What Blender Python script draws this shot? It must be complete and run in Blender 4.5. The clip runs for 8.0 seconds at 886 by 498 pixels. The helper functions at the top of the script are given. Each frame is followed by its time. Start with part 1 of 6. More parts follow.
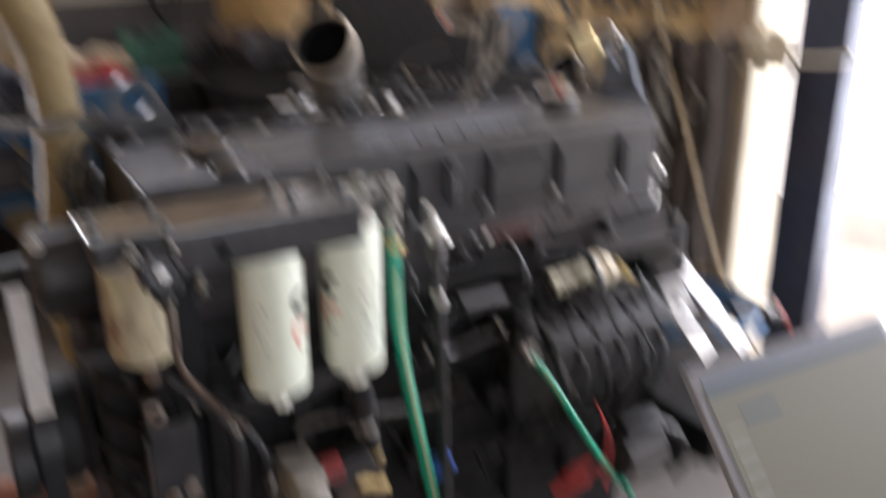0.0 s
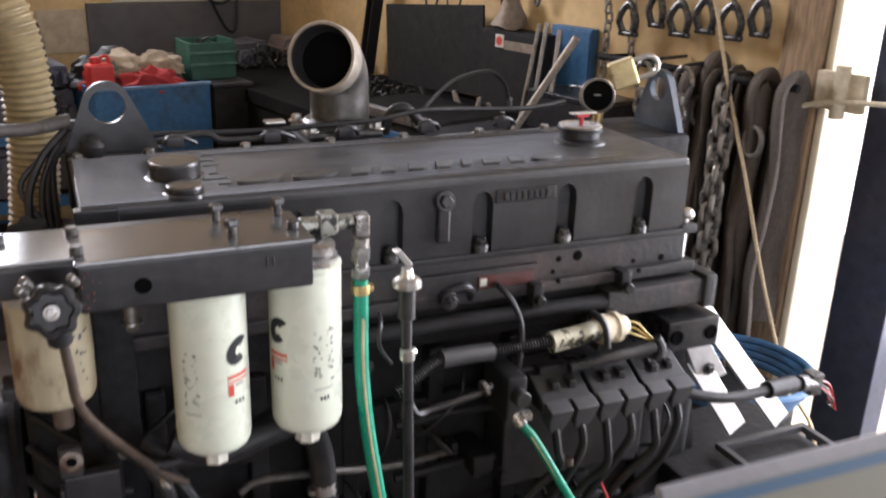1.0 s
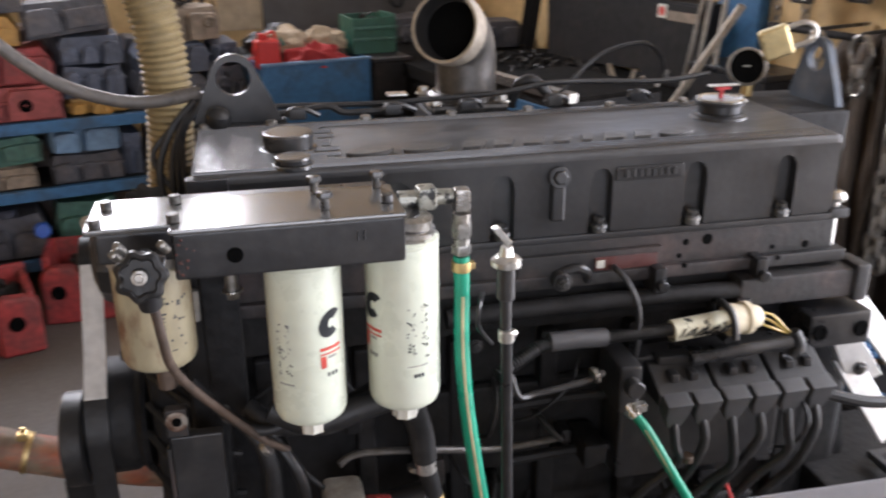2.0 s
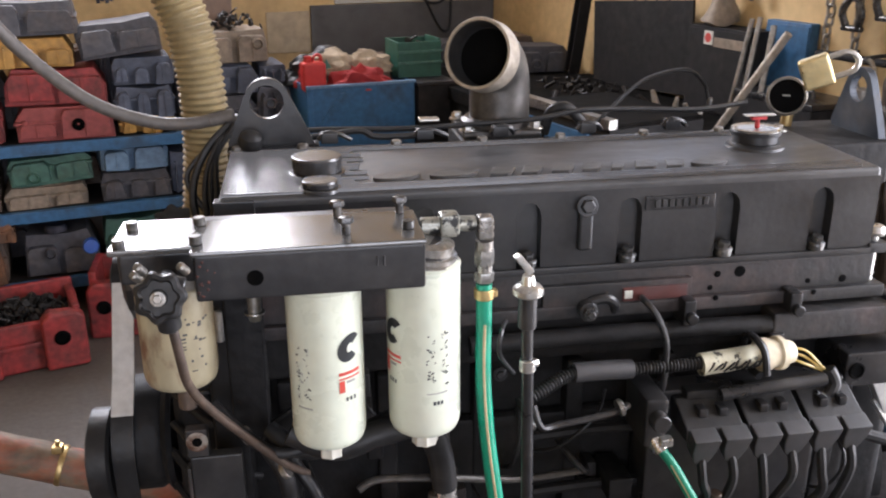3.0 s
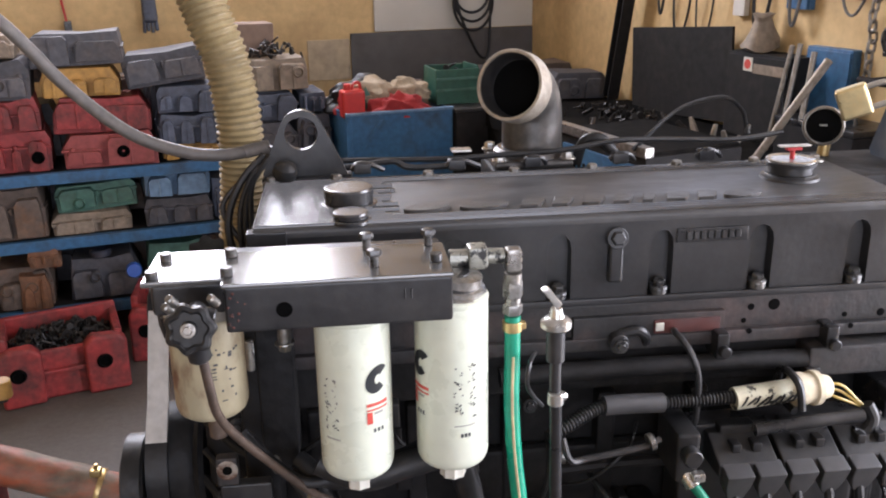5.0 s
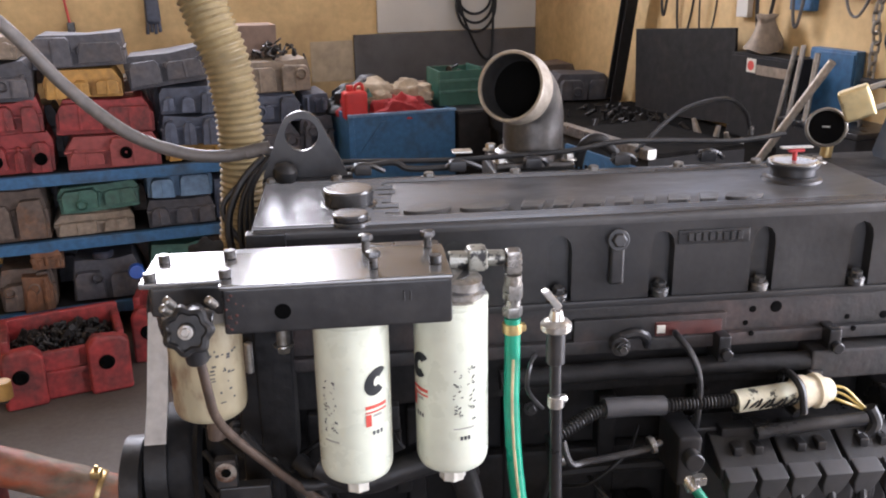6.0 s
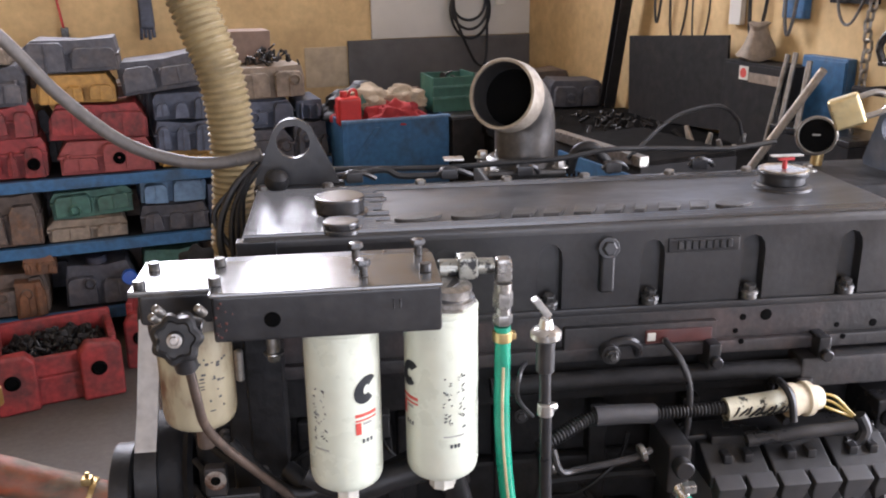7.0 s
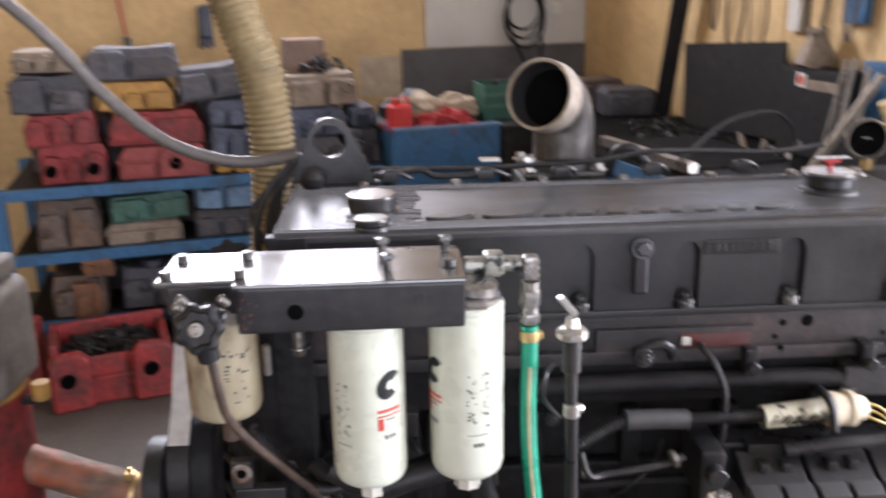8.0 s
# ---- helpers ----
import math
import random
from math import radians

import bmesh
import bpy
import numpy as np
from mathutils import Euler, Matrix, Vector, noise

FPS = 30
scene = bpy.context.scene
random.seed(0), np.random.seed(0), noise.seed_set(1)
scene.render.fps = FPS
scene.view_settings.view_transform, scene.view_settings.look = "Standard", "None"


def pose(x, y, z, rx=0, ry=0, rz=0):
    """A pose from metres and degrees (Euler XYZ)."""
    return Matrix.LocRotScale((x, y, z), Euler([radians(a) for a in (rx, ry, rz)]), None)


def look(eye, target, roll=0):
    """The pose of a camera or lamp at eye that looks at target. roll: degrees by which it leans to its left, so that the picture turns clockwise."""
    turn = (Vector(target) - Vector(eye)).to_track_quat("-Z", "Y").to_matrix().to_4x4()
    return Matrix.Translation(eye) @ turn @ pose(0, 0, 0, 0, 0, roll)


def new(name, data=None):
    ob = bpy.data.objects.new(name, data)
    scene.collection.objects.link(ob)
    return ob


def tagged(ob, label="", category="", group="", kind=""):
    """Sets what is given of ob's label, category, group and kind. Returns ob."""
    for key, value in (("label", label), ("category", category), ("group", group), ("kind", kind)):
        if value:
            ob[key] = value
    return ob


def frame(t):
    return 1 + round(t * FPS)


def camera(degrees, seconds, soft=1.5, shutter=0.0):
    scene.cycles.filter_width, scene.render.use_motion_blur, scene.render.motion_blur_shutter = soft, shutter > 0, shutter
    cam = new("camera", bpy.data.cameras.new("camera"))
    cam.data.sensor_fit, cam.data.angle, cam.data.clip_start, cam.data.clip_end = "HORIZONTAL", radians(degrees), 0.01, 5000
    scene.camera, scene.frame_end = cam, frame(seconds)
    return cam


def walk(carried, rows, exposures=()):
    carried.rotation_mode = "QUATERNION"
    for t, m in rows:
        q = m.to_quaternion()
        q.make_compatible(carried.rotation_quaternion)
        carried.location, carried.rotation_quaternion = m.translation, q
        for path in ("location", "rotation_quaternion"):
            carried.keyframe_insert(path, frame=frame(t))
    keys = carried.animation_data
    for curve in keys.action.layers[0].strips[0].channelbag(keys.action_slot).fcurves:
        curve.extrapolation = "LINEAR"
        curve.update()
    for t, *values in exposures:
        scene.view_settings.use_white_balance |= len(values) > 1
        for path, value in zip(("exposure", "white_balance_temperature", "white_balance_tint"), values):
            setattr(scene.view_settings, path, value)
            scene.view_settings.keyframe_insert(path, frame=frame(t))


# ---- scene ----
cam = camera(53.0, 8.0, soft=2.0, shutter=0.85)
PATH = [
    (0, (-0.229, -1.307, 1.617), (0.691, 0.322, 0.912), -0.5),
    (0.0334, (-0.222, -1.311, 1.613), (0.672, 0.337, 0.950), -0.2),
    (0.1, (-0.201, -1.322, 1.605), (0.681, 0.341, 0.930), 0.4),
    (0.2, (-0.186, -1.296, 1.593), (0.687, 0.369, 0.911), 1.0),
    (0.3, (-0.169, -1.289, 1.583), (0.685, 0.379, 0.885), 1.8),
    (0.4, (-0.147, -1.262, 1.577), (0.684, 0.402, 0.843), 2.1),
    (0.5, (-0.112, -1.283, 1.58), (0.646, 0.406, 0.822), 1.1),
    (0.6, (-0.097, -1.256, 1.556), (0.645, 0.448, 0.816), 0.2),
    (0.8, (-0.056, -1.241, 1.577), (0.693, 0.476, 0.876), 0.1),
    (0.9, (-0.029, -1.235, 1.591), (0.722, 0.492, 0.916), 1.0),
    (1, (-0.022, -1.211, 1.597), (0.758, 0.505, 0.928), 1.9),
    (1.2, (-0.005, -1.177, 1.599), (0.749, 0.549, 0.926), 1.9),
    (1.5, (0.024, -1.184, 1.595), (0.632, 0.593, 0.908), 0.3),
    (1.8, (0.042, -1.174, 1.573), (0.57, 0.624, 0.874), 0.5),
    (2, (0.083, -1.201, 1.584), (0.488, 0.619, 0.86), -0.4),
    (2.2, (0.093, -1.197, 1.579), (0.465, 0.639, 0.879), -0.6),
    (3.5, (0.127, -1.204, 1.595), (0.386, 0.661, 0.92), -0.3),
    (4, (0.126, -1.206, 1.598), (0.365, 0.665, 0.934), -0.5),
    (4.5, (0.129, -1.206, 1.601), (0.354, 0.677, 0.968), -0.8),
    (6, (0.138, -1.2, 1.599), (0.346, 0.689, 0.976), -0.9),
    (6.5, (0.142, -1.202, 1.6), (0.347, 0.689, 0.98), -1.0),
    (7, (0.144, -1.201, 1.603), (0.364, 0.69, 0.991), -0.7),
    (7.5, (0.147, -1.207, 1.6), (0.374, 0.684, 0.988), -0.8),
    (7.8, (0.169, -1.195, 1.601), (0.344, 0.696, 0.976), -1.4),
    (8, (0.185, -1.203, 1.581), (0.275, 0.708, 0.997), -1.1),
]
walk(cam, [(t, look(eye, target, roll)) for t, eye, target, roll in PATH],
     [(0, -0.14, 6150, 19), (1, -0.06, 6150, 19), (2.2, 0.04, 6150, 19), (3.5, 0.14, 6130, 20), (8, 0.2, 6050, 22)])

# ---- light and world ----
world = bpy.data.worlds.new("daylight")
scene.world = world
world.use_nodes = True
sky = world.node_tree.nodes.new("ShaderNodeTexSky")
sky.sky_type, sky.sun_disc = "NISHITA", False
sky.sun_elevation, sky.sun_rotation = radians(60), radians(150)
world.node_tree.links.new(sky.outputs["Color"], world.node_tree.nodes["Background"].inputs["Color"])
world.node_tree.nodes["Background"].inputs["Strength"].default_value = 0.13

ROOM = pose(1.3, 4.15, 0, 0, 0, 13)   # a along the back wall, b out of it, z up


sun = new("sun", bpy.data.lights.new("sun", "SUN"))
sun.data.energy, sun.data.angle, sun.data.color = 4.0, radians(0.5), (1.0, 0.95, 0.88)
sun.matrix_world = look((0, 0, 8), ROOM.to_3x3() @ Vector((-0.15, 0.5, -0.86)) + Vector((0, 0, 8)))


def area(name, m, sx, sy, power, color):
    data = bpy.data.lights.new(name, "AREA")
    data.shape, data.size, data.size_y, data.energy, data.color = "RECTANGLE", sx, sy, power, color
    ob = new(name, data)
    ob.matrix_world = m
    return ob


# daylight through the side doorway and high window; side window and gate add fill
area("doorway_daylight", ROOM @ look((0.5, -4.9, 1.6), (-3, -4.9, 1.3)), 2.1, 2.6, 190, (0.93, 0.97, 1.0))
area("window_daylight", ROOM @ look((-2.2, 0.55, 3.05), (-2.2, -3, 2.85)), 1.7, 1.7, 235, (0.93, 0.97, 1.0))
# fill from an unseen side window, added for grey sheen on the cover
area("side_fill_daylight", ROOM @ look((0.15, -1.55, 2.2), (-3, -1.9, 1.1)), 1.9, 0.95, 7, (0.93, 0.97, 1.0))
# gate lamp behind the camera: unseen opening, added to light the engine's front
area("gate_fill_daylight", ROOM @ look((-3.0, -8.9, 1.9), (-2.4, -4, 1.0)), 3.4, 2.6, 114, (0.93, 0.97, 1.0))


# ---- materials ----
def mat(name, col, rough=0.5, metal=0.0, var=0.25, scale=30.0, bump=0.15, col2=None, stain=0.5, big=4.0, per=False, stretch=(1, 1, 1), lo=0.5, hi=0.72, spec=0.5, uneven=1.0):
    """Paint, metal or cloth: a base colour, a second colour in worn patches, fine grain in tone, gloss and relief."""
    m = bpy.data.materials.new(name)
    m.use_nodes = True
    nt = m.node_tree
    n, link = nt.nodes, nt.links.new
    p = n["Principled BSDF"]
    tc = n.new("ShaderNodeTexCoord")
    mp = n.new("ShaderNodeMapping")
    mp.inputs["Scale"].default_value = stretch
    link(tc.outputs["Object"], mp.inputs["Vector"])
    fine, wide = n.new("ShaderNodeTexNoise"), n.new("ShaderNodeTexNoise")
    for t, s, d in ((fine, scale, 6.0), (wide, big, 5.0)):
        t.inputs["Scale"].default_value, t.inputs["Detail"].default_value = s, d
        link(mp.outputs["Vector"], t.inputs["Vector"])
    wide.inputs["Roughness"].default_value = 0.65
    ramp = n.new("ShaderNodeValToRGB")
    ramp.color_ramp.elements[0].position, ramp.color_ramp.elements[1].position = lo, hi
    ramp.color_ramp.elements[0].color, ramp.color_ramp.elements[1].color = (0, 0, 0, 1), (stain, stain, stain, 1)
    link(wide.outputs["Fac"], ramp.inputs["Fac"])
    mix = n.new("ShaderNodeMix")
    mix.data_type = "RGBA"
    c2 = col2 or tuple(c * 0.55 for c in col)
    mix.inputs["A"].default_value, mix.inputs["B"].default_value = (*col, 1), (*c2, 1)
    link(ramp.outputs["Color"], mix.inputs["Factor"])
    tone = n.new("ShaderNodeMapRange")
    tone.inputs["From Min"].default_value, tone.inputs["From Max"].default_value = 0.25, 0.75
    tone.inputs["To Min"].default_value, tone.inputs["To Max"].default_value = 1 - var, 1 + var
    link(fine.outputs["Fac"], tone.inputs["Value"])
    hsv = n.new("ShaderNodeHueSaturation")
    link(mix.outputs["Result"], hsv.inputs["Color"])
    if per:
        info, mul, rng = n.new("ShaderNodeObjectInfo"), n.new("ShaderNodeMath"), n.new("ShaderNodeMapRange")
        rng.inputs["To Min"].default_value, rng.inputs["To Max"].default_value = 0.75, 1.3
        mul.operation = "MULTIPLY"
        link(info.outputs["Random"], rng.inputs["Value"])
        link(rng.outputs["Result"], mul.inputs[0])
        link(tone.outputs["Result"], mul.inputs[1])
        link(mul.outputs["Value"], hsv.inputs["Value"])
    else:
        link(tone.outputs["Result"], hsv.inputs["Value"])
    link(hsv.outputs["Color"], p.inputs["Base Color"])
    rr = n.new("ShaderNodeMapRange")
    rr.inputs["From Min"].default_value, rr.inputs["From Max"].default_value = 0.3, 0.7
    rr.inputs["To Min"].default_value, rr.inputs["To Max"].default_value = max(rough - 0.1 * uneven, 0.04), min(rough + 0.14 * uneven, 1)
    link(wide.outputs["Fac"], rr.inputs["Value"])
    link(rr.outputs["Result"], p.inputs["Roughness"])
    p.inputs["Metallic"].default_value = metal
    p.inputs["Specular IOR Level"].default_value = spec
    bp = n.new("ShaderNodeBump")
    bp.inputs["Strength"].default_value, bp.inputs["Distance"].default_value = bump, 0.004
    link(fine.outputs["Fac"], bp.inputs["Height"])
    link(bp.outputs["Normal"], p.inputs["Normal"])
    return m


BLACK = mat("engine_black_paint", (0.018, 0.018, 0.019), 0.32, 0, 0.3, 60, 0.12, (0.05, 0.045, 0.04), 0.5, 7)
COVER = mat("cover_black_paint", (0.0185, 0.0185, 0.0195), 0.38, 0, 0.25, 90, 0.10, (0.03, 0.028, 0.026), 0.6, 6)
BLOCK = mat("oily_black_casting", (0.011, 0.0107, 0.011), 0.55, 0, 0.4, 55, 0.45, (0.026, 0.023, 0.02), 0.5, 9, spec=0.22)
FLANGE = mat("dark_grey_casting", (0.017, 0.0163, 0.0163), 0.54, 0, 0.3, 80, 0.3, (0.07, 0.045, 0.04), 0.7, 8)
STEEL = mat("bright_steel", (0.55, 0.54, 0.51), 0.3, 0.9, 0.2, 120, 0.1, (0.3, 0.25, 0.2), 0.6, 25)
ZINC = mat("dull_zinc_plating", (0.30, 0.29, 0.27), 0.32, 0.85, 0.3, 120, 0.25, (0.12, 0.09, 0.06), 0.7, 40)
BOLT = mat("blackened_bolt", (0.08, 0.08, 0.08), 0.3, 0.7, 0.3, 150, 0.2, (0.3, 0.28, 0.25), 0.6, 60)
TOPPLATE = mat("worn_top_plate", (0.15, 0.149, 0.145), 0.22, 0.55, 0.08, 70, 0.01, (0.04, 0.036, 0.03), 0.8, 30, lo=0.60, hi=0.68, spec=0.9, uneven=0.3)
# cover top and ribs paler than the front: part of their sheen is colour
RIBTOP = mat("machined_tops_sheen_lightened", (0.034, 0.034, 0.035), 0.24, 0, 0.2, 90, 0.0, (0.05, 0.047, 0.044), 0.5, 9, spec=1.0, uneven=0.25)
COVERTOP = mat("brushed_cover_top_lightened", (0.034, 0.034, 0.035), 0.42, 0, 0.25, 90, 0.05, (0.046, 0.043, 0.040), 0.6, 9, stretch=(0.6, 1.8, 1), spec=0.7)
FILTER = mat("filter_white_paint", (0.61, 0.65, 0.54), 0.28, 0, 0.05, 40, 0.02, (0.55, 0.53, 0.45), 0.35, 9)
FILTER_OLD = mat("filter_dirty_cream", (0.36, 0.32, 0.215), 0.4, 0, 0.2, 40, 0.06, (0.13, 0.055, 0.03), 0.9, 13, lo=0.50, hi=0.64, stretch=(1, 1, 0.5))
NUT = mat("cream_plastic", (0.62, 0.61, 0.54), 0.45, 0, 0.05, 60, 0.05)
PRINT = mat("dark_print", (0.05, 0.055, 0.06), 0.5, 0, 0.1)
PRINT_RED = mat("red_print", (0.55, 0.07, 0.05), 0.5, 0, 0.1)
PRINT_GREY = mat("faint_print", (0.30, 0.30, 0.28), 0.5, 0, 0.2)
GREEN = mat("green_hose_rubber", (0.004, 0.25, 0.15), 0.35, 0, 0.15, 60, 0.1, (0.02, 0.16, 0.08), 0.5, 12)
GOLD = mat("cream_hose_stripe", (0.50, 0.40, 0.22), 0.5, 0, 0.2, 60)
BRASS = mat("brass", (0.50, 0.37, 0.17), 0.42, 0.9, 0.2, 100, 0.1, (0.3, 0.17, 0.06), 0.6, 30)
RUBBER = mat("black_rubber", (0.013, 0.013, 0.0135), 0.45, 0, 0.3, 80, 0.2, (0.04, 0.036, 0.032), 0.5, 16, spec=0.38)
TAPE = mat("silver_mottled_wrap", (0.55, 0.53, 0.40), 0.4, 0.3, 0.2, 40, 0.3, (0.05, 0.05, 0.04), 1.0, 38, lo=0.57, hi=0.61)
BLOTCH = mat("blotchy_painted_steel", (0.30, 0.30, 0.26), 0.35, 0.5, 0.25, 60, 0.2, (0.03, 0.03, 0.03), 1.0, 45, lo=0.5, hi=0.55)
CREAM = mat("cream_connector_and_hinge_glare", (0.62, 0.55, 0.40), 0.45, 0, 0.15, 60, 0.15, (0.35, 0.27, 0.16), 0.6, 20)
RUST = mat("brown_painted_tube", (0.085, 0.06, 0.045), 0.5, 0.2, 0.3, 80, 0.3, (0.04, 0.03, 0.025), 0.8, 14)
PIPE = mat("weathered_pipe_steel", (0.085, 0.08, 0.075), 0.42, 0.6, 0.3, 60, 0.25, (0.2, 0.18, 0.15), 0.6, 10)
PIPE_RIM = mat("scuffed_pipe_rim", (0.34, 0.30, 0.245), 0.5, 0.4, 0.25, 70, 0.3, (0.2, 0.16, 0.12), 0.7, 18)
BORE = mat("grey_bore_wall", (0.022, 0.021, 0.0205), 0.7, 0, 0.4, 40, 0.3, (0.01, 0.01, 0.01), 0.8, 20)
# near black for the shade inside holes and bores, and for the gauge dial
PITCH = mat("hole_shade_and_dial_black", (0.003, 0.003, 0.003), 0.9, 0, 0.3, spec=0.05)
MARK = mat("worn_cover_marks", (0.055, 0.052, 0.048), 0.4, 0, 0.4, 60, 0.3, (0.02, 0.02, 0.02), 0.8, 30)
DUCT = mat("yellow_ribbed_duct", (0.25, 0.195, 0.10), 0.45, 0, 0.2, 50, 0.08, (0.15, 0.12, 0.075), 0.7, 7)
GREYCABLE = mat("grey_hose_rubber", (0.10, 0.092, 0.086), 0.5, 0, 0.2, 70, 0.15, (0.22, 0.2, 0.18), 0.5, 10)
CASTALU = mat("dull_cast_aluminium", (0.36, 0.34, 0.30), 0.45, 0.25, 0.2, 60, 0.3, (0.22, 0.19, 0.15), 0.7, 26)
PADLOCK = mat("pale_worn_brass", (0.74, 0.62, 0.34), 0.33, 0.75, 0.15, 90, 0.08, (0.5, 0.36, 0.15), 0.6, 22)
SILVERSTRAP = mat("bare_aluminium_and_belt_sheen", (0.62, 0.62, 0.61), 0.38, 0.6, 0.15, 60, 0.15, (0.4, 0.38, 0.35), 0.5, 12)
ORANGE = mat("worn_orange_pipe", (0.33, 0.075, 0.028), 0.6, 0, 0.35, 40, 0.5, (0.17, 0.125, 0.085), 1.0, 9, lo=0.36, hi=0.56, stretch=(0.6, 1, 1))
ORANGEBROWN = mat("oily_orange_brown_paint", (0.17, 0.075, 0.035), 0.6, 0, 0.35, 40, 0.4, (0.07, 0.05, 0.035), 0.9, 14)
MOTTLE = mat("rusty_mottled_aluminium", (0.34, 0.31, 0.27), 0.5, 0.3, 0.4, 50, 0.6, (0.09, 0.04, 0.02), 1.0, 30, lo=0.42, hi=0.56)
BOOT = mat("grey_plug_plastic", (0.045, 0.045, 0.047), 0.42, 0, 0.15, 60, 0.1)
RED = mat("worn_red_paint", (0.275, 0.030, 0.028), 0.55, 0, 0.35, 40, 0.5, (0.07, 0.028, 0.025), 0.9, 9, lo=0.44, hi=0.7)
REDPALE = mat("dusty_red_paint", (0.28, 0.06, 0.055), 0.6, 0, 0.25, 40, 0.3, (0.16, 0.05, 0.045), 0.7, 8)
YELLOW = mat("worn_yellow_paint", (0.42, 0.23, 0.05), 0.55, 0, 0.25, 40, 0.3, (0.2, 0.12, 0.05), 0.8, 8)
CHARCOAL = mat("dusty_charcoal_casting", (0.065, 0.065, 0.075), 0.6, 0, 0.3, 40, 0.4, (0.13, 0.11, 0.10), 0.7, 8, per=True)
BLUEGREY = mat("dusty_blue_grey_paint", (0.085, 0.10, 0.14), 0.6, 0, 0.3, 40, 0.4, (0.05, 0.05, 0.055), 0.7, 8, per=True)
GREENPAINT = mat("dull_green_paint", (0.055, 0.14, 0.105), 0.55, 0, 0.3, 40, 0.4, (0.05, 0.07, 0.05), 0.7, 8)
TAN = mat("dusty_tan_casting", (0.24, 0.19, 0.14), 0.7, 0, 0.3, 40, 0.4, (0.1, 0.08, 0.06), 0.7, 8)
BROWN = mat("oily_brown_casting", (0.10, 0.075, 0.06), 0.6, 0, 0.35, 40, 0.4, (0.22, 0.10, 0.04), 0.6, 9, per=True)
BLUE = mat("blue_steel_paint", (0.033, 0.115, 0.235), 0.45, 0, 0.25, 40, 0.2, (0.03, 0.045, 0.06), 0.8, 6)
LIGHTBLUE = mat("light_blue_paint", (0.13, 0.22, 0.33), 0.5, 0, 0.25, 40, 0.25, (0.07, 0.09, 0.12), 0.7, 8)
# benches near black: the shade of the dark corner is in the colour
NEARBLACK = mat("shade_dark_bench_and_slots", (0.007, 0.0065, 0.006), 0.85, 0, 0.4, 30, 0.4, (0.02, 0.017, 0.015), 0.6, 5, spec=0.05)
DARKSTEEL = mat("dark_sheet_steel", (0.016, 0.015, 0.015), 0.7, 0.0, 0.3, 30, 0.2, (0.045, 0.036, 0.032), 0.6, 4, spec=0.2)
SCRAP = mat("oily_scrap_metal", (0.02, 0.018, 0.017), 0.45, 0.4, 0.4, 60, 0.4, (0.03, 0.025, 0.02), 0.8, 20, per=True)
CLOTH = mat("tan_rag", (0.32, 0.255, 0.175), 0.9, 0, 0.2, 50, 0.6, (0.22, 0.16, 0.10), 0.6, 12)
REDCLOTH = mat("red_rag", (0.32, 0.025, 0.025), 0.85, 0, 0.2, 50, 0.6, (0.2, 0.02, 0.02), 0.6, 12)
WALL = mat("yellow_ochre_wall_paint", (0.62, 0.44, 0.21), 0.75, 0, 0.12, 22, 0.5, (0.36, 0.24, 0.12), 0.75, 2.6, lo=0.42, hi=0.78)
PATCH = mat("pale_bare_plaster", (0.46, 0.37, 0.25), 0.8, 0, 0.15, 20, 0.5, (0.30, 0.25, 0.2), 0.7, 7)
WALLWHITE = mat("white_plaster_panel", (0.56, 0.54, 0.49), 0.7, 0, 0.06, 12, 0.25, (0.42, 0.39, 0.33), 0.5, 3)
WALLGREY = mat("dark_grey_wall_band", (0.10, 0.095, 0.095), 0.6, 0, 0.12, 14, 0.25, (0.06, 0.055, 0.05), 0.5, 4)
FLOOR = mat("oil_stained_concrete", (0.088, 0.076, 0.066), 0.7, 0, 0.14, 45, 0.35, (0.075, 0.062, 0.052), 0.7, 1.6, lo=0.45, hi=0.75)
CEIL = mat("dusty_ceiling_sheet", (0.36, 0.34, 0.31), 0.8, 0, 0.12, 20, 0.2)
WOOD = mat("weathered_wood", (0.30, 0.205, 0.12), 0.75, 0, 0.35, 30, 0.5, (0.08, 0.055, 0.035), 0.7, 5, stretch=(4, 4, 0.5))
LEATHER = mat("dark_brown_webbing", (0.088, 0.068, 0.053), 0.75, 0, 0.35, 90, 0.6, (0.10, 0.07, 0.045), 0.6, 6, stretch=(3, 3, 0.6))
CHAIN = mat("galvanised_chain", (0.30, 0.28, 0.25), 0.42, 0.7, 0.3, 80, 0.3, (0.10, 0.075, 0.055), 0.7, 20)
ROPE = mat("tan_rope", (0.50, 0.39, 0.24), 0.85, 0, 0.3, 160, 0.8)
NAVY = mat("navy_gate_steel", (0.035, 0.042, 0.065), 0.45, 0.2, 0.25, 30, 0.2, (0.08, 0.07, 0.07), 0.5, 4)
JAMB = mat("sunlit_cream_jamb", (0.78, 0.70, 0.52), 0.7, 0, 0.1, 20, 0.3, (0.55, 0.42, 0.25), 0.5, 5)
YARD = mat("pale_yard_concrete", (0.62, 0.58, 0.52), 0.8, 0, 0.1, 10, 0.2)
LAPTOPGREY = mat("grey_laptop_plastic", (0.20, 0.20, 0.215), 0.4, 0, 0.06, 90, 0.05)
KEYBLACK = mat("black_keys", (0.02, 0.02, 0.022), 0.45, 0, 0.1)
WHITETOP = mat("white_table_top", (0.72, 0.72, 0.70), 0.4, 0, 0.06, 30, 0.05)
COPPER = mat("copper_wire_yellow", (0.50, 0.36, 0.10), 0.4, 0, 0.2)
REDPLASTIC = mat("red_plastic", (0.48, 0.03, 0.025), 0.35, 0, 0.12, 40, 0.1)
BLUEPLASTIC = mat("blue_plastic", (0.03, 0.10, 0.42), 0.4, 0, 0.12)


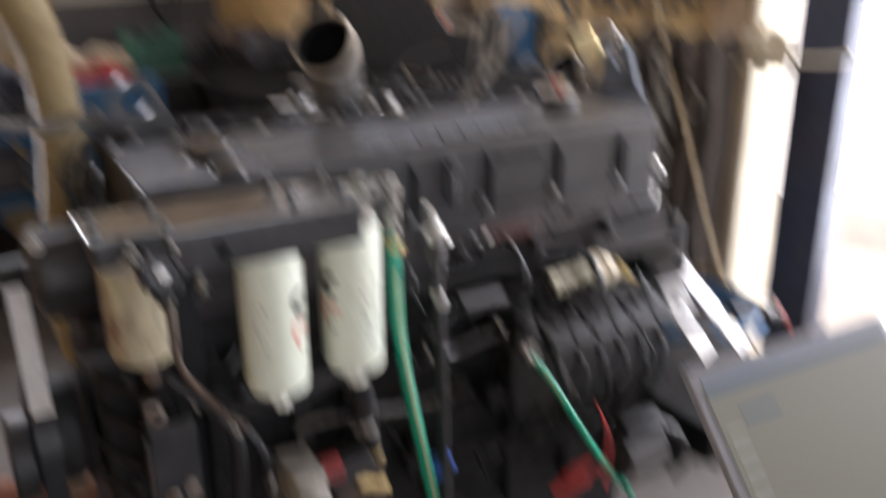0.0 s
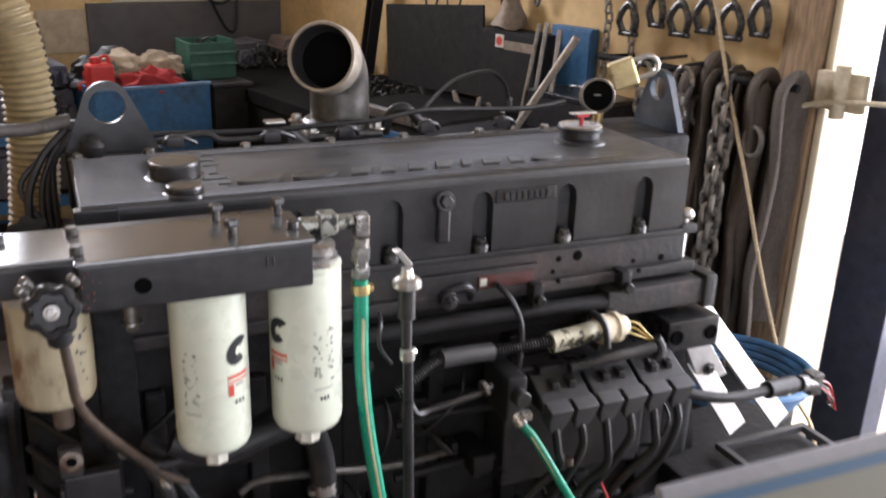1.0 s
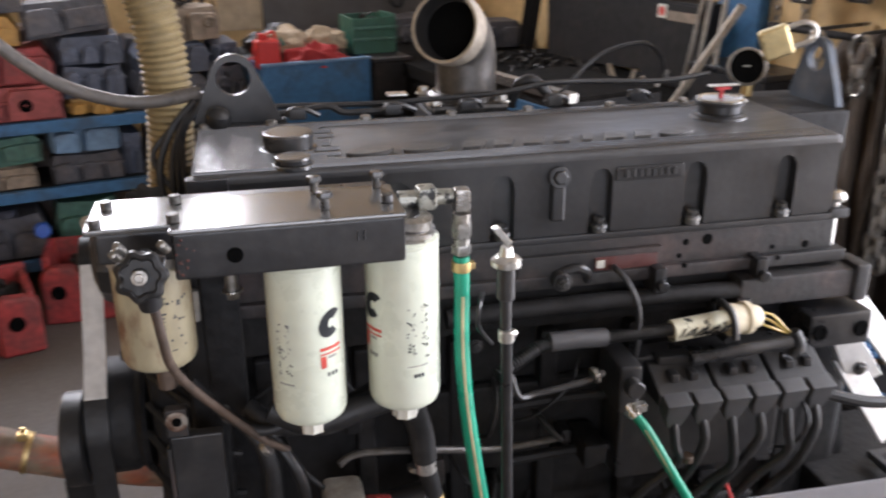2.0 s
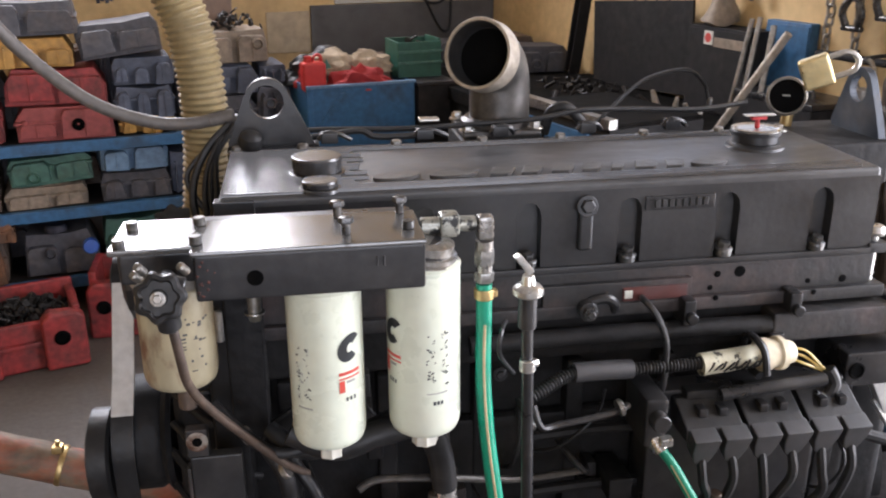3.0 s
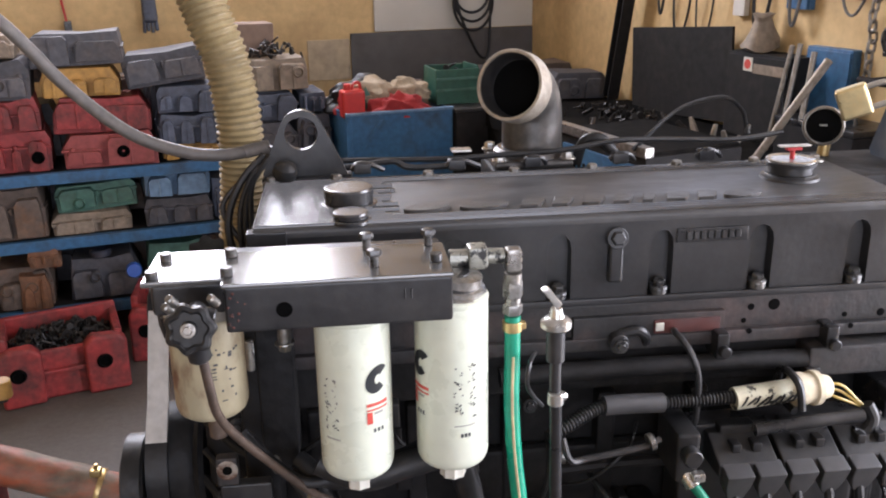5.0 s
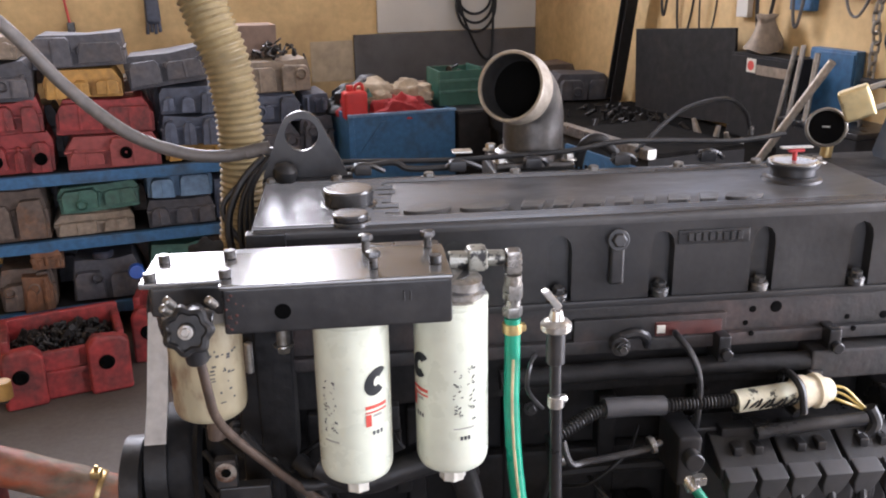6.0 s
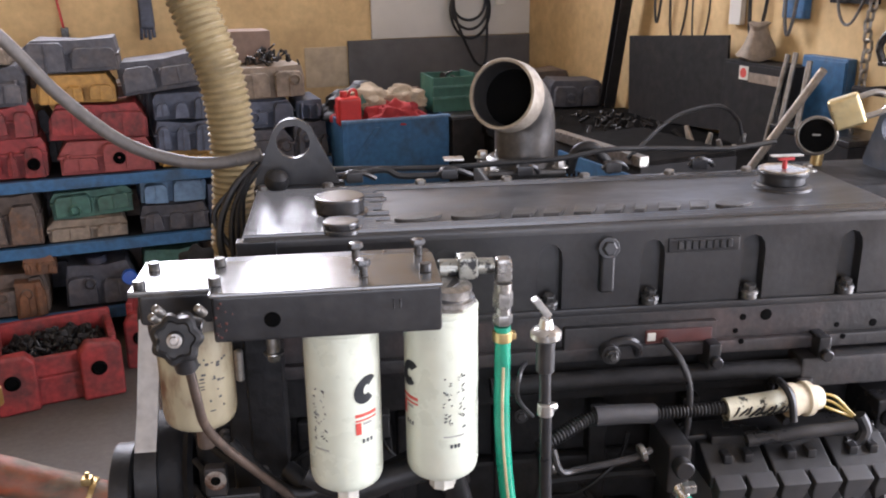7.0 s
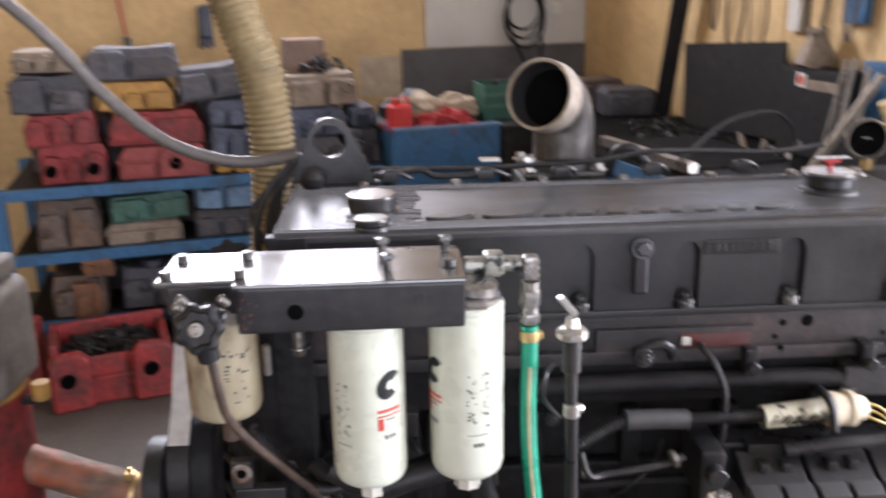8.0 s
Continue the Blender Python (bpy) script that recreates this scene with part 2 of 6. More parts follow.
def glow(name, col, strength, base=1.0):
    m = bpy.data.materials.new(name)
    m.use_nodes = True
    p = m.node_tree.nodes["Principled BSDF"]
    p.inputs["Base Color"].default_value = (*(c * base for c in col), 1)
    p.inputs["Emission Color"].default_value = (*col, 1)
    p.inputs["Emission Strength"].default_value = strength
    return m


OUTSIDE = glow("overcast_glare", (1.0, 0.98, 0.95), 2.2)
SCREEN = glow("laptop_screen_light", (0.155, 0.148, 0.108), 1.0, 0.03)
SCREENBLUE = glow("laptop_screen_blue", (0.02, 0.075, 0.14), 1.0, 0.03)


# ---- mesh helpers ----
def boxbm(x0, x1, y0, y1, z0, z1, bev=0.003, seg=2):
    bm = bmesh.new()
    bmesh.ops.create_cube(bm, size=1)
    for v in bm.verts:
        v.co = Vector((x0 + (v.co.x + 0.5) * (x1 - x0), y0 + (v.co.y + 0.5) * (y1 - y0), z0 + (v.co.z + 0.5) * (z1 - z0)))
    if bev:
        bmesh.ops.bevel(bm, geom=list(bm.edges), offset=bev, segments=seg, profile=0.5, affect="EDGES")
    return bm


def lathebm(profile, at=(0, 0, 0), axis=(0, 0, 1), seg=32, lobes=0, depth=0.0):
    """A turned shape: (radius, height) pairs spun about an axis; lobes give a scalloped rim."""
    bm = bmesh.new()
    turn = Vector((0, 0, 1)).rotation_difference(Vector(axis).normalized()).to_matrix()
    rings = []
    for r, h in profile:
        ring = []
        for i in range(seg):
            w = 2 * math.pi * i / seg
            rr = r * (1 - depth * (0.5 - 0.5 * math.cos(lobes * w))) if lobes else r
            ring.append(bm.verts.new(Vector(at) + turn @ Vector((rr * math.cos(w), rr * math.sin(w), h))))
        rings.append(ring)
    for a, b in zip(rings, rings[1:]):
        for i in range(seg):
            bm.faces.new((a[i], a[(i + 1) % seg], b[(i + 1) % seg], b[i]))
    bm.faces.new(rings[0][::-1])
    bm.faces.new(rings[-1])
    bmesh.ops.recalc_face_normals(bm, faces=bm.faces)
    return bm


def cylbm(p0, p1, r, seg=20, bev=0.0015, r2=None):
    p0, p1 = Vector(p0), Vector(p1)
    h = (p1 - p0).length
    r2 = r if r2 is None else r2
    b = min(bev, h * 0.3, r * 0.4)
    return lathebm([(r - b, 0), (r, b), (r2, h - b), (r2 - b, h)], p0, p1 - p0, seg)


def hexbolt(at, axis, r, h, washer=True):
    ax = Vector(axis).normalized()
    bms = [lathebm([(r, 0), (r, h * 0.8), (r * 0.8, h)], at, ax, 6)]
    if washer:
        bms.append(lathebm([(r * 1.45, -0.001), (r * 1.5, 0.0005), (r * 1.4, h * 0.18)], at, ax, 16))
    return join(*bms)


def smooth_line(points, per=6):
    pts = [Vector(p) for p in points]
    out = []
    for i in range(len(pts) - 1):
        p0, p1, p2, p3 = pts[max(i - 1, 0)], pts[i], pts[i + 1], pts[min(i + 2, len(pts) - 1)]
        for k in range(per):
            t = k / per
            out.append(0.5 * (2 * p1 + (p2 - p0) * t + (2 * p0 - 5 * p1 + 4 * p2 - p3) * t * t + (3 * p1 - p0 - 3 * p2 + p3) * t ** 3))
    return out + [pts[-1]]


def tubebm(points, r, seg=10, per=6, rib=0.0, pitch=0.01, flat=1.0):
    """A hose or bar along a smooth line; rib and pitch give corrugations."""
    line = smooth_line(points, per) if per > 1 else [Vector(p) for p in points]
    if rib:
        fine, left = [line[0]], 0.0
        for a, b in zip(line, line[1:]):
            k = max(1, math.ceil((b - a).length / (pitch / 8)))
            fine += [a.lerp(b, (j + 1) / k) for j in range(k)]
        line = fine
    bm = bmesh.new()
    rings, dist = [], 0.0
    tan = (line[1] - line[0]).normalized()
    nor = tan.orthogonal().normalized()
    for i, p in enumerate(line):
        t2 = (line[min(i + 1, len(line) - 1)] - line[max(i - 1, 0)]).normalized()
        nor = (tan.rotation_difference(t2).to_matrix() @ nor).normalized()
        tan = t2
        bi = tan.cross(nor)
        if i:
            dist += (p - line[i - 1]).length
        rr = r + rib * math.cos(2 * math.pi * dist / pitch) if rib else r
        rings.append([bm.verts.new(p + rr * (math.cos(2 * math.pi * k / seg) * nor + flat * math.sin(2 * math.pi * k / seg) * bi)) for k in range(seg)])
    for a, b in zip(rings, rings[1:]):
        for i in range(seg):
            bm.faces.new((a[i], a[(i + 1) % seg], b[(i + 1) % seg], b[i]))
    bm.faces.new(rings[0][::-1])
    bm.faces.new(rings[-1])
    bmesh.ops.recalc_face_normals(bm, faces=bm.faces)
    return bm


def prismbm(outline, depth, m=None, bev=0.0, seg=2):
    """An outline in x, z, made solid along +y; m places it."""
    bm = bmesh.new()
    f = bm.faces.new([bm.verts.new((x, 0, z)) for x, z in outline])
    out = bmesh.ops.extrude_face_region(bm, geom=[f])
    bmesh.ops.translate(bm, vec=(0, depth, 0), verts=[e for e in out["geom"] if isinstance(e, bmesh.types.BMVert)])
    bmesh.ops.recalc_face_normals(bm, faces=bm.faces)
    if bev:
        bmesh.ops.bevel(bm, geom=list(bm.edges), offset=bev, segments=seg, profile=0.5, affect="EDGES")
    if m is not None:
        bm.transform(m)
    return bm


def holedbm(outline, centre, r, depth, m=None, seg=40):
    """A plate in x, z with a round hole, made solid along +y."""
    bm = bmesh.new()
    cx, cz = centre
    rows = []
    for i in range(seg):
        w = 2 * math.pi * i / seg
        dx, dz = math.cos(w), math.sin(w)
        far = 0
        for (x0, z0), (x1, z1) in zip(outline, outline[1:] + outline[:1]):
            ex, ez = x1 - x0, z1 - z0
            den = dx * ez - dz * ex
            if abs(den) > 1e-9:
                t = ((x0 - cx) * ez - (z0 - cz) * ex) / den
                s = ((x0 - cx) * dz - (z0 - cz) * dx) / den
                if t > 0 and -1e-6 <= s <= 1 + 1e-6:
                    far = max(far, t)
        rows.append([bm.verts.new((cx + k * dx, y, cz + k * dz)) for k, y in ((r, 0), (far, 0), (far, depth), (r, depth))])
    for a, b in zip(rows, rows[1:] + rows[:1]):
        for k in range(4):
            bm.faces.new((a[k], a[(k + 1) % 4], b[(k + 1) % 4], b[k]))
    bmesh.ops.recalc_face_normals(bm, faces=bm.faces)
    if m is not None:
        bm.transform(m)
    return bm


def join(*bms):
    out = bms[0]
    for b in bms[1:]:
        me = bpy.data.meshes.new("joined")
        b.to_mesh(me)
        b.free()
        out.from_mesh(me)
        bpy.data.meshes.remove(me)
    return out


def moved(bm, m):
    bm.transform(m)
    return bm


def roughen(bm, amount, scale, seed=0.0):
    for v in bm.verts:
        v.co += amount * noise.noise_vector(v.co * scale + Vector((seed, seed * 1.7, 0)))
    return bm


def weigh_normals(me, limit):
    """Shading that follows the large faces, so that flat faces stay flat between their rounded edges."""
    least = math.cos(radians(limit))
    at = [[] for _ in me.vertices]
    for p in me.polygons:
        for v in p.vertices:
            at[v].append((p.normal.copy(), p.area))
    out = []
    for p in me.polygons:
        n = p.normal
        for v in p.vertices:
            total = Vector((0, 0, 0))
            for m, a in at[v]:
                if m.dot(n) > least:
                    total += m * a
            out.append(total.normalized() if total.length > 1e-12 else n.copy())
    me.normals_split_custom_set(out)


def part(name, bm, material, parent, label="", smooth=35):
    me = bpy.data.meshes.new(name)
    bmesh.ops.triangulate(bm, faces=[f for f in bm.faces if len(f.verts) > 4])
    bm.to_mesh(me)
    bm.free()
    me.materials.append(material)
    if smooth:
        for p in me.polygons:
            p.use_smooth = True
        me.set_sharp_from_angle(angle=radians(smooth))
        if len(me.polygons) < 500:
            weigh_normals(me, smooth)
    ob = new(name, me)
    if parent is not None:
        ob.parent = parent
    return tagged(ob, label)


def thing(name, m, label, category, group="", kind=""):
    ob = new(name)
    ob.empty_display_size = 0.1
    ob.matrix_world = m
    return tagged(ob, label, category, group, kind)


def structure(name, bm, material, m=None, label="", smooth=35):
    ob = part(name, bm, material, None, label, smooth)
    if m is not None:
        ob.matrix_world = m
    return tagged(ob, label, kind="structure")

# ---- the room ----
CEILING = 4.2
structure("floor", boxbm(-6.2, 0.2, -9.2, 0.2, -0.05, 0, 0), FLOOR, ROOM, "oil-stained bare concrete workshop floor", 0)
structure("ceiling", boxbm(-6.2, 0.2, -9.2, 0.2, CEILING, CEILING + 0.1, 0), CEIL, ROOM, "dusty sheet ceiling", 0)


def wall_pieces(rects, thick, axis):
    """A wall from rectangles (along0, along1, z0, z1) that leave its openings free."""
    bms = []
    for s0, s1, z0, z1 in rects:
        bms.append(boxbm(s0, s1, 0, thick, z0, z1, 0) if axis == "b" else boxbm(0, thick, s0, s1, z0, z1, 0))
    return join(*bms)


# back wall with a high window, side wall with a doorway and added window, gate wall behind
structure("wall_back", wall_pieces([(-6.2, -3.02, 0, CEILING), (-3.02, -1.30, 0, 2.14), (-3.02, -1.30, 3.88, CEILING), (-1.30, 0, 0, CEILING)], 0.2, "b"), WALL, ROOM, "yellow ochre painted workshop wall", 0)
structure("wall_right", wall_pieces([(-3.5, -2.6, 0, CEILING), (-2.6, -0.5, 0, 1.7), (-2.6, -0.5, 2.7, CEILING), (-0.5, 0.2, 0, CEILING), (-6.2, -3.5, 2.75, CEILING), (-9.2, -6.2, 0, CEILING)], 0.2, "a"), WALL, ROOM, "yellow ochre painted workshop wall with doorway", 0)
structure("wall_left", boxbm(-6.4, -6.2, -9.2, 0.2, 0, CEILING, 0), WALL, ROOM, "yellow ochre painted workshop wall", 0)
# gate opening is out of view, added to let the front fill in
structure("wall_front", join(boxbm(-6.2, -5.0, -9.4, -9.2, 0, CEILING, 0), boxbm(-1.0, 0.2, -9.4, -9.2, 0, CEILING, 0), boxbm(-5.0, -1.0, -9.4, -9.2, 3.0, CEILING, 0)), WALL, ROOM, "unseen workshop wall with a wide gate opening added for fill light", 0)
structure("wall_panel_grey", boxbm(-1.115, -0.004, -0.018, -0.002, 0.55, 1.198, 0.002), WALLGREY, ROOM, "dark grey painted band on the wall")
structure("wall_panel_white", boxbm(-0.975, -0.004, -0.014, -0.002, 1.202, 2.0, 0.002), WALLWHITE, ROOM, "white plaster panel on the wall")
structure("wall_patch", boxbm(-1.36, -1.12, -0.006, -0.001, 0.95, 1.17, 0.002), PATCH, ROOM, "pale patch of bare plaster on the wall")
w = thing("window_1", ROOM @ pose(-2.16, 0, 3.01), "high steel window with bright panes in the wall", "window", kind="structure")
for x in (-0.84, 0.84):
    part("window_frame", boxbm(x - 0.02, x + 0.02, 0.06, 0.11, -0.87, 0.87), NAVY, w)
for z in (-0.85, 0.85):
    part("window_frame", boxbm(-0.82, 0.82, 0.062, 0.108, z - 0.02, z + 0.02), NAVY, w)
# unseen side window, added only as an opening for the fill
w = thing("added_side_window", ROOM @ pose(0, -1.55, 2.2), "unseen high window added in the side wall for sheen on the engine", "window", kind="structure")
for y in (-1.03, -0.35, 0.35, 1.03):
    part("window_frame", boxbm(0.06, 0.11, y - 0.02, y + 0.02, -0.5, 0.5), NAVY, w)
for z in (-0.48, 0.48):
    part("window_frame", boxbm(0.062, 0.108, -1.01, 1.01, z - 0.02, z + 0.02), NAVY, w)
structure("backdrop_window", boxbm(-4.4, 0.6, 0.9, 0.92, 1.2, 6.5, 0), OUTSIDE, ROOM, "bright overcast sky beyond the window", 0)
structure("backdrop_doorway", boxbm(2.6, 2.62, -9.5, -1.0, -0.3, 4.5, 0), OUTSIDE, ROOM, "overexposed bright yard beyond the doorway", 0)
structure("ground", boxbm(-40, 40, -40, 40, -0.16, -0.06, 0), YARD, ROOM, "bare ground round the workshop", 0)
structure("door_jamb", roughen(boxbm(-0.03, 0.21, -3.53, -3.502, 0, 2.74, 0.008), 0.004, 9), JAMB, ROOM, "sunlit chipped cream door jamb")
g = thing("metal_gate", ROOM @ pose(0.02, -3.74, 0), "dark navy steel gate standing open in the doorway", "gate", kind="structure")
part("gate_post", boxbm(-0.05, 0.06, -0.085, 0.085, 0, 2.7, 0.006), NAVY, g)
# hinge is cream so that the doorway glare on it sits in the colour
part("hinge", join(boxbm(-0.075, -0.048, 0.09, 0.24, 1.15, 1.26, 0.006), cylbm((-0.075, 0.16, 1.13), (-0.075, 0.16, 1.28), 0.022)), CREAM, g, "steel hinge in a pale colour for the doorway glare")
part("bolt_rod", tubebm([(-0.09, 0.42, 1.09), (-0.09, 0.2, 1.17), (-0.09, -0.05, 1.2), (-0.09, -0.12, 1.215)], 0.008, 8), CREAM, g, "bare steel bolt rod")


# ---- the engine ----
engine = thing("engine", pose(0, 0, 0), "black-painted six-cylinder diesel engine with white filters on a stand", "engine")

# valve cover: a ribbed lid on a front plate with arched bolt slots
SLOTS = [0.441, 0.596, 0.752, 0.907]


def slotted_plate():
    pts = [(0.0, 1.228), (0.0, 1.112)]
    for s in [0.13, 0.286] + SLOTS:
        pts += [(s - 0.0185, 1.112), (s - 0.0185, 1.19)]
        pts += [(s - 0.0185 * math.cos(k), 1.19 + 0.024 * math.sin(k)) for k in (0.5, 1.0, 1.571, 2.14, 2.64)]
        pts += [(s + 0.0185, 1.19), (s + 0.0185, 1.112)]
    return pts + [(1.0, 1.112), (1.0, 1.228)]


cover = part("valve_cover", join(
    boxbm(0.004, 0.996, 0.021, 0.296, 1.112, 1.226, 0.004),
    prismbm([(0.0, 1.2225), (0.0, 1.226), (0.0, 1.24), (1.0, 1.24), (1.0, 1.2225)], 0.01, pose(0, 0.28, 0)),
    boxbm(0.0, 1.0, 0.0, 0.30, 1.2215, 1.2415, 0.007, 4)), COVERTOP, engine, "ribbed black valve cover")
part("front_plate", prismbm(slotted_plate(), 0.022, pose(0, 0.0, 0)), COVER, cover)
part("end_plate", boxbm(-0.006, 0.05, -0.004, 0.02, 1.205, 1.2385, 0.003), COVER, cover)
part("cover_flange", boxbm(-0.006, 1.006, -0.005, 0.305, 1.100, 1.112, 0.003), COVER, cover)
for i in range(26):
    y = 0.008 + 0.0102 * i
    long = 0.97 if i in (0, 1, 2, 24, 25) else 0.185 + 0.03 * math.sin(i * 2.3)
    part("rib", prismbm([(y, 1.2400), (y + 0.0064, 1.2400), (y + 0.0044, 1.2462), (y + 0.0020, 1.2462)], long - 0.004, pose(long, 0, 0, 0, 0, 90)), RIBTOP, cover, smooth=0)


def worn_plate(x, w2, kind):
    """A low raised plate standing for worn italic lettering: a lens shape, or a slanting block with a notched foot."""
    flat = pose(0, 0, 1.2475) @ Matrix(((1, 0, 0, 0), (0, 0, 1, 0), (0, -1, 0, 0), (0, 0, 0, 1)))
    if kind == 0:
        pts = [(x + w2 / 2 + w2 * 0.52 * math.cos(k) + 0.012 * math.sin(k), 0.066 + 0.021 * math.sin(k)) for k in [2 * math.pi * j / 18 for j in range(18)]]
    elif kind == 1:
        pts = [(x, 0.047), (x + 0.010, 0.047), (x + 0.018, 0.062), (x + w2 * 0.5 + 0.006, 0.050), (x + w2 + 0.004, 0.062), (x + w2, 0.047), (x + w2 + 0.012, 0.047), (x + w2 + 0.024, 0.086), (x + w2 + 0.010, 0.086), (x + w2 * 0.5 + 0.014, 0.068), (x + 0.024, 0.086), (x + 0.012, 0.086)]
    else:
        pts = [(x, 0.047), (x + w2 * 0.8, 0.047), (x + w2, 0.053), (x + w2 + 0.012, 0.080), (x + w2, 0.087), (x + 0.014, 0.087)]
    return prismbm(pts, 0.0065, flat, 0.0008, 1)


for x, w2, kind in ((0.222, 0.066, 0), (0.306, 0.070, 0), (0.392, 0.034, 2), (0.440, 0.030, 2), (0.486, 0.034, 2), (0.534, 0.030, 2), (0.580, 0.020, 2), (0.618, 0.036, 2), (0.668, 0.030, 2), (0.716, 0.060, 0)):
    part("raised_mark", worn_plate(x, w2, kind), MARK, cover, "low raised plate of worn lettering", smooth=0)
part("badge", boxbm(0.618, 0.728, -0.003, 0.004, 1.192, 1.214, 0.002), BLACK, cover, "small raised badge plate")
for i in range(8):
    x = 0.632 + 0.0108 * i
    part("badge_bar", boxbm(x, x + 0.008, -0.0055, -0.002, 1.197, 1.21, 0.001, 1), COVER, cover, smooth=0)
part("rib_boss", join(boxbm(0.514, 0.536, -0.011, 0.004, 1.137, 1.205, 0.005, 3), hexbolt((0.525, -0.011, 1.207), (0, -1, 0.2), 0.011, 0.009)), COVER, cover)
for s in [0.13, 0.286] + SLOTS:
    part("bolt", join(hexbolt((s, 0.004, 1.124), (0, -0.3, 1), 0.0095, 0.012), cylbm((s, 0.004, 1.112), (s, 0.004, 1.126), 0.013)), BOLT, cover, "worn flange bolt")
for x in (0.015, 0.121, 0.278, 0.427, 0.565, 0.718, 0.86, 0.975):
    part("bolt", join(hexbolt((x, 0.272, 1.243), (0, 0, 1), 0.0095, 0.010), lathebm([(0.0165, 0), (0.017, 0.001), (0.0155, 0.0028), (0.009, 0.003)], (x, 0.272, 1.2412), seg=24)), ZINC, cover, "worn bright flange bolt")
part("blanking_cap", join(lathebm([(0.0435, -0.004), (0.0435, 0.001), (0.041, 0.002)], (0.140, 0.116, 1.2445)), lathebm([(0.037, 0.003), (0.038, 0.022), (0.0365, 0.025), (0.035, 0.0255)], (0.140, 0.116, 1.2445))), RIBTOP, cover, "round black blanking cap", 20)
part("blanking_cap", join(lathebm([(0.030, -0.005), (0.030, 0.0), (0.028, 0.001)], (0.141, 0.026, 1.2455)), lathebm([(0.025, 0.002), (0.026, 0.008), (0.0247, 0.0105), (0.0235, 0.011)], (0.141, 0.026, 1.2455))), RIBTOP, cover, "small round black blanking cap", 20)
cap = part("oil_filler", join(lathebm([(0.049, 0), (0.047, 0.005), (0.042, 0.007), (0.040, 0.009)], (0.872, 0.163, 1.2405)), lathebm([(0.036, 0.010), (0.036, 0.022), (0.041, 0.023), (0.042, 0.029), (0.038, 0.031), (0.034, 0.028), (0.033, 0.0275)], (0.872, 0.163, 1.2405))), COVER, cover, "black oil filler neck")
part("filler_lid", lathebm([(0.0395, 0.029), (0.0405, 0.033), (0.037, 0.0345), (0.033, 0.032)], (0.872, 0.163, 1.2405)), STEEL, cap, "bright steel filler lid")
part("filler_lever", join(cylbm((0.873, 0.163, 1.272), (0.873, 0.163, 1.292), 0.004), boxbm(0.861, 0.888, 0.158, 0.168, 1.287, 1.293, 0.002)), REDCLOTH, cap, "red-marked steel lever")
part("lever_bar", boxbm(0.848, 0.902, 0.157, 0.169, 1.2935, 1.2965, 0.001), STEEL, cap)

# rocker housing, head and block below the cover
part("rocker_housing", join(boxbm(-0.004, 1.01, 0.0, 0.30, 1.045, 1.100, 0.004), boxbm(-0.004, 1.03, -0.012, 0.30, 1.028, 1.05, 0.004)), FLANGE, engine, "grey-black rocker housing casting")
part("housing_pad", boxbm(0.463, 0.70, -0.010, 0.004, 1.047, 1.083, 0.002), FLANGE, engine)
part("label_strip", boxbm(0.588, 0.692, -0.0125, -0.009, 1.052, 1.074, 0.0008, 1), mat("faded_red_label", (0.085, 0.024, 0.02), 0.5, 0, 0.3, 60, 0.1, (0.05, 0.03, 0.03), 0.8, 30), engine, "faded red label strip")
part("label_mark", boxbm(0.590, 0.603, -0.0145, -0.012, 1.057, 1.07, 0.0008, 1), NUT, engine, "small pale label mark")
# holes are black discs on the surface, the shade inside painted
for x, z, r in ((0.782, 1.084, 0.0085), (0.745, 1.082, 0.005), (0.735, 1.06, 0.004), (0.90, 1.06, 0.004), (0.905, 1.045, 0.004), (0.74, 1.047, 0.004), (0.96, 1.06, 0.006)):
    part("hole", lathebm([(r * 1.1, 0), (r * 1.1, 0.0016), (r, 0.002), (r * 0.5, 0.002)], (x, 0.0012 if z > 1.05 else -0.0110, z), (0, -1, 0), 14), PITCH, engine)
part("cylinder_head", boxbm(0.0, 1.02, 0.008, 0.32, 0.955, 1.030, 0.006), BLOCK, engine, "oily black cylinder head casting")
block = part("engine_block", boxbm(0.0, 1.04, 0.03, 0.36, 0.42, 0.958, 0.012), BLOCK, engine, "oily black ribbed cylinder block")
part("cooler_cover", boxbm(0.30, 1.0, 0.005, 0.032, 0.70, 0.86, 0.01), BLOCK, block)
for i in range(7):
    part("block_rib", boxbm(0.06 + 0.15 * i, 0.09 + 0.15 * i, 0.004 if i < 2 else 0.001, 0.034, 0.45, 0.95, 0.006), BLOCK, block)
part("oil_pan", join(boxbm(0.02, 1.02, 0.04, 0.35, 0.16, 0.42, 0.03, 3), boxbm(0.0, 1.04, 0.025, 0.365, 0.405, 0.425, 0.004)), BLOCK, engine, "black oil pan")
part("side_box", join(boxbm(0.83, 1.052, -0.035, 0.03, 0.972, 1.022, 0.006), boxbm(0.825, 0.85, -0.04, 0.02, 0.955, 0.99, 0.004), boxbm(1.035, 1.062, -0.042, 0.02, 0.965, 1.03, 0.006)), FLANGE, engine, "black manifold end box")
part("side_box", boxbm(0.95, 1.065, -0.06, 0.03, 0.895, 0.955, 0.006), BLACK, engine, "black bracket block")
for x in (0.968, 1.045):
    part("hole", lathebm([(0.014, 0), (0.014, 0.002), (0.011, 0.003), (0.010, 0.001)], (x, -0.061, 0.925), (0, -1, 0), 16), PITCH, engine)
part("manifold_rail", tubebm([(0.35, -0.02, 1.0), (0.55, -0.02, 1.003), (0.83, -0.02, 1.0)], 0.015, 14), BLOCK, engine, "black fuel rail")
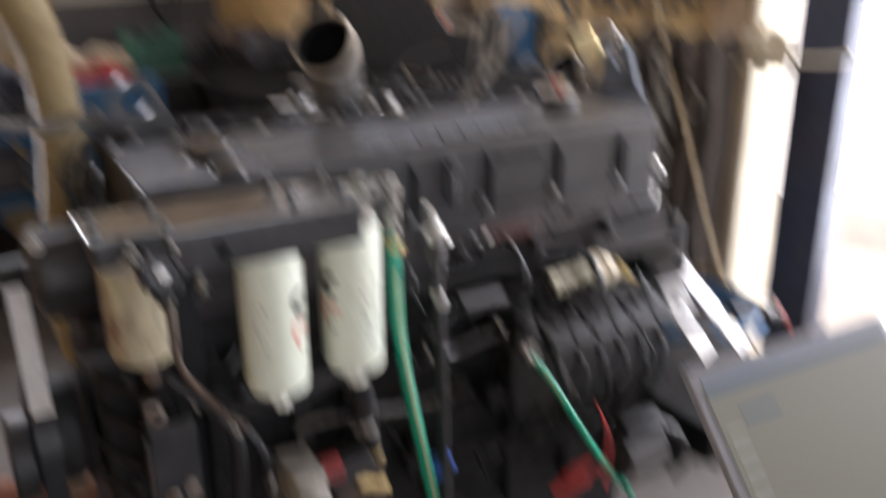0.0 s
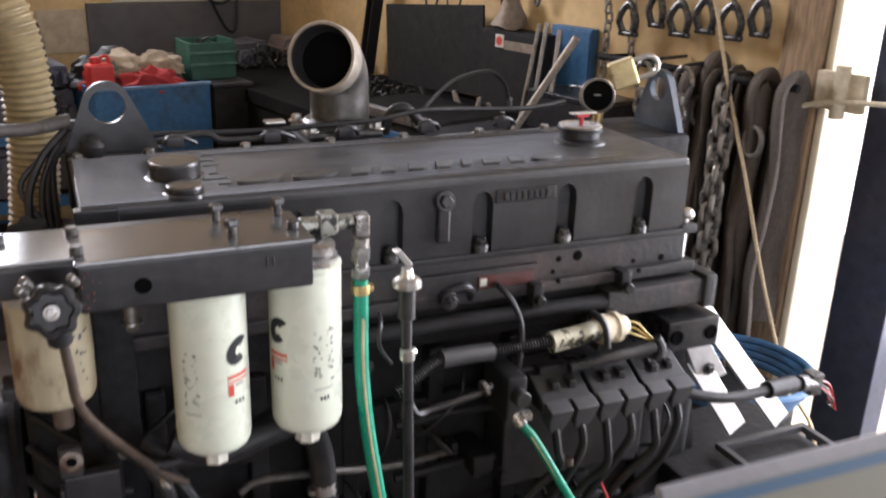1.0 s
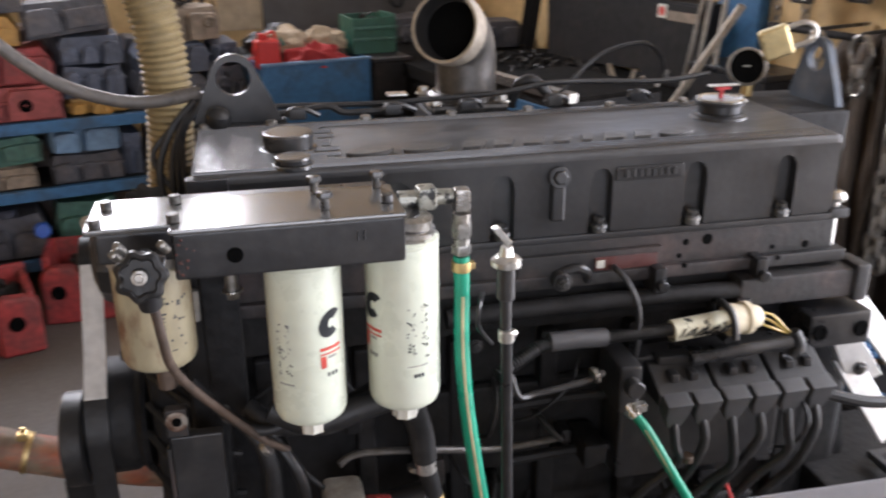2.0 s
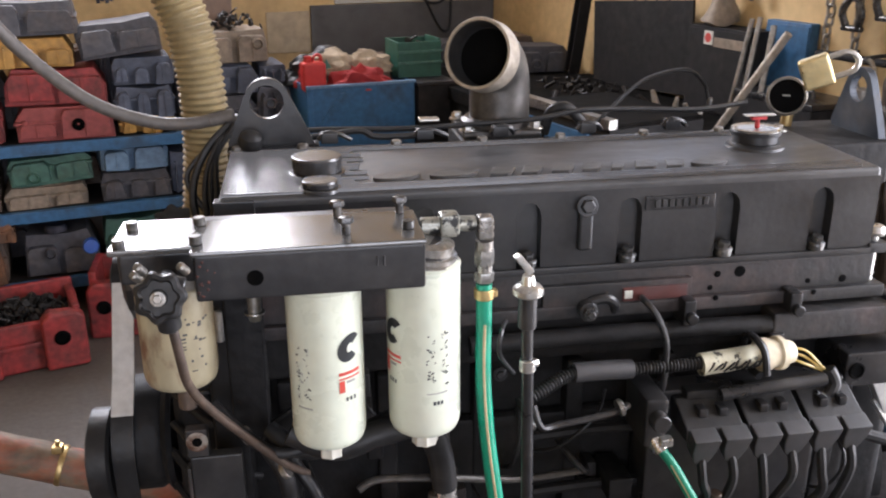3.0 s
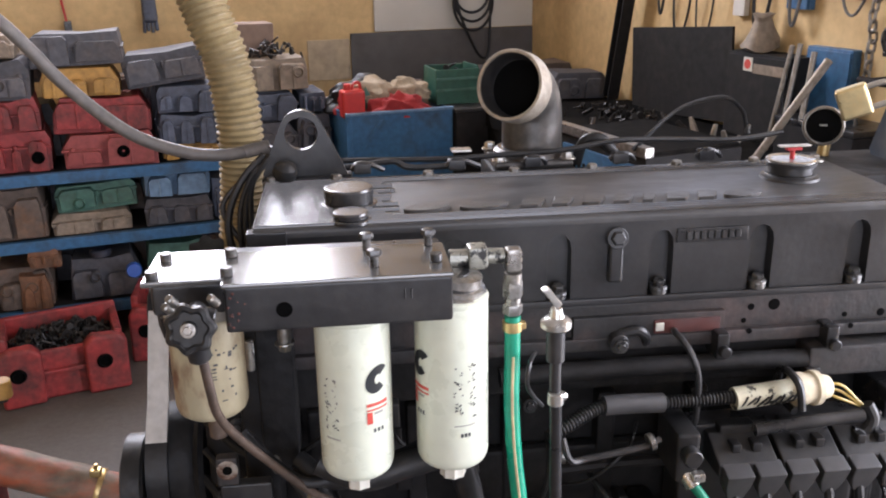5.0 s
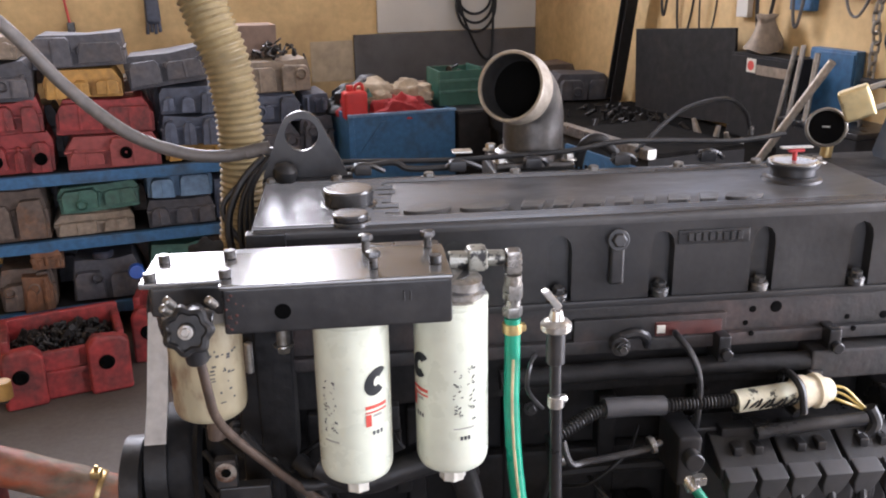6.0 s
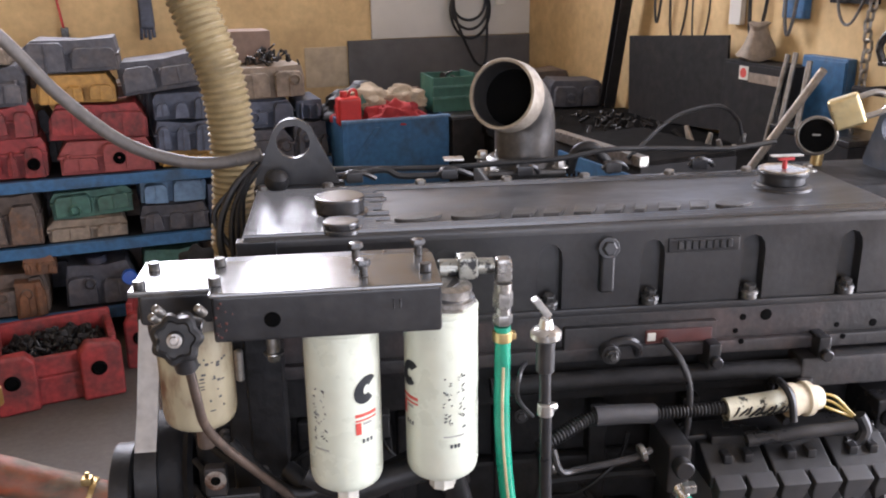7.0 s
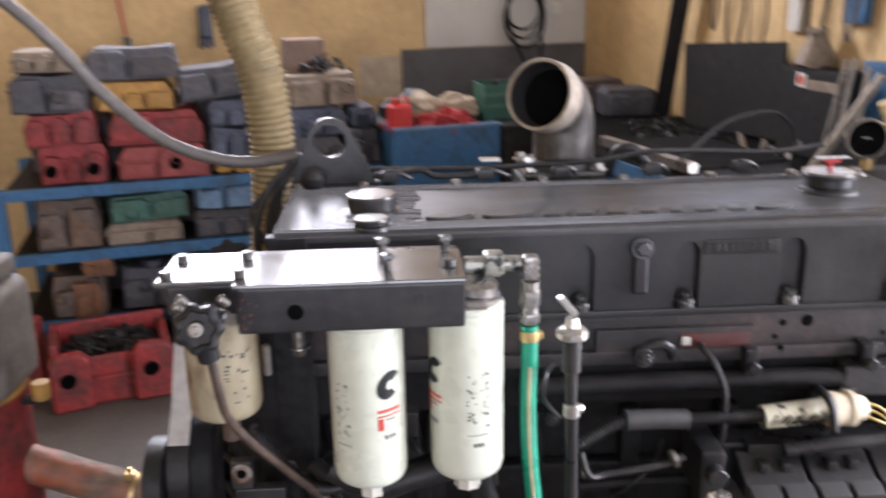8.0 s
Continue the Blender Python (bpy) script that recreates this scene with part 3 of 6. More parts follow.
for x in (0.69, 0.865):
    part("rail_lug", join(boxbm(x - 0.010, x + 0.010, -0.035, 0.01, 1.012, 1.055, 0.004), cylbm((x, -0.035, 1.028), (x, -0.047, 1.028), 0.009)), BLACK, engine)
part("sender", join(cylbm((0.53, 0.0, 1.046), (0.53, -0.030, 1.046), 0.014), hexbolt((0.53, -0.028, 1.046), (0, -1, 0), 0.010, 0.01), tubebm([(0.535, -0.012, 1.055), (0.558, -0.016, 1.062), (0.574, -0.014, 1.052), (0.577, -0.006, 1.036)], 0.008, 10)), BLACK, engine, "black pressure sender")
part("bolt", hexbolt((0.53, -0.038, 1.046), (0, -1, 0), 0.007, 0.006), BOLT, engine, "bright bolt head")
part("end_bolt", join(cylbm((1.012, 0.01, 1.05), (1.012, 0.01, 1.135), 0.006), lathebm([(0.014, 0), (0.016, 0.006), (0.012, 0.015), (0.006, 0.017)], (1.012, 0.01, 1.128))), STEEL, engine, "bright capped stud")
part("end_ledge", boxbm(0.995, 1.03, -0.005, 0.30, 1.10, 1.118, 0.004), FLANGE, engine)
part("flywheel_housing", join(boxbm(1.03, 1.14, 0.05, 0.42, 0.35, 0.90, 0.03, 3), lathebm([(0.17, 0), (0.18, 0.02), (0.18, 0.05), (0.16, 0.06)], (1.1, 0.24, 0.60), (1, 0, 0), 40)), BLOCK, engine, "black flywheel housing")

part("rubber_cap", lathebm([(0.013, -0.012), (0.019, -0.006), (0.021, 0.004), (0.018, 0.014), (0.010, 0.020), (0.004, 0.021)], (0.036, 0.275, 1.257), (0.2, -0.4, 1), 24), RUBBER, engine, "round black rubber cap")

# lifting eyes
EYE = [(-0.07, 0), (0.077, 0), (0.077, 0.012)] + [(0.038 * math.cos(k), 0.084 + 0.040 * math.sin(k)) for k in (0.35, 0.7, 1.05, 1.4, 1.75, 2.1, 2.45, 2.8)] + [(-0.07, 0.012)]
part("lifting_eye", holedbm(EYE, (0, 0.084), 0.028, 0.014, pose(0.066, 0.305, 1.234)), BLACK, engine, "thick black steel lifting eye")
part("lifting_eye", holedbm(EYE, (0, 0.084), 0.024, 0.014, pose(1.135, 0.29, 1.225, 0, 0, -88)), mat("blue_black_eye_paint", (0.03, 0.04, 0.055), 0.4, 0.2, 0.2, 60, 0.1, (0.1, 0.09, 0.08), 0.5, 12), engine, "dark blue-grey steel lifting eye")
part("eye_foot", boxbm(1.0, 1.16, 0.20, 0.40, 1.15, 1.23, 0.008), BLOCK, engine)
part("eye_foot", boxbm(-0.005, 0.15, 0.30, 0.36, 1.15, 1.245, 0.006), BLOCK, engine)

# outlet elbow behind the cover
def elbow():
    mouth = Vector((-0.57, -0.80, 0.13)).normalized()
    line, cx = [], Vector((0.485, 0.40, 1.245))
    top = cx + Vector((0, 0, 0.068))
    line = [cx, cx + Vector((0, 0, 0.04)), top]
    bend = 0.062
    for k in range(1, 8):
        w = k / 7 * math.radians(81)
        line.append(top + bend * ((1 - math.cos(w)) * Vector((mouth.x, mouth.y, 0)).normalized() + math.sin(w) * Vector((0, 0, 1))))
    d = (line[-1] - line[-2]).normalized()
    line.append(line[-1] + 0.004 * d)
    return line, d


line, d = elbow()
pipe = part("outlet_elbow", tubebm(line, 0.0555, 36, 1), PIPE, engine, "weathered steel coolant outlet elbow")
end = line[-1]
part("elbow_rim", lathebm([(0.0555, 0), (0.062, 0.004), (0.0635, 0.012), (0.0625, 0.046), (0.061, 0.049), (0.0565, 0.049), (0.0555, 0.045), (0.054, 0.0), (0.01, -0.03)], end, d, 48), PIPE_RIM, pipe, "scuffed pale pipe rim")
# shallow bore: grey wall, then a black disc painted as its shaded depth
sleeve = lathebm([(0.0553, 0.045), (0.0535, 0.010), (0.051, 0.002), (0.02, 0.001)], end, d, 48)
bmesh.ops.delete(sleeve, geom=[max(sleeve.faces, key=lambda f: f.calc_area())], context="FACES_ONLY")
part("elbow_bore", sleeve, BORE, pipe, "grey bore wall")
part("bore_shade_disc", lathebm([(0.050, 0.001), (0.050, 0.0035), (0.02, 0.004)], end, d, 40), PITCH, pipe, "black disc for the shaded depth of the bore")
part("elbow_flange", join(boxbm(0.405, 0.55, 0.335, 0.465, 1.232, 1.247, 0.006), lathebm([(0.064, 0), (0.064, 0.01), (0.058, 0.016)], (0.478, 0.40, 1.246))), PIPE, pipe)
for x, y in ((0.415, 0.345), (0.54, 0.345), (0.415, 0.455), (0.54, 0.455)):
    part("bolt", hexbolt((x, y, 1.248), (0, 0, 1), 0.010, 0.013), STEEL, pipe, "bright bolt head")
part("intake_manifold", join(boxbm(0.0, 1.02, 0.30, 0.50, 0.75, 1.165, 0.02, 3), boxbm(0.40, 0.555, 0.33, 0.47, 1.15, 1.233, 0.006)), BLOCK, engine, "black manifold casting")
part("stub_tube", tubebm([(0.56, 0.36, 1.235), (0.57, 0.35, 1.275), (0.595, 0.34, 1.285), (0.62, 0.335, 1.262), (0.635, 0.335, 1.24)], 0.010, 12), RUBBER, engine, "bent black breather tube")
part("harness", tubebm([(0.0, 0.33, 1.262), (0.15, 0.335, 1.262), (0.3, 0.335, 1.258), (0.42, 0.33, 1.262), (0.53, 0.325, 1.268), (0.62, 0.33, 1.28), (0.72, 0.34, 1.277), (0.85, 0.34, 1.272), (0.95, 0.35, 1.28)], 0.005, 8), RUBBER, engine, "black wiring harness")
part("harness", tubebm([(0.08, 0.315, 1.25), (0.16, 0.318, 1.255), (0.22, 0.316, 1.262), (0.25, 0.314, 1.25), (0.33, 0.315, 1.25)], 0.006, 8), RUBBER, engine)
for x in (0.17, 0.335, 0.47, 0.63, 0.79):
    part("clip", join(boxbm(x - 0.018, x + 0.012, 0.302, 0.325, 1.243, 1.262, 0.003), tubebm([(x - 0.022, 0.31, 1.25), (x - 0.008, 0.308, 1.262), (x + 0.014, 0.31, 1.258), (x + 0.024 + 0.02 * math.sin(x * 40), 0.316, 1.247)], 0.0045, 8)), BLACK, engine, "black harness clip")
part("clip_plate", boxbm(0.325, 0.36, 0.318, 0.345, 1.272, 1.276, 0.001), STEEL, engine, "bright tin clip")

# filter bracket with its top plate
bracket = part("filter_bracket", join(boxbm(-0.013, 0.257, -0.215, -0.06, 1.180, 1.238, 0.004), boxbm(-0.10, -0.010, -0.195, -0.09, 1.198, 1.238, 0.006)), BLACK, engine, "black welded filter bracket with chipped paint")
part("top_plate", boxbm(-0.015, 0.258, -0.222, -0.10, 1.238, 1.2445, 0.0025), TOPPLATE, bracket, "glossy worn steel top plate")
part("top_plate", boxbm(-0.108, -0.013, -0.205, -0.092, 1.2385, 1.246, 0.002), TOPPLATE, bracket, "glossy worn steel top plate")
part("bracket_arm", join(boxbm(0.02, 0.24, -0.075, 0.03, 1.13, 1.20, 0.004), boxbm(0.0, 0.05, -0.06, 0.04, 0.90, 1.18, 0.004)), BLOCK, bracket)
# black disc painted as the shaded inside of the bracket hole
part("hole", lathebm([(0.0098, 0), (0.0098, 0.0006), (0.0092, 0.0009), (0.004, 0.0009)], (0.056, -0.2148, 1.207), (0, -1, 0), 18), PITCH, bracket)
for x, y in ((-0.091, -0.126), (-0.096, -0.192), (-0.012, -0.120), (-0.010, -0.192), (0.241, -0.178)):
    part("bolt", lathebm([(0.0072, 0), (0.0075, 0.001), (0.0075, 0.009), (0.0065, 0.010), (0.0045, 0.010)], (x, y, 1.2455), seg=18), BOLT, bracket, "black cap screw")
for x, y in ((0.158, -0.116), (0.165, -0.185), (0.238, -0.112)):
    part("stud", join(cylbm((x, y, 1.244), (x, y, 1.262), 0.0055), lathebm([(0.0095, 0), (0.010, 0.003), (0.0085, 0.007), (0.004, 0.008)], (x, y, 1.259), seg=6)), BOLT, bracket, "black stud with nut")
for x in (0.198, 0.206):
    part("weld_mark", boxbm(x, x + 0.002, -0.2175, -0.214, 1.213, 1.225, 0.0005, 1), FLANGE, bracket)
CHIP = mat("chipped_red_primer", (0.10, 0.03, 0.022), 0.6, 0, 0.4, 120, 0.3, (0.02, 0.02, 0.02), 1, 90)
rng = random.Random(31)
for k in range(16):
    x, z = -0.011 + abs(rng.gauss(0, 0.013)), rng.uniform(1.186, 1.232)
    part("paint_chip", lathebm([(rng.uniform(0.0012, 0.003), 0), (0.0008, 0.0006)], (x, -0.2148, z), (0, -1, 0), 5), CHIP, bracket, "chipped red primer", 0)


def spin_filter(x, y, top, bottom, r, material, label, nut, angle):
    prof = [(r * 0.5, bottom), (r * 0.84, bottom + 0.0015), (r * 0.93, bottom + 0.005), (r * 0.98, bottom + 0.011), (r, bottom + 0.019), (r, top - 0.012), (r * 0.985, top - 0.006), (r * 1.012, top - 0.004), (r * 1.012, top), (r * 0.9, top + 0.003)]
    body = part("spin_on_filter", lathebm(prof, (x, y, 0), seg=56), material, engine, label)
    part("filter_neck", lathebm([(r * 0.8, top), (r * 0.8, top + 0.012), (r * 0.5, top + 0.03)], (x, y, 0), seg=40), BLACK, body)
    if nut:
        part("drain_plug", lathebm([(0.015, bottom - 0.029), (0.018, bottom - 0.027), (0.018, bottom - 0.006), (0.021, bottom - 0.003), (0.021, bottom + 0.004)], (x, y, 0), seg=32, lobes=8, depth=0.12), NUT, body, "cream ribbed drain plug")
    return body


def wrap(name, x, y, r, a0, a1, z0, z1, material, parent, label="", slant=0.0):
    """A printed patch that lies on the curved side of a filter; angles in degrees from the side that faces out."""
    bm = bmesh.new()
    n = max(2, int(abs(a1 - a0) / 4))
    rows = []
    for i in range(n + 1):
        w = radians(a0 + (a1 - a0) * i / n - 90)
        s = slant * i / n
        rows.append([bm.verts.new((x + rr * math.cos(w), y + rr * math.sin(w), z)) for rr, z in ((r + 0.0008, z0 + s), (r + 0.0008, z1 + s), (r - 0.002, z1 + s), (r - 0.002, z0 + s))])
    for p, q in zip(rows, rows[1:]):
        for k in range(4):
            bm.faces.new((p[k], q[k], q[(k + 1) % 4], p[(k + 1) % 4]))
    bmesh.ops.recalc_face_normals(bm, faces=bm.faces)
    return part(name, bm, material, parent, label, 0)


def printed(body, x, y, r, turn, z):
    """A plain emblem, a red title bar and rows of small bars for the writing."""
    c = turn
    bm, rows = bmesh.new(), []
    for k in range(29):
        w0 = radians(42 + k * 276 / 28)
        row = []
        for ka, kz in ((20, 0.0185), (5.0, 0.0062)):
            dz = kz * math.sin(w0)
            w = radians(c + ka * math.cos(w0) + 260 * dz - 90)
            row.append(bm.verts.new((x + (r + 0.0007) * math.cos(w), y + (r + 0.0007) * math.sin(w), z + dz)))
        rows.append(row)
    for p, q in zip(rows, rows[1:]):
        bm.faces.new((p[0], q[0], q[1], p[1]))
    bmesh.ops.solidify(bm, geom=list(bm.faces), thickness=0.0005)
    bmesh.ops.recalc_face_normals(bm, faces=bm.faces)
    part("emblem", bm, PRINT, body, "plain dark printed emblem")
    wrap("title_bar", x, y, r, c - 20, c + 18, z - 0.036, z - 0.032, PRINT_RED, body, "red printed bar")
    wrap("title_bar", x, y, r, c - 20, c + 18, z - 0.042, z - 0.040, PRINT_RED, body)
    wrap("title_bar", x, y, r, c - 20, c - 11, z - 0.060, z - 0.044, PRINT_RED, body)
    wrap("text_bar", x, y, r, c - 8, c + 8, z - 0.048, z - 0.045, PRINT_GREY, body)
    for k in range(3):
        wrap("text_bar", x, y, r, c - 10 + k * 7, c - 6 + k * 7, z - 0.073, z - 0.068, PRINT, body)
    rng = random.Random(int(turn) + 100)
    for k in range(34):
        a, zz = c - 88 + 13 * (k % 2) + rng.uniform(0, 9), z + 0.005 - rng.uniform(0, 0.075)
        wrap("text_bar", x, y, r, a, a + rng.uniform(1.5, 5), zz, zz + rng.uniform(0.0006, 0.002), PRINT if k % 3 else PRINT_GREY, body, slant=rng.uniform(-0.003, 0.003))
    wrap("text_bar", x, y, r, c - 88, c - 62, z - 0.082, z - 0.0805, PRINT_GREY, body)


f1 = spin_filter(0.134, -0.158, 1.178, 0.954, 0.0480, FILTER, "white spin-on fuel filter", True, 0)
printed(f1, 0.134, -0.158, 0.0480, 36, 1.100)
f2 = spin_filter(0.262, -0.150, 1.190, 0.954, 0.0480, FILTER, "white spin-on fuel filter", True, 0)
printed(f2, 0.262, -0.150, 0.0480, -68 + 5, 1.107)
rng = random.Random(5)
for k in range(44):
    a, zz = 22 * (k % 2) - 5 + rng.uniform(0, 13), 1.108 - rng.uniform(0, 0.075)
    wrap("text_bar", 0.262, -0.150, 0.0480, a, a + rng.uniform(1.5, 5), zz, zz + rng.uniform(0.0006, 0.002), PRINT, f2, slant=rng.uniform(-0.004, 0.004))
wrap("text_bar", 0.262, -0.150, 0.0480, -4, 30, 1.024, 1.0255, PRINT_GREY, f2)
for k in range(3):
    wrap("text_bar", 0.262, -0.150, 0.0480, 6 + k * 6, 10 + k * 6, 1.008, 1.013, PRINT, f2)
part("filter_tag", prismbm([(0.222, 1.188), (0.240, 1.188), (0.237, 1.212), (0.228, 1.218)], 0.004, pose(0, -0.178, 0), 0.001, 1), NUT, f2, "pale torn tag")
part("filter_collar", lathebm([(0.0435, 0), (0.0435, 0.004), (0.039, 0.006), (0.039, 0.012), (0.034, 0.014), (0.034, 0.026), (0.026, 0.029)], (0.266, -0.15, 1.192), (0.12, -0.05, 1), seg=28), ZINC, f2, "bright steel filter collar")
f3 = spin_filter(-0.048, -0.150, 1.198, 1.050, 0.0460, FILTER_OLD, "dirty cream spin-on filter with rust streaks", False, 0)
rng = random.Random(9)
for k in range(22):
    a, zz = rng.uniform(10, 60), 1.15 - rng.uniform(0, 0.07)
    wrap("text_bar", -0.048, -0.150, 0.0460, a, a + rng.uniform(2, 9), zz, zz + rng.uniform(0.001, 0.003), PRINT, f3)
part("filter_head", lathebm([(0.048, 1.186), (0.050, 1.192), (0.050, 1.205), (0.046, 1.21)], (-0.048, -0.150, 0), seg=40), CASTALU, f3, "worn bare filter head rim")
part("drain_stem", cylbm((-0.045, -0.15, 1.010), (-0.045, -0.15, 1.052), 0.012), RUST, f3)

# hand wheel valve and its tube
VM = pose(0.016, -0.022, 0.012)
valve = part("valve", moved(join(cylbm((-0.058, -0.205, 1.205), (-0.055, -0.262, 1.207), 0.012), cylbm((-0.052, -0.25, 1.165), (-0.055, -0.262, 1.205), 0.013), cylbm((-0.08, -0.225, 1.213), (-0.035, -0.225, 1.203), 0.010)), VM), BLACK, engine, "black drain valve")
wheel_turn = Vector((0, 0, 1)).rotation_difference(Vector((-0.05, -1, 0.26)).normalized()).to_matrix().to_4x4()
wheel = join(lathebm([(0.018, 0), (0.0270, 0.002), (0.0298, 0.007), (0.0275, 0.013), (0.0225, 0.0145), (0.0195, 0.012)], seg=84, lobes=7, depth=0.15), lathebm([(0.018, 0.004), (0.0195, 0.0115), (0.0165, 0.0085), (0.010, 0.0085), (0.009, 0.016), (0.0065, 0.0175)], seg=32))
part("handwheel", moved(wheel, VM @ Matrix.Translation((-0.056, -0.262, 1.207)) @ wheel_turn), RUBBER, valve, "scalloped black handwheel")
part("wheel_nut", hexbolt((-0.0408, -0.3015, 1.2232), (-0.05, -1, 0.26), 0.0055, 0.004), ZINC, valve, "dark centre nut")
for x, z in ((-0.075, 1.243 - 0.012), (-0.03, 1.229), (-0.08, 1.222)):
    part("lever_end", moved(cylbm((x, -0.235, z - 0.006), (x - 0.006, -0.245, z + 0.006), 0.005), VM), ZINC, valve)
part("valve_tube", tubebm([(-0.038, -0.275, 1.198), (-0.033, -0.272, 1.169), (-0.03, -0.265, 1.131), (-0.027, -0.25, 1.093), (-0.014, -0.22, 1.048), (0.016, -0.18, 0.987), (0.067, -0.13, 0.902), (0.10, -0.10, 0.86)], 0.0056, 12), RUST, engine, "bent brown steel tube")
part("tube_ferrule", cylbm((-0.036, -0.272, 1.186), (-0.0355, -0.2715, 1.176), 0.0105), BRASS, valve, "brass ferrule")

# elbow fitting, green hose
fit_part = part("hose_fitting", join(cylbm((0.262, -0.128, 1.232), (0.30, -0.128, 1.231), 0.010), boxbm(0.286, 0.313, -0.143, -0.113, 1.216, 1.247, 0.006), cylbm((0.31, -0.128, 1.231), (0.335, -0.128, 1.23), 0.0105), cylbm((0.262, -0.128, 1.228), (0.285, -0.128, 1.228), 0.011)), BLOTCH, engine, "blotchy painted steel hose fitting")
part("fitting_elbow", join(boxbm(0.336, 0.358, -0.139, -0.117, 1.208, 1.241, 0.005), lathebm([(0.012, 1.192), (0.012, 1.206)], (0.347, -0.128, 0), seg=16), lathebm([(0.0125, 1.172), (0.0135, 1.174), (0.0135, 1.192), (0.0125, 1.194)], (0.347, -0.128, 0), seg=6), lathebm([(0.011, 1.16), (0.011, 1.173)], (0.347, -0.128, 0), seg=16), lathebm([(0.0125, 1.148), (0.0135, 1.15), (0.0135, 1.16), (0.0125, 1.162)], (0.347, -0.128, 0), seg=6)), ZINC, fit_part, "zinc-plated elbow with hex nuts")
part("hose_clamp", join(lathebm([(0.0128, 1.124), (0.0134, 1.125), (0.0134, 1.137), (0.0128, 1.138)], (0.347, -0.128, 0), seg=24), boxbm(0.356, 0.365, -0.134, -0.122, 1.126, 1.136, 0.002)), BRASS, fit_part, "brassy hose clamp")
GHOSE = [(0.347, -0.128, 1.145), (0.347, -0.13, 1.09), (0.345, -0.138, 1.02), (0.348, -0.15, 0.94), (0.357, -0.165, 0.85), (0.372, -0.18, 0.74), (0.395, -0.19, 0.60), (0.43, -0.18, 0.45), (0.50, -0.12, 0.33)]
hose = part("green_hose", tubebm(GHOSE, 0.0108, 14), GREEN, engine, "green rubber fuel hose with cream stripe")
part("hose_stripe", tubebm([Vector(p) + Vector((-0.0006, -0.0092, 0)) for p in GHOSE[1:]], 0.0026, 6), GOLD, hose, "cream stripe")
GHOSE2 = [(0.612, -0.125, 0.868), (0.632, -0.142, 0.842), (0.658, -0.158, 0.795), (0.695, -0.165, 0.73), (0.746, -0.16, 0.65), (0.816, -0.14, 0.555), (0.90, -0.11, 0.46), (0.96, -0.06, 0.38)]
hose = part("green_hose", tubebm(GHOSE2, 0.0075, 12), GREEN, engine, "green rubber hose with pale stripe")
part("hose_stripe", tubebm([Vector(p) + Vector((-0.0045, -0.0045, 0.0025)) for p in GHOSE2[1:]], 0.0018, 6), GOLD, hose, "pale stripe")
part("hose_clamp", join(cylbm((0.604, -0.115, 0.882), (0.618, -0.132, 0.86), 0.0125), boxbm(0.612, 0.632, -0.14, -0.125, 0.87, 0.884, 0.003)), STEEL, engine, "steel hose clamp")

part("spacer", cylbm((-0.006, -0.070, 1.062), (-0.006, -0.070, 1.107), 0.006), STEEL, bracket, "bright spacer sleeve")
part("drain_tap", join(cylbm((0.046, -0.120, 1.123), (0.046, -0.120, 1.182), 0.009), hexbolt((0.046, -0.120, 1.123), (0, 0, -1), 0.009, 0.012)), ZINC, bracket, "small dull drain tap")

# dipstick
dip = part("dipstick_tube", join(cylbm((0.392, -0.19, 1.052), (0.391, -0.19, 1.150), 0.0075), cylbm((0.391, -0.19, 1.105), (0.391, -0.19, 1.152), 0.0120), tubebm([(0.392, -0.195, 1.045), (0.396, -0.2, 0.80), (0.40, -0.19, 0.60), (0.41, -0.1, 0.45), (0.42, 0.02, 0.38)], 0.0080, 12)), BLACK, engine, "black dipstick tube")
part("dipstick_cap", join(lathebm([(0.016, 1.150), (0.0198, 1.153), (0.0198, 1.160), (0.016, 1.164), (0.010, 1.166), (0.0075, 1.178)], (0.391, -0.19, 0), seg=28)), STEEL, dip, "bright steel dipstick cap")
part("dipstick_handle", prismbm([(-0.018, 0.016), (-0.009, 0.020), (0.010, -0.004), (0.002, -0.010)], 0.012, pose(0.388, -0.196, 1.188), 0.002), STEEL, dip, "flat steel pull handle")
part("tube_clip", join(cylbm((0.392, -0.194, 1.045), (0.392, -0.194, 1.062), 0.0108), cylbm((0.392, -0.19, 1.052), (0.408, -0.18, 1.049), 0.006)), STEEL, dip, "bright pipe clip")

# sensor harness along the head
loom = part("wiring_loom", tubebm([(0.40, -0.13, 0.958), (0.435, -0.115, 0.968), (0.49, -0.09, 0.978), (0.58, -0.082, 0.973), (0.70, -0.078, 0.972)], 0.0095, 14, rib=0.0012, pitch=0.0055), RUBBER, engine, "black corrugated wiring loom")
part("loom_sleeve", tubebm([(0.490, -0.089, 0.979), (0.535, -0.085, 0.977), (0.582, -0.081, 0.973)], 0.0145, 18), BOOT, loom, "black loom sleeve")
wrapped = part("wrapped_sleeve", tubebm([(0.692, -0.078, 0.969), (0.73, -0.076, 0.971), (0.786, -0.072, 0.974)], 0.0172, 22), TAPE, loom, "mottled silver-wrapped sleeve")
for k in range(9):
    u = 0.702 + 0.0095 * k
    part("wrap_stroke", tubebm([(u - 0.006, -0.0905, 0.961 + 0.002 * (k % 3)), (u, -0.0945, 0.969), (u + 0.006 + 0.004 * (k % 2), -0.0925, 0.9785 - 0.003 * (k % 2))], 0.0018, 6, 3), RUBBER, wrapped, "dark stroke on the wrap")
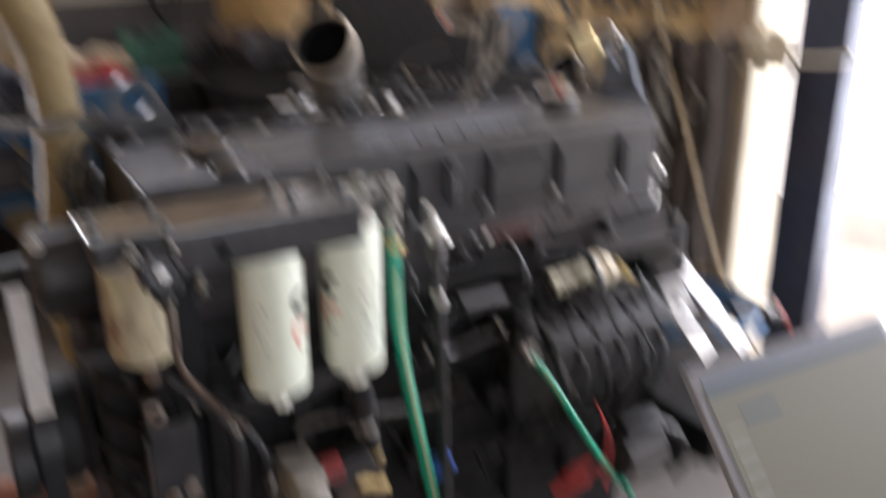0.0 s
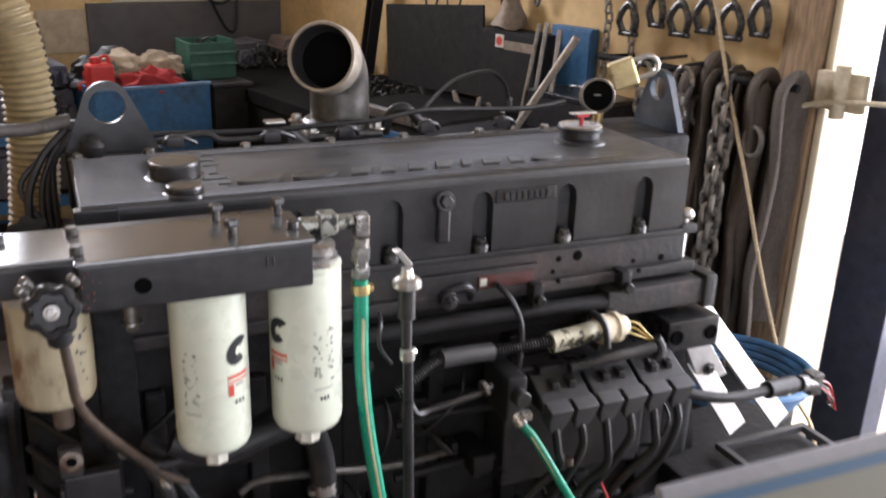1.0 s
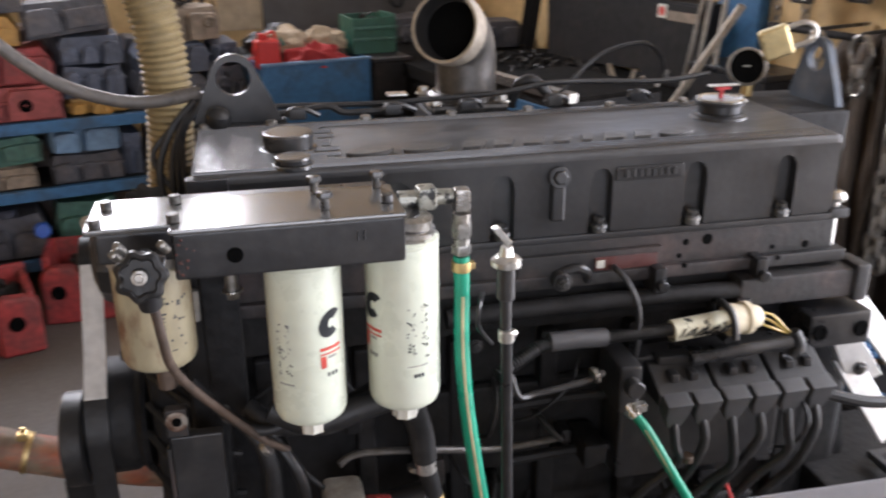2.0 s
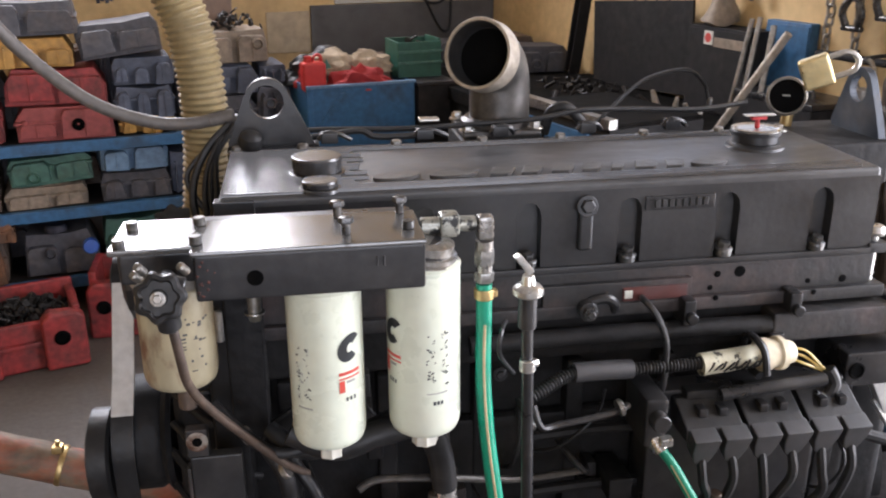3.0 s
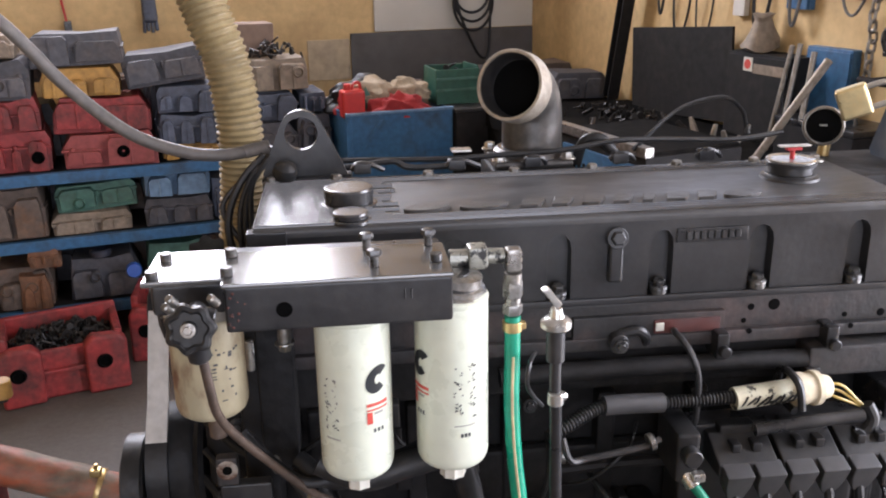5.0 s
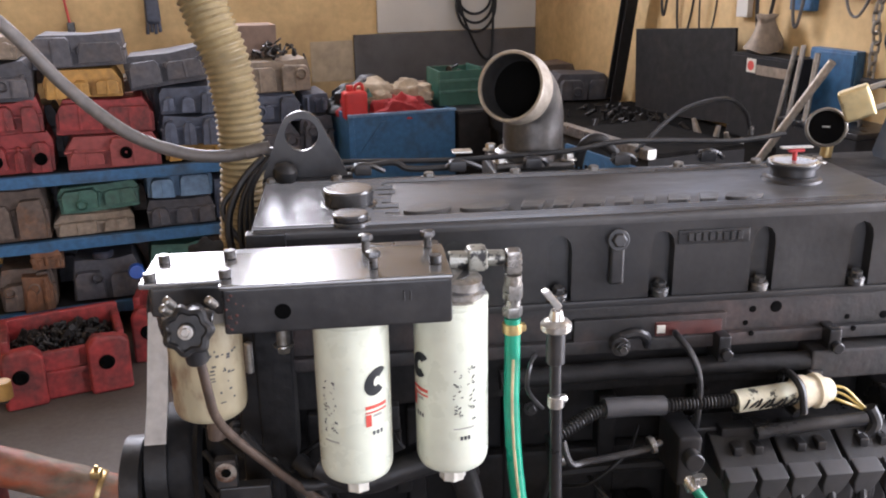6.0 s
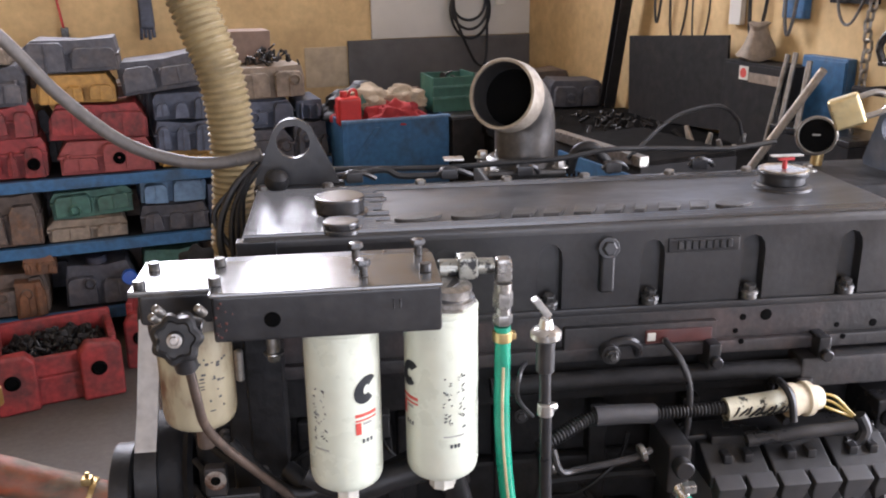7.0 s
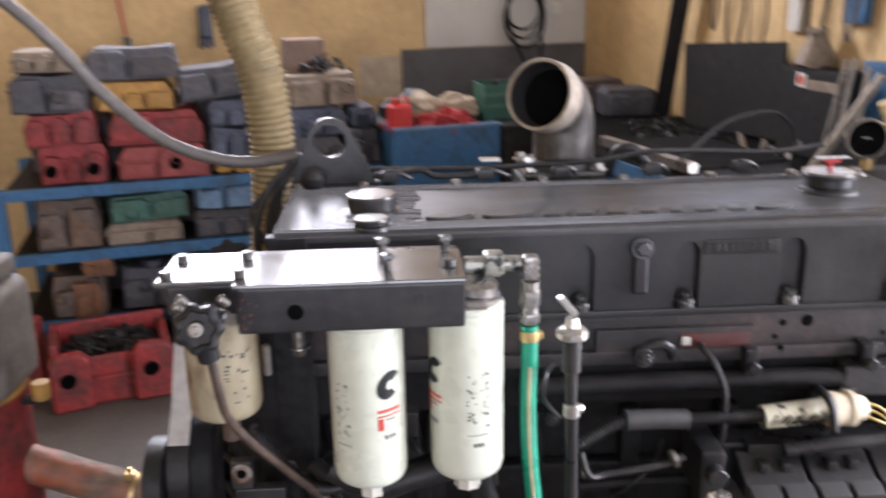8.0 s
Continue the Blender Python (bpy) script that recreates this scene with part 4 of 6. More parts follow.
part("round_connector", join(lathebm([(0.021, 0), (0.0255, 0.003), (0.0255, 0.015), (0.0225, 0.017), (0.0225, 0.028), (0.0265, 0.030), (0.0265, 0.039), (0.021, 0.043), (0.017, 0.058)], (0.788, -0.072, 0.974), (1, 0.1, -0.03), 30)), CREAM, loom, "cream round plug connector")
part("connector_clamp", tubebm([(0.786, -0.106, 0.958), (0.780, -0.102, 0.996), (0.776, -0.07, 1.006), (0.779, -0.042, 0.990), (0.784, -0.045, 0.950), (0.787, -0.085, 0.944)], 0.006, 8), BLACK, loom, "black pipe clamp")
for k, z in enumerate((0.0, 0.008, -0.007)):
    part("wire", tubebm([(0.840, -0.066, 0.970 + z), (0.866, -0.068 - 0.004 * k, 0.964 + z * 1.4), (0.893, -0.072, 0.945 + z * 0.6), (0.905, -0.08, 0.938)], 0.0022, 6), COPPER, loom, "yellow insulated wire")
part("vent_tube", tubebm([(0.622, -0.008, 1.054), (0.608, -0.045, 1.068), (0.622, -0.066, 1.050), (0.634, -0.078, 1.015), (0.636, -0.08, 0.975), (0.634, -0.08, 0.935), (0.625, -0.075, 0.905), (0.60, -0.085, 0.89)], 0.0048, 10), BLACK, engine, "bent black vent tube")
part("cable", tubebm([(0.905, -0.08, 0.945), (0.915, -0.085, 0.92), (0.90, -0.09, 0.90), (0.88, -0.09, 0.905)], 0.010, 10), RUBBER, engine)
part("tap_block", roughen(join(boxbm(0.59, 0.625, -0.13, -0.04, 0.865, 0.945, 0.008), cylbm((0.607, -0.13, 0.915), (0.607, -0.15, 0.915), 0.014)), 0.002, 40), BLACK, engine, "oily black tap block")

# connector block with six plugs
ecm = part("control_module", join(boxbm(0.640, 0.945, -0.066, -0.02, 0.878, 0.922, 0.006), boxbm(0.62, 0.91, -0.07, 0.0, 0.70, 0.90, 0.01)), BLACK, engine, "black engine control module")
part("module_mark", boxbm(0.663, 0.673, -0.0685, -0.0655, 0.892, 0.904, 0.0008, 1), NUT, ecm, "small pale mark")
part("module_tube", tubebm([(0.72, -0.098, 0.926), (0.79, -0.098, 0.932), (0.89, -0.096, 0.936)], 0.010, 12), BLACK, ecm)
for i in range(3):
    x = 0.67 + 0.098 * i
    body = part("plug_body", join(prismbm([(-0.128, 0.868), (-0.050, 0.868), (-0.050, 0.915), (-0.078, 0.915), (-0.128, 0.888)], 0.092, pose(x + 0.078, 0, 0, 0, 0, 90), 0.004), boxbm(x + 0.004, x + 0.060, -0.082, -0.055, 0.908, 0.926, 0.004)), RUBBER, ecm, "black double plug")
    for u in (0.012, 0.044):
        part("latch", boxbm(x + u, x + u + 0.014, -0.112, -0.09, 0.896, 0.911, 0.003), BLACK, body)
for i in range(6):
    x = 0.682 + 0.0487 * i
    part("plug_boot", prismbm([(-0.0212, 0.040), (0.0212, 0.040), (0.0195, 0.016), (0.014, -0.004), (0.008, -0.014), (-0.008, -0.014), (-0.014, -0.004), (-0.0195, 0.016)], 0.030, pose(x, -0.137, 0.842, 20), 0.003, 2), BOOT, ecm, "grey plug boot")
    part("plug_lead", tubebm([(x, -0.13, 0.84), (x + 0.005, -0.135, 0.80), (x + 0.012 - 0.02 * (i % 2), -0.13, 0.765 - 0.01 * (i % 3)), (x - 0.035 + 0.01 * (i % 3), -0.11, 0.70), (x - 0.06, -0.08, 0.62)], 0.0075, 8), RUBBER, ecm, "black plug lead")
part("plug_ferrule", cylbm((0.712, -0.131, 0.765), (0.711, -0.133, 0.778), 0.0092), RUST, ecm)
part("right_cable", tubebm([(0.94, -0.10, 0.845), (1.03, -0.12, 0.822), (1.11, -0.12, 0.815), (1.19, -0.115, 0.815), (1.25, -0.105, 0.803)], 0.010, 10), RUBBER, engine, "thick black cable")
part("right_cable", cylbm((1.145, -0.118, 0.815), (1.22, -0.11, 0.81), 0.017), RUBBER, engine)
part("cable_plug", join(cylbm((1.235, -0.108, 0.806), (1.28, -0.10, 0.797), 0.016), boxbm(1.265, 1.295, -0.115, -0.085, 0.775, 0.82, 0.004)), BOLT, engine, "worn metal cable plug")
for k in range(4):
    part("wire", tubebm([(1.285, -0.10, 0.795), (1.315, -0.095 - 0.01 * k, 0.79 - 0.008 * k), (1.345, -0.09, 0.77 - 0.012 * k), (1.36, -0.1, 0.72)], 0.0022, 6), RUST if k % 2 else REDPLASTIC, engine)

# silver rear mount braces
for (a, b) in (((1.165, 0.11, 0.885), (1.325, 0.0, 0.649)), ((1.085, 0.02, 0.829), (1.155, -0.05, 0.693))):
    a, b = Vector(a), Vector(b)
    dv = (b - a).normalized()
    side = (Vector((1, 0, 0)) - dv * dv.x).normalized()
    m = Matrix.Translation(a) @ Matrix((dv, side, dv.cross(side))).transposed().to_4x4()
    part("mount_brace", moved(boxbm(0, (b - a).length, -0.024, 0.024, -0.005, 0.005, 0.002), m), SILVERSTRAP, engine, "bare aluminium mount brace")
part("mount_gusset", prismbm([(1.045, 0.868), (1.094, 0.882), (1.159, 0.79), (1.115, 0.775), (1.085, 0.79)], 0.02, pose(0, 0.0, 0), 0.003), SILVERSTRAP, engine, "bare aluminium gusset")
part("bolt", hexbolt((1.108, -0.002, 0.81), (0, -1, 0), 0.009, 0.008), BOLT, engine)
part("mount_frame", join(boxbm(1.175, 1.415, -0.10, -0.085, 0.60, 0.615, 0.002), boxbm(1.175, 1.415, 0.005, 0.02, 0.60, 0.615, 0.002), boxbm(1.175, 1.19, -0.085, 0.005, 0.60, 0.615, 0.002), boxbm(1.40, 1.415, -0.085, 0.005, 0.60, 0.615, 0.002)), BOOT, engine, "black square mount frame")
part("mount_shelf", boxbm(1.06, 1.42, -0.18, 0.2, 0.50, 0.585, 0.01), BLOCK, engine)

# front end: pulleys, belt, alternator
part("front_cover", join(boxbm(-0.10, 0.002, 0.04, 0.36, 0.40, 1.03, 0.02, 3), boxbm(-0.035, 0.002, 0.10, 0.34, 1.02, 1.13, 0.01), boxbm(-0.03, 0.02, -0.05, 0.06, 0.75, 1.18, 0.008)), BLOCK, engine, "black front gear cover")
pul = part("crank_pulley", lathebm([(0.03, 0), (0.095, 0.004), (0.10, 0.012), (0.088, 0.022), (0.094, 0.032), (0.094, 0.09), (0.085, 0.096), (0.05, 0.10)], (-0.105, 0.145, 0.81), (-1, 0, 0), 48), BLOCK, engine, "black ribbed drive pulley")
part("pulley_hub", lathebm([(0.07, 0.095), (0.075, 0.10), (0.075, 0.128), (0.06, 0.133)], (-0.105, 0.10, 0.80), (-1, 0, 0), 40), RUBBER, pul, "grey-black damper hub")
def belt_band(line, x0, x1, thick):
    """A flat belt: a strip from x0 to x1 along a line in y, z, with thickness."""
    bm, rows = bmesh.new(), []
    for i, (y, z) in enumerate(line):
        (ya, za), (yb, zb) = line[max(i - 1, 0)], line[min(i + 1, len(line) - 1)]
        n = Vector((0, zb - za, -(yb - ya))).normalized() * thick
        rows.append([bm.verts.new((x, y + n.y * k, z + n.z * k)) for x, k in ((x0, 0), (x1, 0), (x1, 1), (x0, 1))])
    for p, q in zip(rows, rows[1:]):
        for k in range(4):
            bm.faces.new((p[k], q[k], q[(k + 1) % 4], p[(k + 1) % 4]))
    bm.faces.new(rows[0])
    bm.faces.new(rows[-1][::-1])
    bmesh.ops.recalc_face_normals(bm, faces=bm.faces)
    return bm


arc = [(0.145 + 0.098 * math.cos(radians(k)), 0.81 + 0.098 * math.sin(radians(k))) for k in range(136, 184, 6)]
belt = part("drive_belt", belt_band(arc + [(0.047, 0.74), (0.05, 0.60), (0.056, 0.42)], -0.197, -0.163, 0.005), RUBBER, pul, "flat black drive belt")
# upper run of the black belt in aluminium colour: its bright reflection is painted
part("belt_sheen", belt_band([(0.205, 1.050), (0.165, 0.992), (0.12, 0.925), (arc[0][0] + 0.004, arc[0][1] + 0.006), arc[0]], -0.1965, -0.1635, 0.005), SILVERSTRAP, belt, "upper run of the belt, pale colour for its sheen")
part("idler", lathebm([(0.03, 0), (0.045, 0.004), (0.045, 0.05), (0.03, 0.055)], (-0.150, 0.255, 1.035), (-1, 0, 0), 32), BLOCK, engine, "black idler pulley")
alt = part("alternator", join(lathebm([(0.05, 0), (0.072, 0.01), (0.076, 0.03), (0.076, 0.075), (0.07, 0.09), (0.045, 0.10)], (-0.06, 0.14, 1.09), (-1, 0, 0), 36, 12, 0.06)), FLANGE, engine, "oily grey alternator")
part("bolt", hexbolt((-0.15, 0.08, 1.16), (-0.2, -1, 0), 0.009, 0.01), STEEL, alt)
part("knob", lathebm([(0.02, 0), (0.03, 0.003), (0.03, 0.012), (0.02, 0.016)], (-0.062, 0.02, 1.2), (0.1, -0.8, 0.6), 42, 7, 0.22), BLOCK, engine, "black scalloped knob")
part("alternator_arm", boxbm(-0.12, -0.03, -0.02, 0.03, 0.985, 1.005, 0.004), FLANGE, engine)
plate = part("mount_plate", boxbm(-0.055, 0.014, -0.125, -0.105, 0.70, 0.917, 0.003), BLACK, engine, "black mounting plate with bolt bosses")
part("pad", boxbm(-0.058, -0.029, -0.126, -0.108, 0.9175, 0.960, 0.003), FLANGE, plate, "worn bare pad")
part("plate_edge", boxbm(-0.0605, -0.0555, -0.124, -0.106, 0.71, 0.90, 0.001), FLANGE, plate, "worn plate edge")
ring = part("boss", lathebm([(0.013, 0), (0.0145, 0.001), (0.0145, 0.002), (0.008, 0.0022)], (-0.043, -0.126, 0.943), (0, -1, 0), 18), MOTTLE, plate, "worn bare bolt boss")
part("hole", lathebm([(0.0068, 0.001), (0.0068, 0.0026), (0.003, 0.0028)], (-0.043, -0.126, 0.943), (0, -1, 0), 16), PITCH, ring)
for x, z in ((-0.03, 0.79), (-0.002, 0.80)):
    part("boss", lathebm([(0.011, 0), (0.0125, 0.002), (0.0125, 0.005), (0.007, 0.0055), (0.0065, 0.001), (0.002, 0.0005)], (x, -0.125, z), (0, -1, 0), 8), MOTTLE, plate, "worn bare bolt boss")
for k in range(5):
    part("rod", tubebm([(-0.08 - 0.01 * k, 0.0 + 0.02 * k, 1.0 - 0.06 * k), (-0.03, -0.03, 0.98 - 0.07 * k), (0.03, -0.02, 0.95 - 0.07 * k)], 0.006 + 0.001 * (k % 2), 8), BLOCK, engine)
# pump and hoses under the filters
for pts, r in (([(0.08, -0.14, 0.955), (0.14, -0.15, 0.93), (0.20, -0.15, 0.945), (0.26, -0.13, 0.94), (0.287, -0.115, 0.885), (0.296, -0.11, 0.822)], 0.019),
               ([(0.05, -0.09, 0.93), (0.10, -0.12, 0.91), (0.18, -0.11, 0.925), (0.24, -0.09, 0.94)], 0.014),
               ([(-0.02, -0.11, 0.99), (0.02, -0.13, 0.95), (0.06, -0.135, 0.92), (0.10, -0.13, 0.92)], 0.008),
               ([(0.04, -0.1, 0.92), (0.07, -0.12, 0.87), (0.075, -0.11, 0.78), (0.07, -0.09, 0.65)], 0.012),
               ([(0.06, -0.08, 0.9), (0.11, -0.11, 0.83), (0.12, -0.1, 0.74), (0.115, -0.08, 0.6)], 0.009)):
    part("hose", tubebm(pts, r, 12), RUBBER, engine, "black rubber hose")
part("hose_end", cylbm((0.296, -0.11, 0.824), (0.298, -0.11, 0.800), 0.0165), STEEL, engine, "bright crimped hose end")
part("hose", tubebm([(0.298, -0.11, 0.804), (0.308, -0.105, 0.76), (0.312, -0.10, 0.70), (0.29, -0.10, 0.655), (0.25, -0.09, 0.64)], 0.015, 12), RUBBER, engine, "black rubber hose")
part("hose_band", cylbm((0.309, -0.1045, 0.752), (0.3105, -0.103, 0.738), 0.0165), BRASS, engine, "brass hose band")
part("lower_pipe", tubebm([(0.17, -0.11, 0.83), (0.205, -0.10, 0.838), (0.307, -0.09, 0.821), (0.422, -0.06, 0.786), (0.533, -0.04, 0.777)], 0.0058, 10), PIPE, engine, "grey steel pipe")
pump = part("fuel_pump", roughen(join(boxbm(0.145, 0.205, -0.16, -0.06, 0.68, 0.78, 0.012), cylbm((0.17, -0.16, 0.74), (0.17, -0.19, 0.74), 0.03), boxbm(0.12, 0.16, -0.14, -0.08, 0.66, 0.72, 0.01)), 0.003, 30), CASTALU, engine, "dull cast aluminium fuel pump")
part("pump_cap", roughen(cylbm((0.205, -0.12, 0.755), (0.24, -0.12, 0.75), 0.02), 0.003, 40), RED, pump, "red plastic pump cap")
part("pump_fitting", cylbm((0.27, -0.11, 0.70), (0.33, -0.11, 0.68), 0.011), BRASS, pump)
part("pump_head", roughen(cylbm((0.22, -0.1, 0.72), (0.30, -0.1, 0.74), 0.03), 0.003, 30), FLANGE, pump)
part("pump_foot", roughen(boxbm(0.24, 0.33, -0.11, -0.05, 0.62, 0.70, 0.01), 0.006, 30), RUST, pump)
part("clip_blue", roughen(cylbm((0.42, -0.09, 0.66), (0.46, -0.11, 0.69), 0.014), 0.002, 50), BLUEPLASTIC, engine, "blue plastic connector")
part("crocodile_clip", join(cylbm((0.69, -0.12, 0.525), (0.755, -0.13, 0.57), 0.010, r2=0.017), cylbm((0.755, -0.13, 0.57), (0.78, -0.135, 0.585), 0.011, r2=0.005)), REDPLASTIC, engine, "red crocodile clip")
part("wire", tubebm([(0.80, -0.1, 0.70), (0.81, -0.13, 0.65), (0.80, -0.15, 0.60), (0.76, -0.18, 0.57)], 0.003, 6), REDPLASTIC, engine, "thin red wire")
part("starter", join(lathebm([(0.03, 0), (0.05, 0.006), (0.052, 0.02), (0.052, 0.11), (0.045, 0.12)], (0.84, -0.12, 0.56), (1, 0.1, 0), 32), cylbm((0.86, -0.12, 0.615), (0.96, -0.11, 0.615), 0.025)), FLANGE, engine, "grey starter motor")
part("cable", tubebm([(0.86, -0.13, 0.63), (0.92, -0.16, 0.64), (0.98, -0.16, 0.60), (1.02, -0.14, 0.52), (1.03, -0.1, 0.45)], 0.010, 10), RUBBER, engine)
for z in (0.62, 0.74, 0.84):
    part("side_pipe", tubebm([(0.44, -0.03, z), (0.60, -0.04, z + 0.01), (0.9, -0.03, z - 0.02)], 0.009, 8), BLOCK, engine)
part("drain_boss", roughen(boxbm(0.56, 0.60, -0.08, 0.0, 0.74, 0.78, 0.006), 0.003, 40), BLOCK, engine)
part("small_tube", tubebm([(0.42, -0.13, 0.955), (0.43, -0.14, 0.925), (0.46, -0.13, 0.92), (0.54, -0.12, 0.925), (0.57, -0.11, 0.93)], 0.005, 8), BLACK, engine)
part("small_tube", tubebm([(0.385, -0.15, 1.02), (0.36, -0.17, 1.06), (0.365, -0.16, 1.09), (0.385, -0.1, 1.075)], 0.003, 8), BLACK, engine)

# small fittings, wires and bolt heads over the dark side of the block
rng = random.Random(404)
for k in range(70):
    x, z = rng.uniform(-0.02, 1.0), rng.uniform(0.56, 0.94)
    y = -0.002 if z < 0.95 else 0.0
    if 0.62 < x < 0.95 and z > 0.7:
        continue
    if k % 3 == 0:
        part("bolt", hexbolt((x, y, z), (0, -1, 0.1), rng.uniform(0.006, 0.011), rng.uniform(0.006, 0.014)), rng.choice((BOLT, ZINC, BLACK)), block)
    elif k % 3 == 1:
        w2, h2 = rng.uniform(0.012, 0.04), rng.uniform(0.012, 0.05)
        part("boss", roughen(boxbm(x, x + w2, y - rng.uniform(0.01, 0.03), 0.034, z, z + h2, 0.004), 0.003, 40, k), rng.choice((BLOCK, BLACK, FLANGE)), block)
    else:
        dx, dz, out = rng.uniform(-0.12, 0.12), rng.uniform(-0.12, 0.06), rng.uniform(0.03, 0.09)
        part("wire", tubebm([(x, 0.0, z), (x + dx * 0.25, -out, z + dz * 0.2), (x + dx * 0.7, -out * 0.9, z + dz * 0.7), (x + dx, 0.0, z + dz)], rng.uniform(0.0025, 0.006), 8), RUBBER, block)
for x, y, z in ((0.02, -0.1, 0.93), (0.07, -0.125, 0.885), (0.245, -0.125, 0.945), (0.12, -0.115, 0.76), (0.285, -0.1, 0.80), (0.44, -0.06, 0.885), (0.555, -0.115, 0.93)):
    part("hose_band", lathebm([(0.012, -0.004), (0.013, -0.003), (0.013, 0.003), (0.012, 0.004)], (x, y, z), (rng.uniform(-1, 1), 0.1, rng.uniform(-1, 1)), 16), ZINC, block, "small steel hose band")
for k in range(6):
    part("bolt", hexbolt((-0.075 + rng.uniform(-0.03, 0.05), 0.036, 1.12 - 0.1 * k), (0, -1, 0), 0.009, 0.01), ZINC if k % 2 else BOLT, alt)

stand = thing("engine_stand", pose(0.5, 0.2, 0), "black steel engine stand under the engine", "stand")
for x in (-0.36, 0.42):
    part("beam", boxbm(x - 0.04, x + 0.04, -0.35, 0.35, 0.0, 0.08, 0.004), DARKSTEEL, stand)
    part("saddle", boxbm(x - 0.035, x + 0.035, -0.13, 0.13, 0.08, 0.162, 0.004), DARKSTEEL, stand)

# ---- behind the engine: duct, grey hose, gauge, padlock ----
duct = thing("ribbed_duct", pose(-0.03, 0.44, 1.1), "yellow ribbed plastic duct hanging down beside the engine", "hose")
part("duct_wall", tubebm([(-0.16, 0.25, 1.7), (-0.135, 0.12, 0.75), (-0.105, 0.04, 0.55), (-0.064, 0.01, 0.42), (-0.034, 0.0, 0.33), (-0.021, 0.0, 0.23), (-0.022, 0.0, 0.12), (-0.034, 0.0, 0.0), (-0.047, -0.02, -0.12), (-0.045, -0.02, -0.25), (0.02, 0.10, -0.5), (0.2, 0.18, -1.0)], 0.0400, 28, 8, 0.0025, 0.0118), DUCT, duct)
part("duct_cuff", tubebm([(0.18, 0.175, -0.95), (0.22, 0.185, -1.098)], 0.046, 28), RUBBER, duct, "black rubber cuff")
gh = thing("grey_hose", pose(-0.02, 0.33, 1.28), "grey rubber hose sagging to the lifting eye", "hose")
part("hose_wall", tubebm([(-0.75, -0.1, 0.75), (-0.55, -0.05, 0.42), (-0.37, -0.02, 0.23), (-0.29, 0, 0.125), (-0.20, 0, 0.045), (-0.11, 0, 0.008), (-0.04, 0, 0.002), (0.01, 0, 0.012)], 0.0108, 16, 8), GREYCABLE, gh)
part("hose_end", join(cylbm((-0.012, 0, 0.006), (0.03, 0.0, 0.014), 0.0118), cylbm((0.03, 0, 0.014), (0.03, 0.0, -0.02), 0.008)), GREYCABLE, gh, "grey hose end")
part("loop_wire", tubebm([(0.02, -0.01, 0.0), (-0.02, -0.03, -0.04), (-0.045, -0.04, -0.10), (-0.04, -0.05, -0.16), (-0.01, -0.06, -0.2)], 0.007, 8), RUBBER, gh, "black taped cable")
for k in range(3):
    part("loop_wire", tubebm([(0.03, -0.01 * k, 0.0), (0.0, -0.03, -0.03 - 0.006 * k), (-0.022 + 0.008 * k, -0.04, -0.08), (-0.026 + 0.010 * k, -0.05, -0.14), (-0.012 + 0.008 * k, -0.06, -0.21)], 0.005, 8), RUBBER, gh)
part("loop_wire", tubebm([(0.02, 0.0, -0.02), (-0.03, -0.02, -0.05), (-0.055, -0.03, -0.09), (-0.02, -0.05, -0.15)], 0.005, 8), RUBBER, gh)

ga = thing("pressure_gauge", pose(1.04, 0.36, 1.229), "round pressure gauge on a brass tee behind the engine", "gauge")
part("stem", join(cylbm((0.0, 0, 0.0), (0.004, 0, 0.04), 0.011), cylbm((0.004, 0.01, 0.04), (0.035, 0.0, 0.085), 0.008)), BRASS, ga)
part("case", lathebm([(0.030, 0), (0.037, 0.002), (0.037, 0.024), (0.034, 0.026), (0.0325, 0.022), (0.031, 0.0215)], (0.0, 0.01, 0.055), (-0.42, -0.88, 0.2), 36), CHAIN, ga, "worn steel case")
part("dial", lathebm([(0.031, 0.0), (0.0315, 0.0222), (0.02, 0.0224)], (0.0, 0.01, 0.055), (-0.42, -0.88, 0.2), 32), PITCH, ga, "dark dial")
part("dial_mark", moved(boxbm(-0.008, 0.006, -0.0005, 0.0005, -0.001, 0.002, 0), Matrix.Translation((-0.0103, -0.0118, 0.0605)) @ pose(0, 0, 0, 12, 0, -25)), PRINT_GREY, ga)
lock = thing("padlock", Matrix.Translation((1.064, 0.304, 1.342)) @ Matrix(((0.78, 0.50, -0.38), (-0.50, 0.86, 0.10), (0.38, 0.11, 0.92))).to_4x4(), "worn brass padlock with a steel shackle hung on the lifting eye", "padlock")
part("body", boxbm(-0.034, 0.020, -0.013, 0.013, -0.029, 0.029, 0.006, 3), PADLOCK, lock)
part("shackle", tubebm([(0.016, 0, -0.019), (0.045, 0, -0.019), (0.058, 0, -0.013), (0.064, 0, 0.0), (0.058, 0, 0.013), (0.045, 0, 0.019), (0.016, 0, 0.019)], 0.0052, 12), STEEL, lock, "bright steel shackle")
part("keyhole", lathebm([(0.006, 0), (0.006, 0.001), (0.003, 0.0012)], (-0.034, 0, 0.0), (-1, 0, 0), 14), PITCH, lock)

# ---- loose things behind the cover ----
tc = thing("tool_cabinet", pose(0.835, 1.57, 0, 0, 0, -73), "blue steel tool cabinet with a bright rim behind the engine", "cabinet")
part("body", boxbm(0.0, 0.46, 0.0, 0.34, 0.05, 1.06, 0.004), DARKSTEEL, tc, "dark steel carcass")
part("drawer", boxbm(0.03, 0.43, -0.008, 0.004, 0.86, 1.03, 0.003), BLUE, tc)
part("drawer", boxbm(0.03, 0.43, -0.008, 0.004, 0.66, 0.84, 0.003), BLUE, tc)
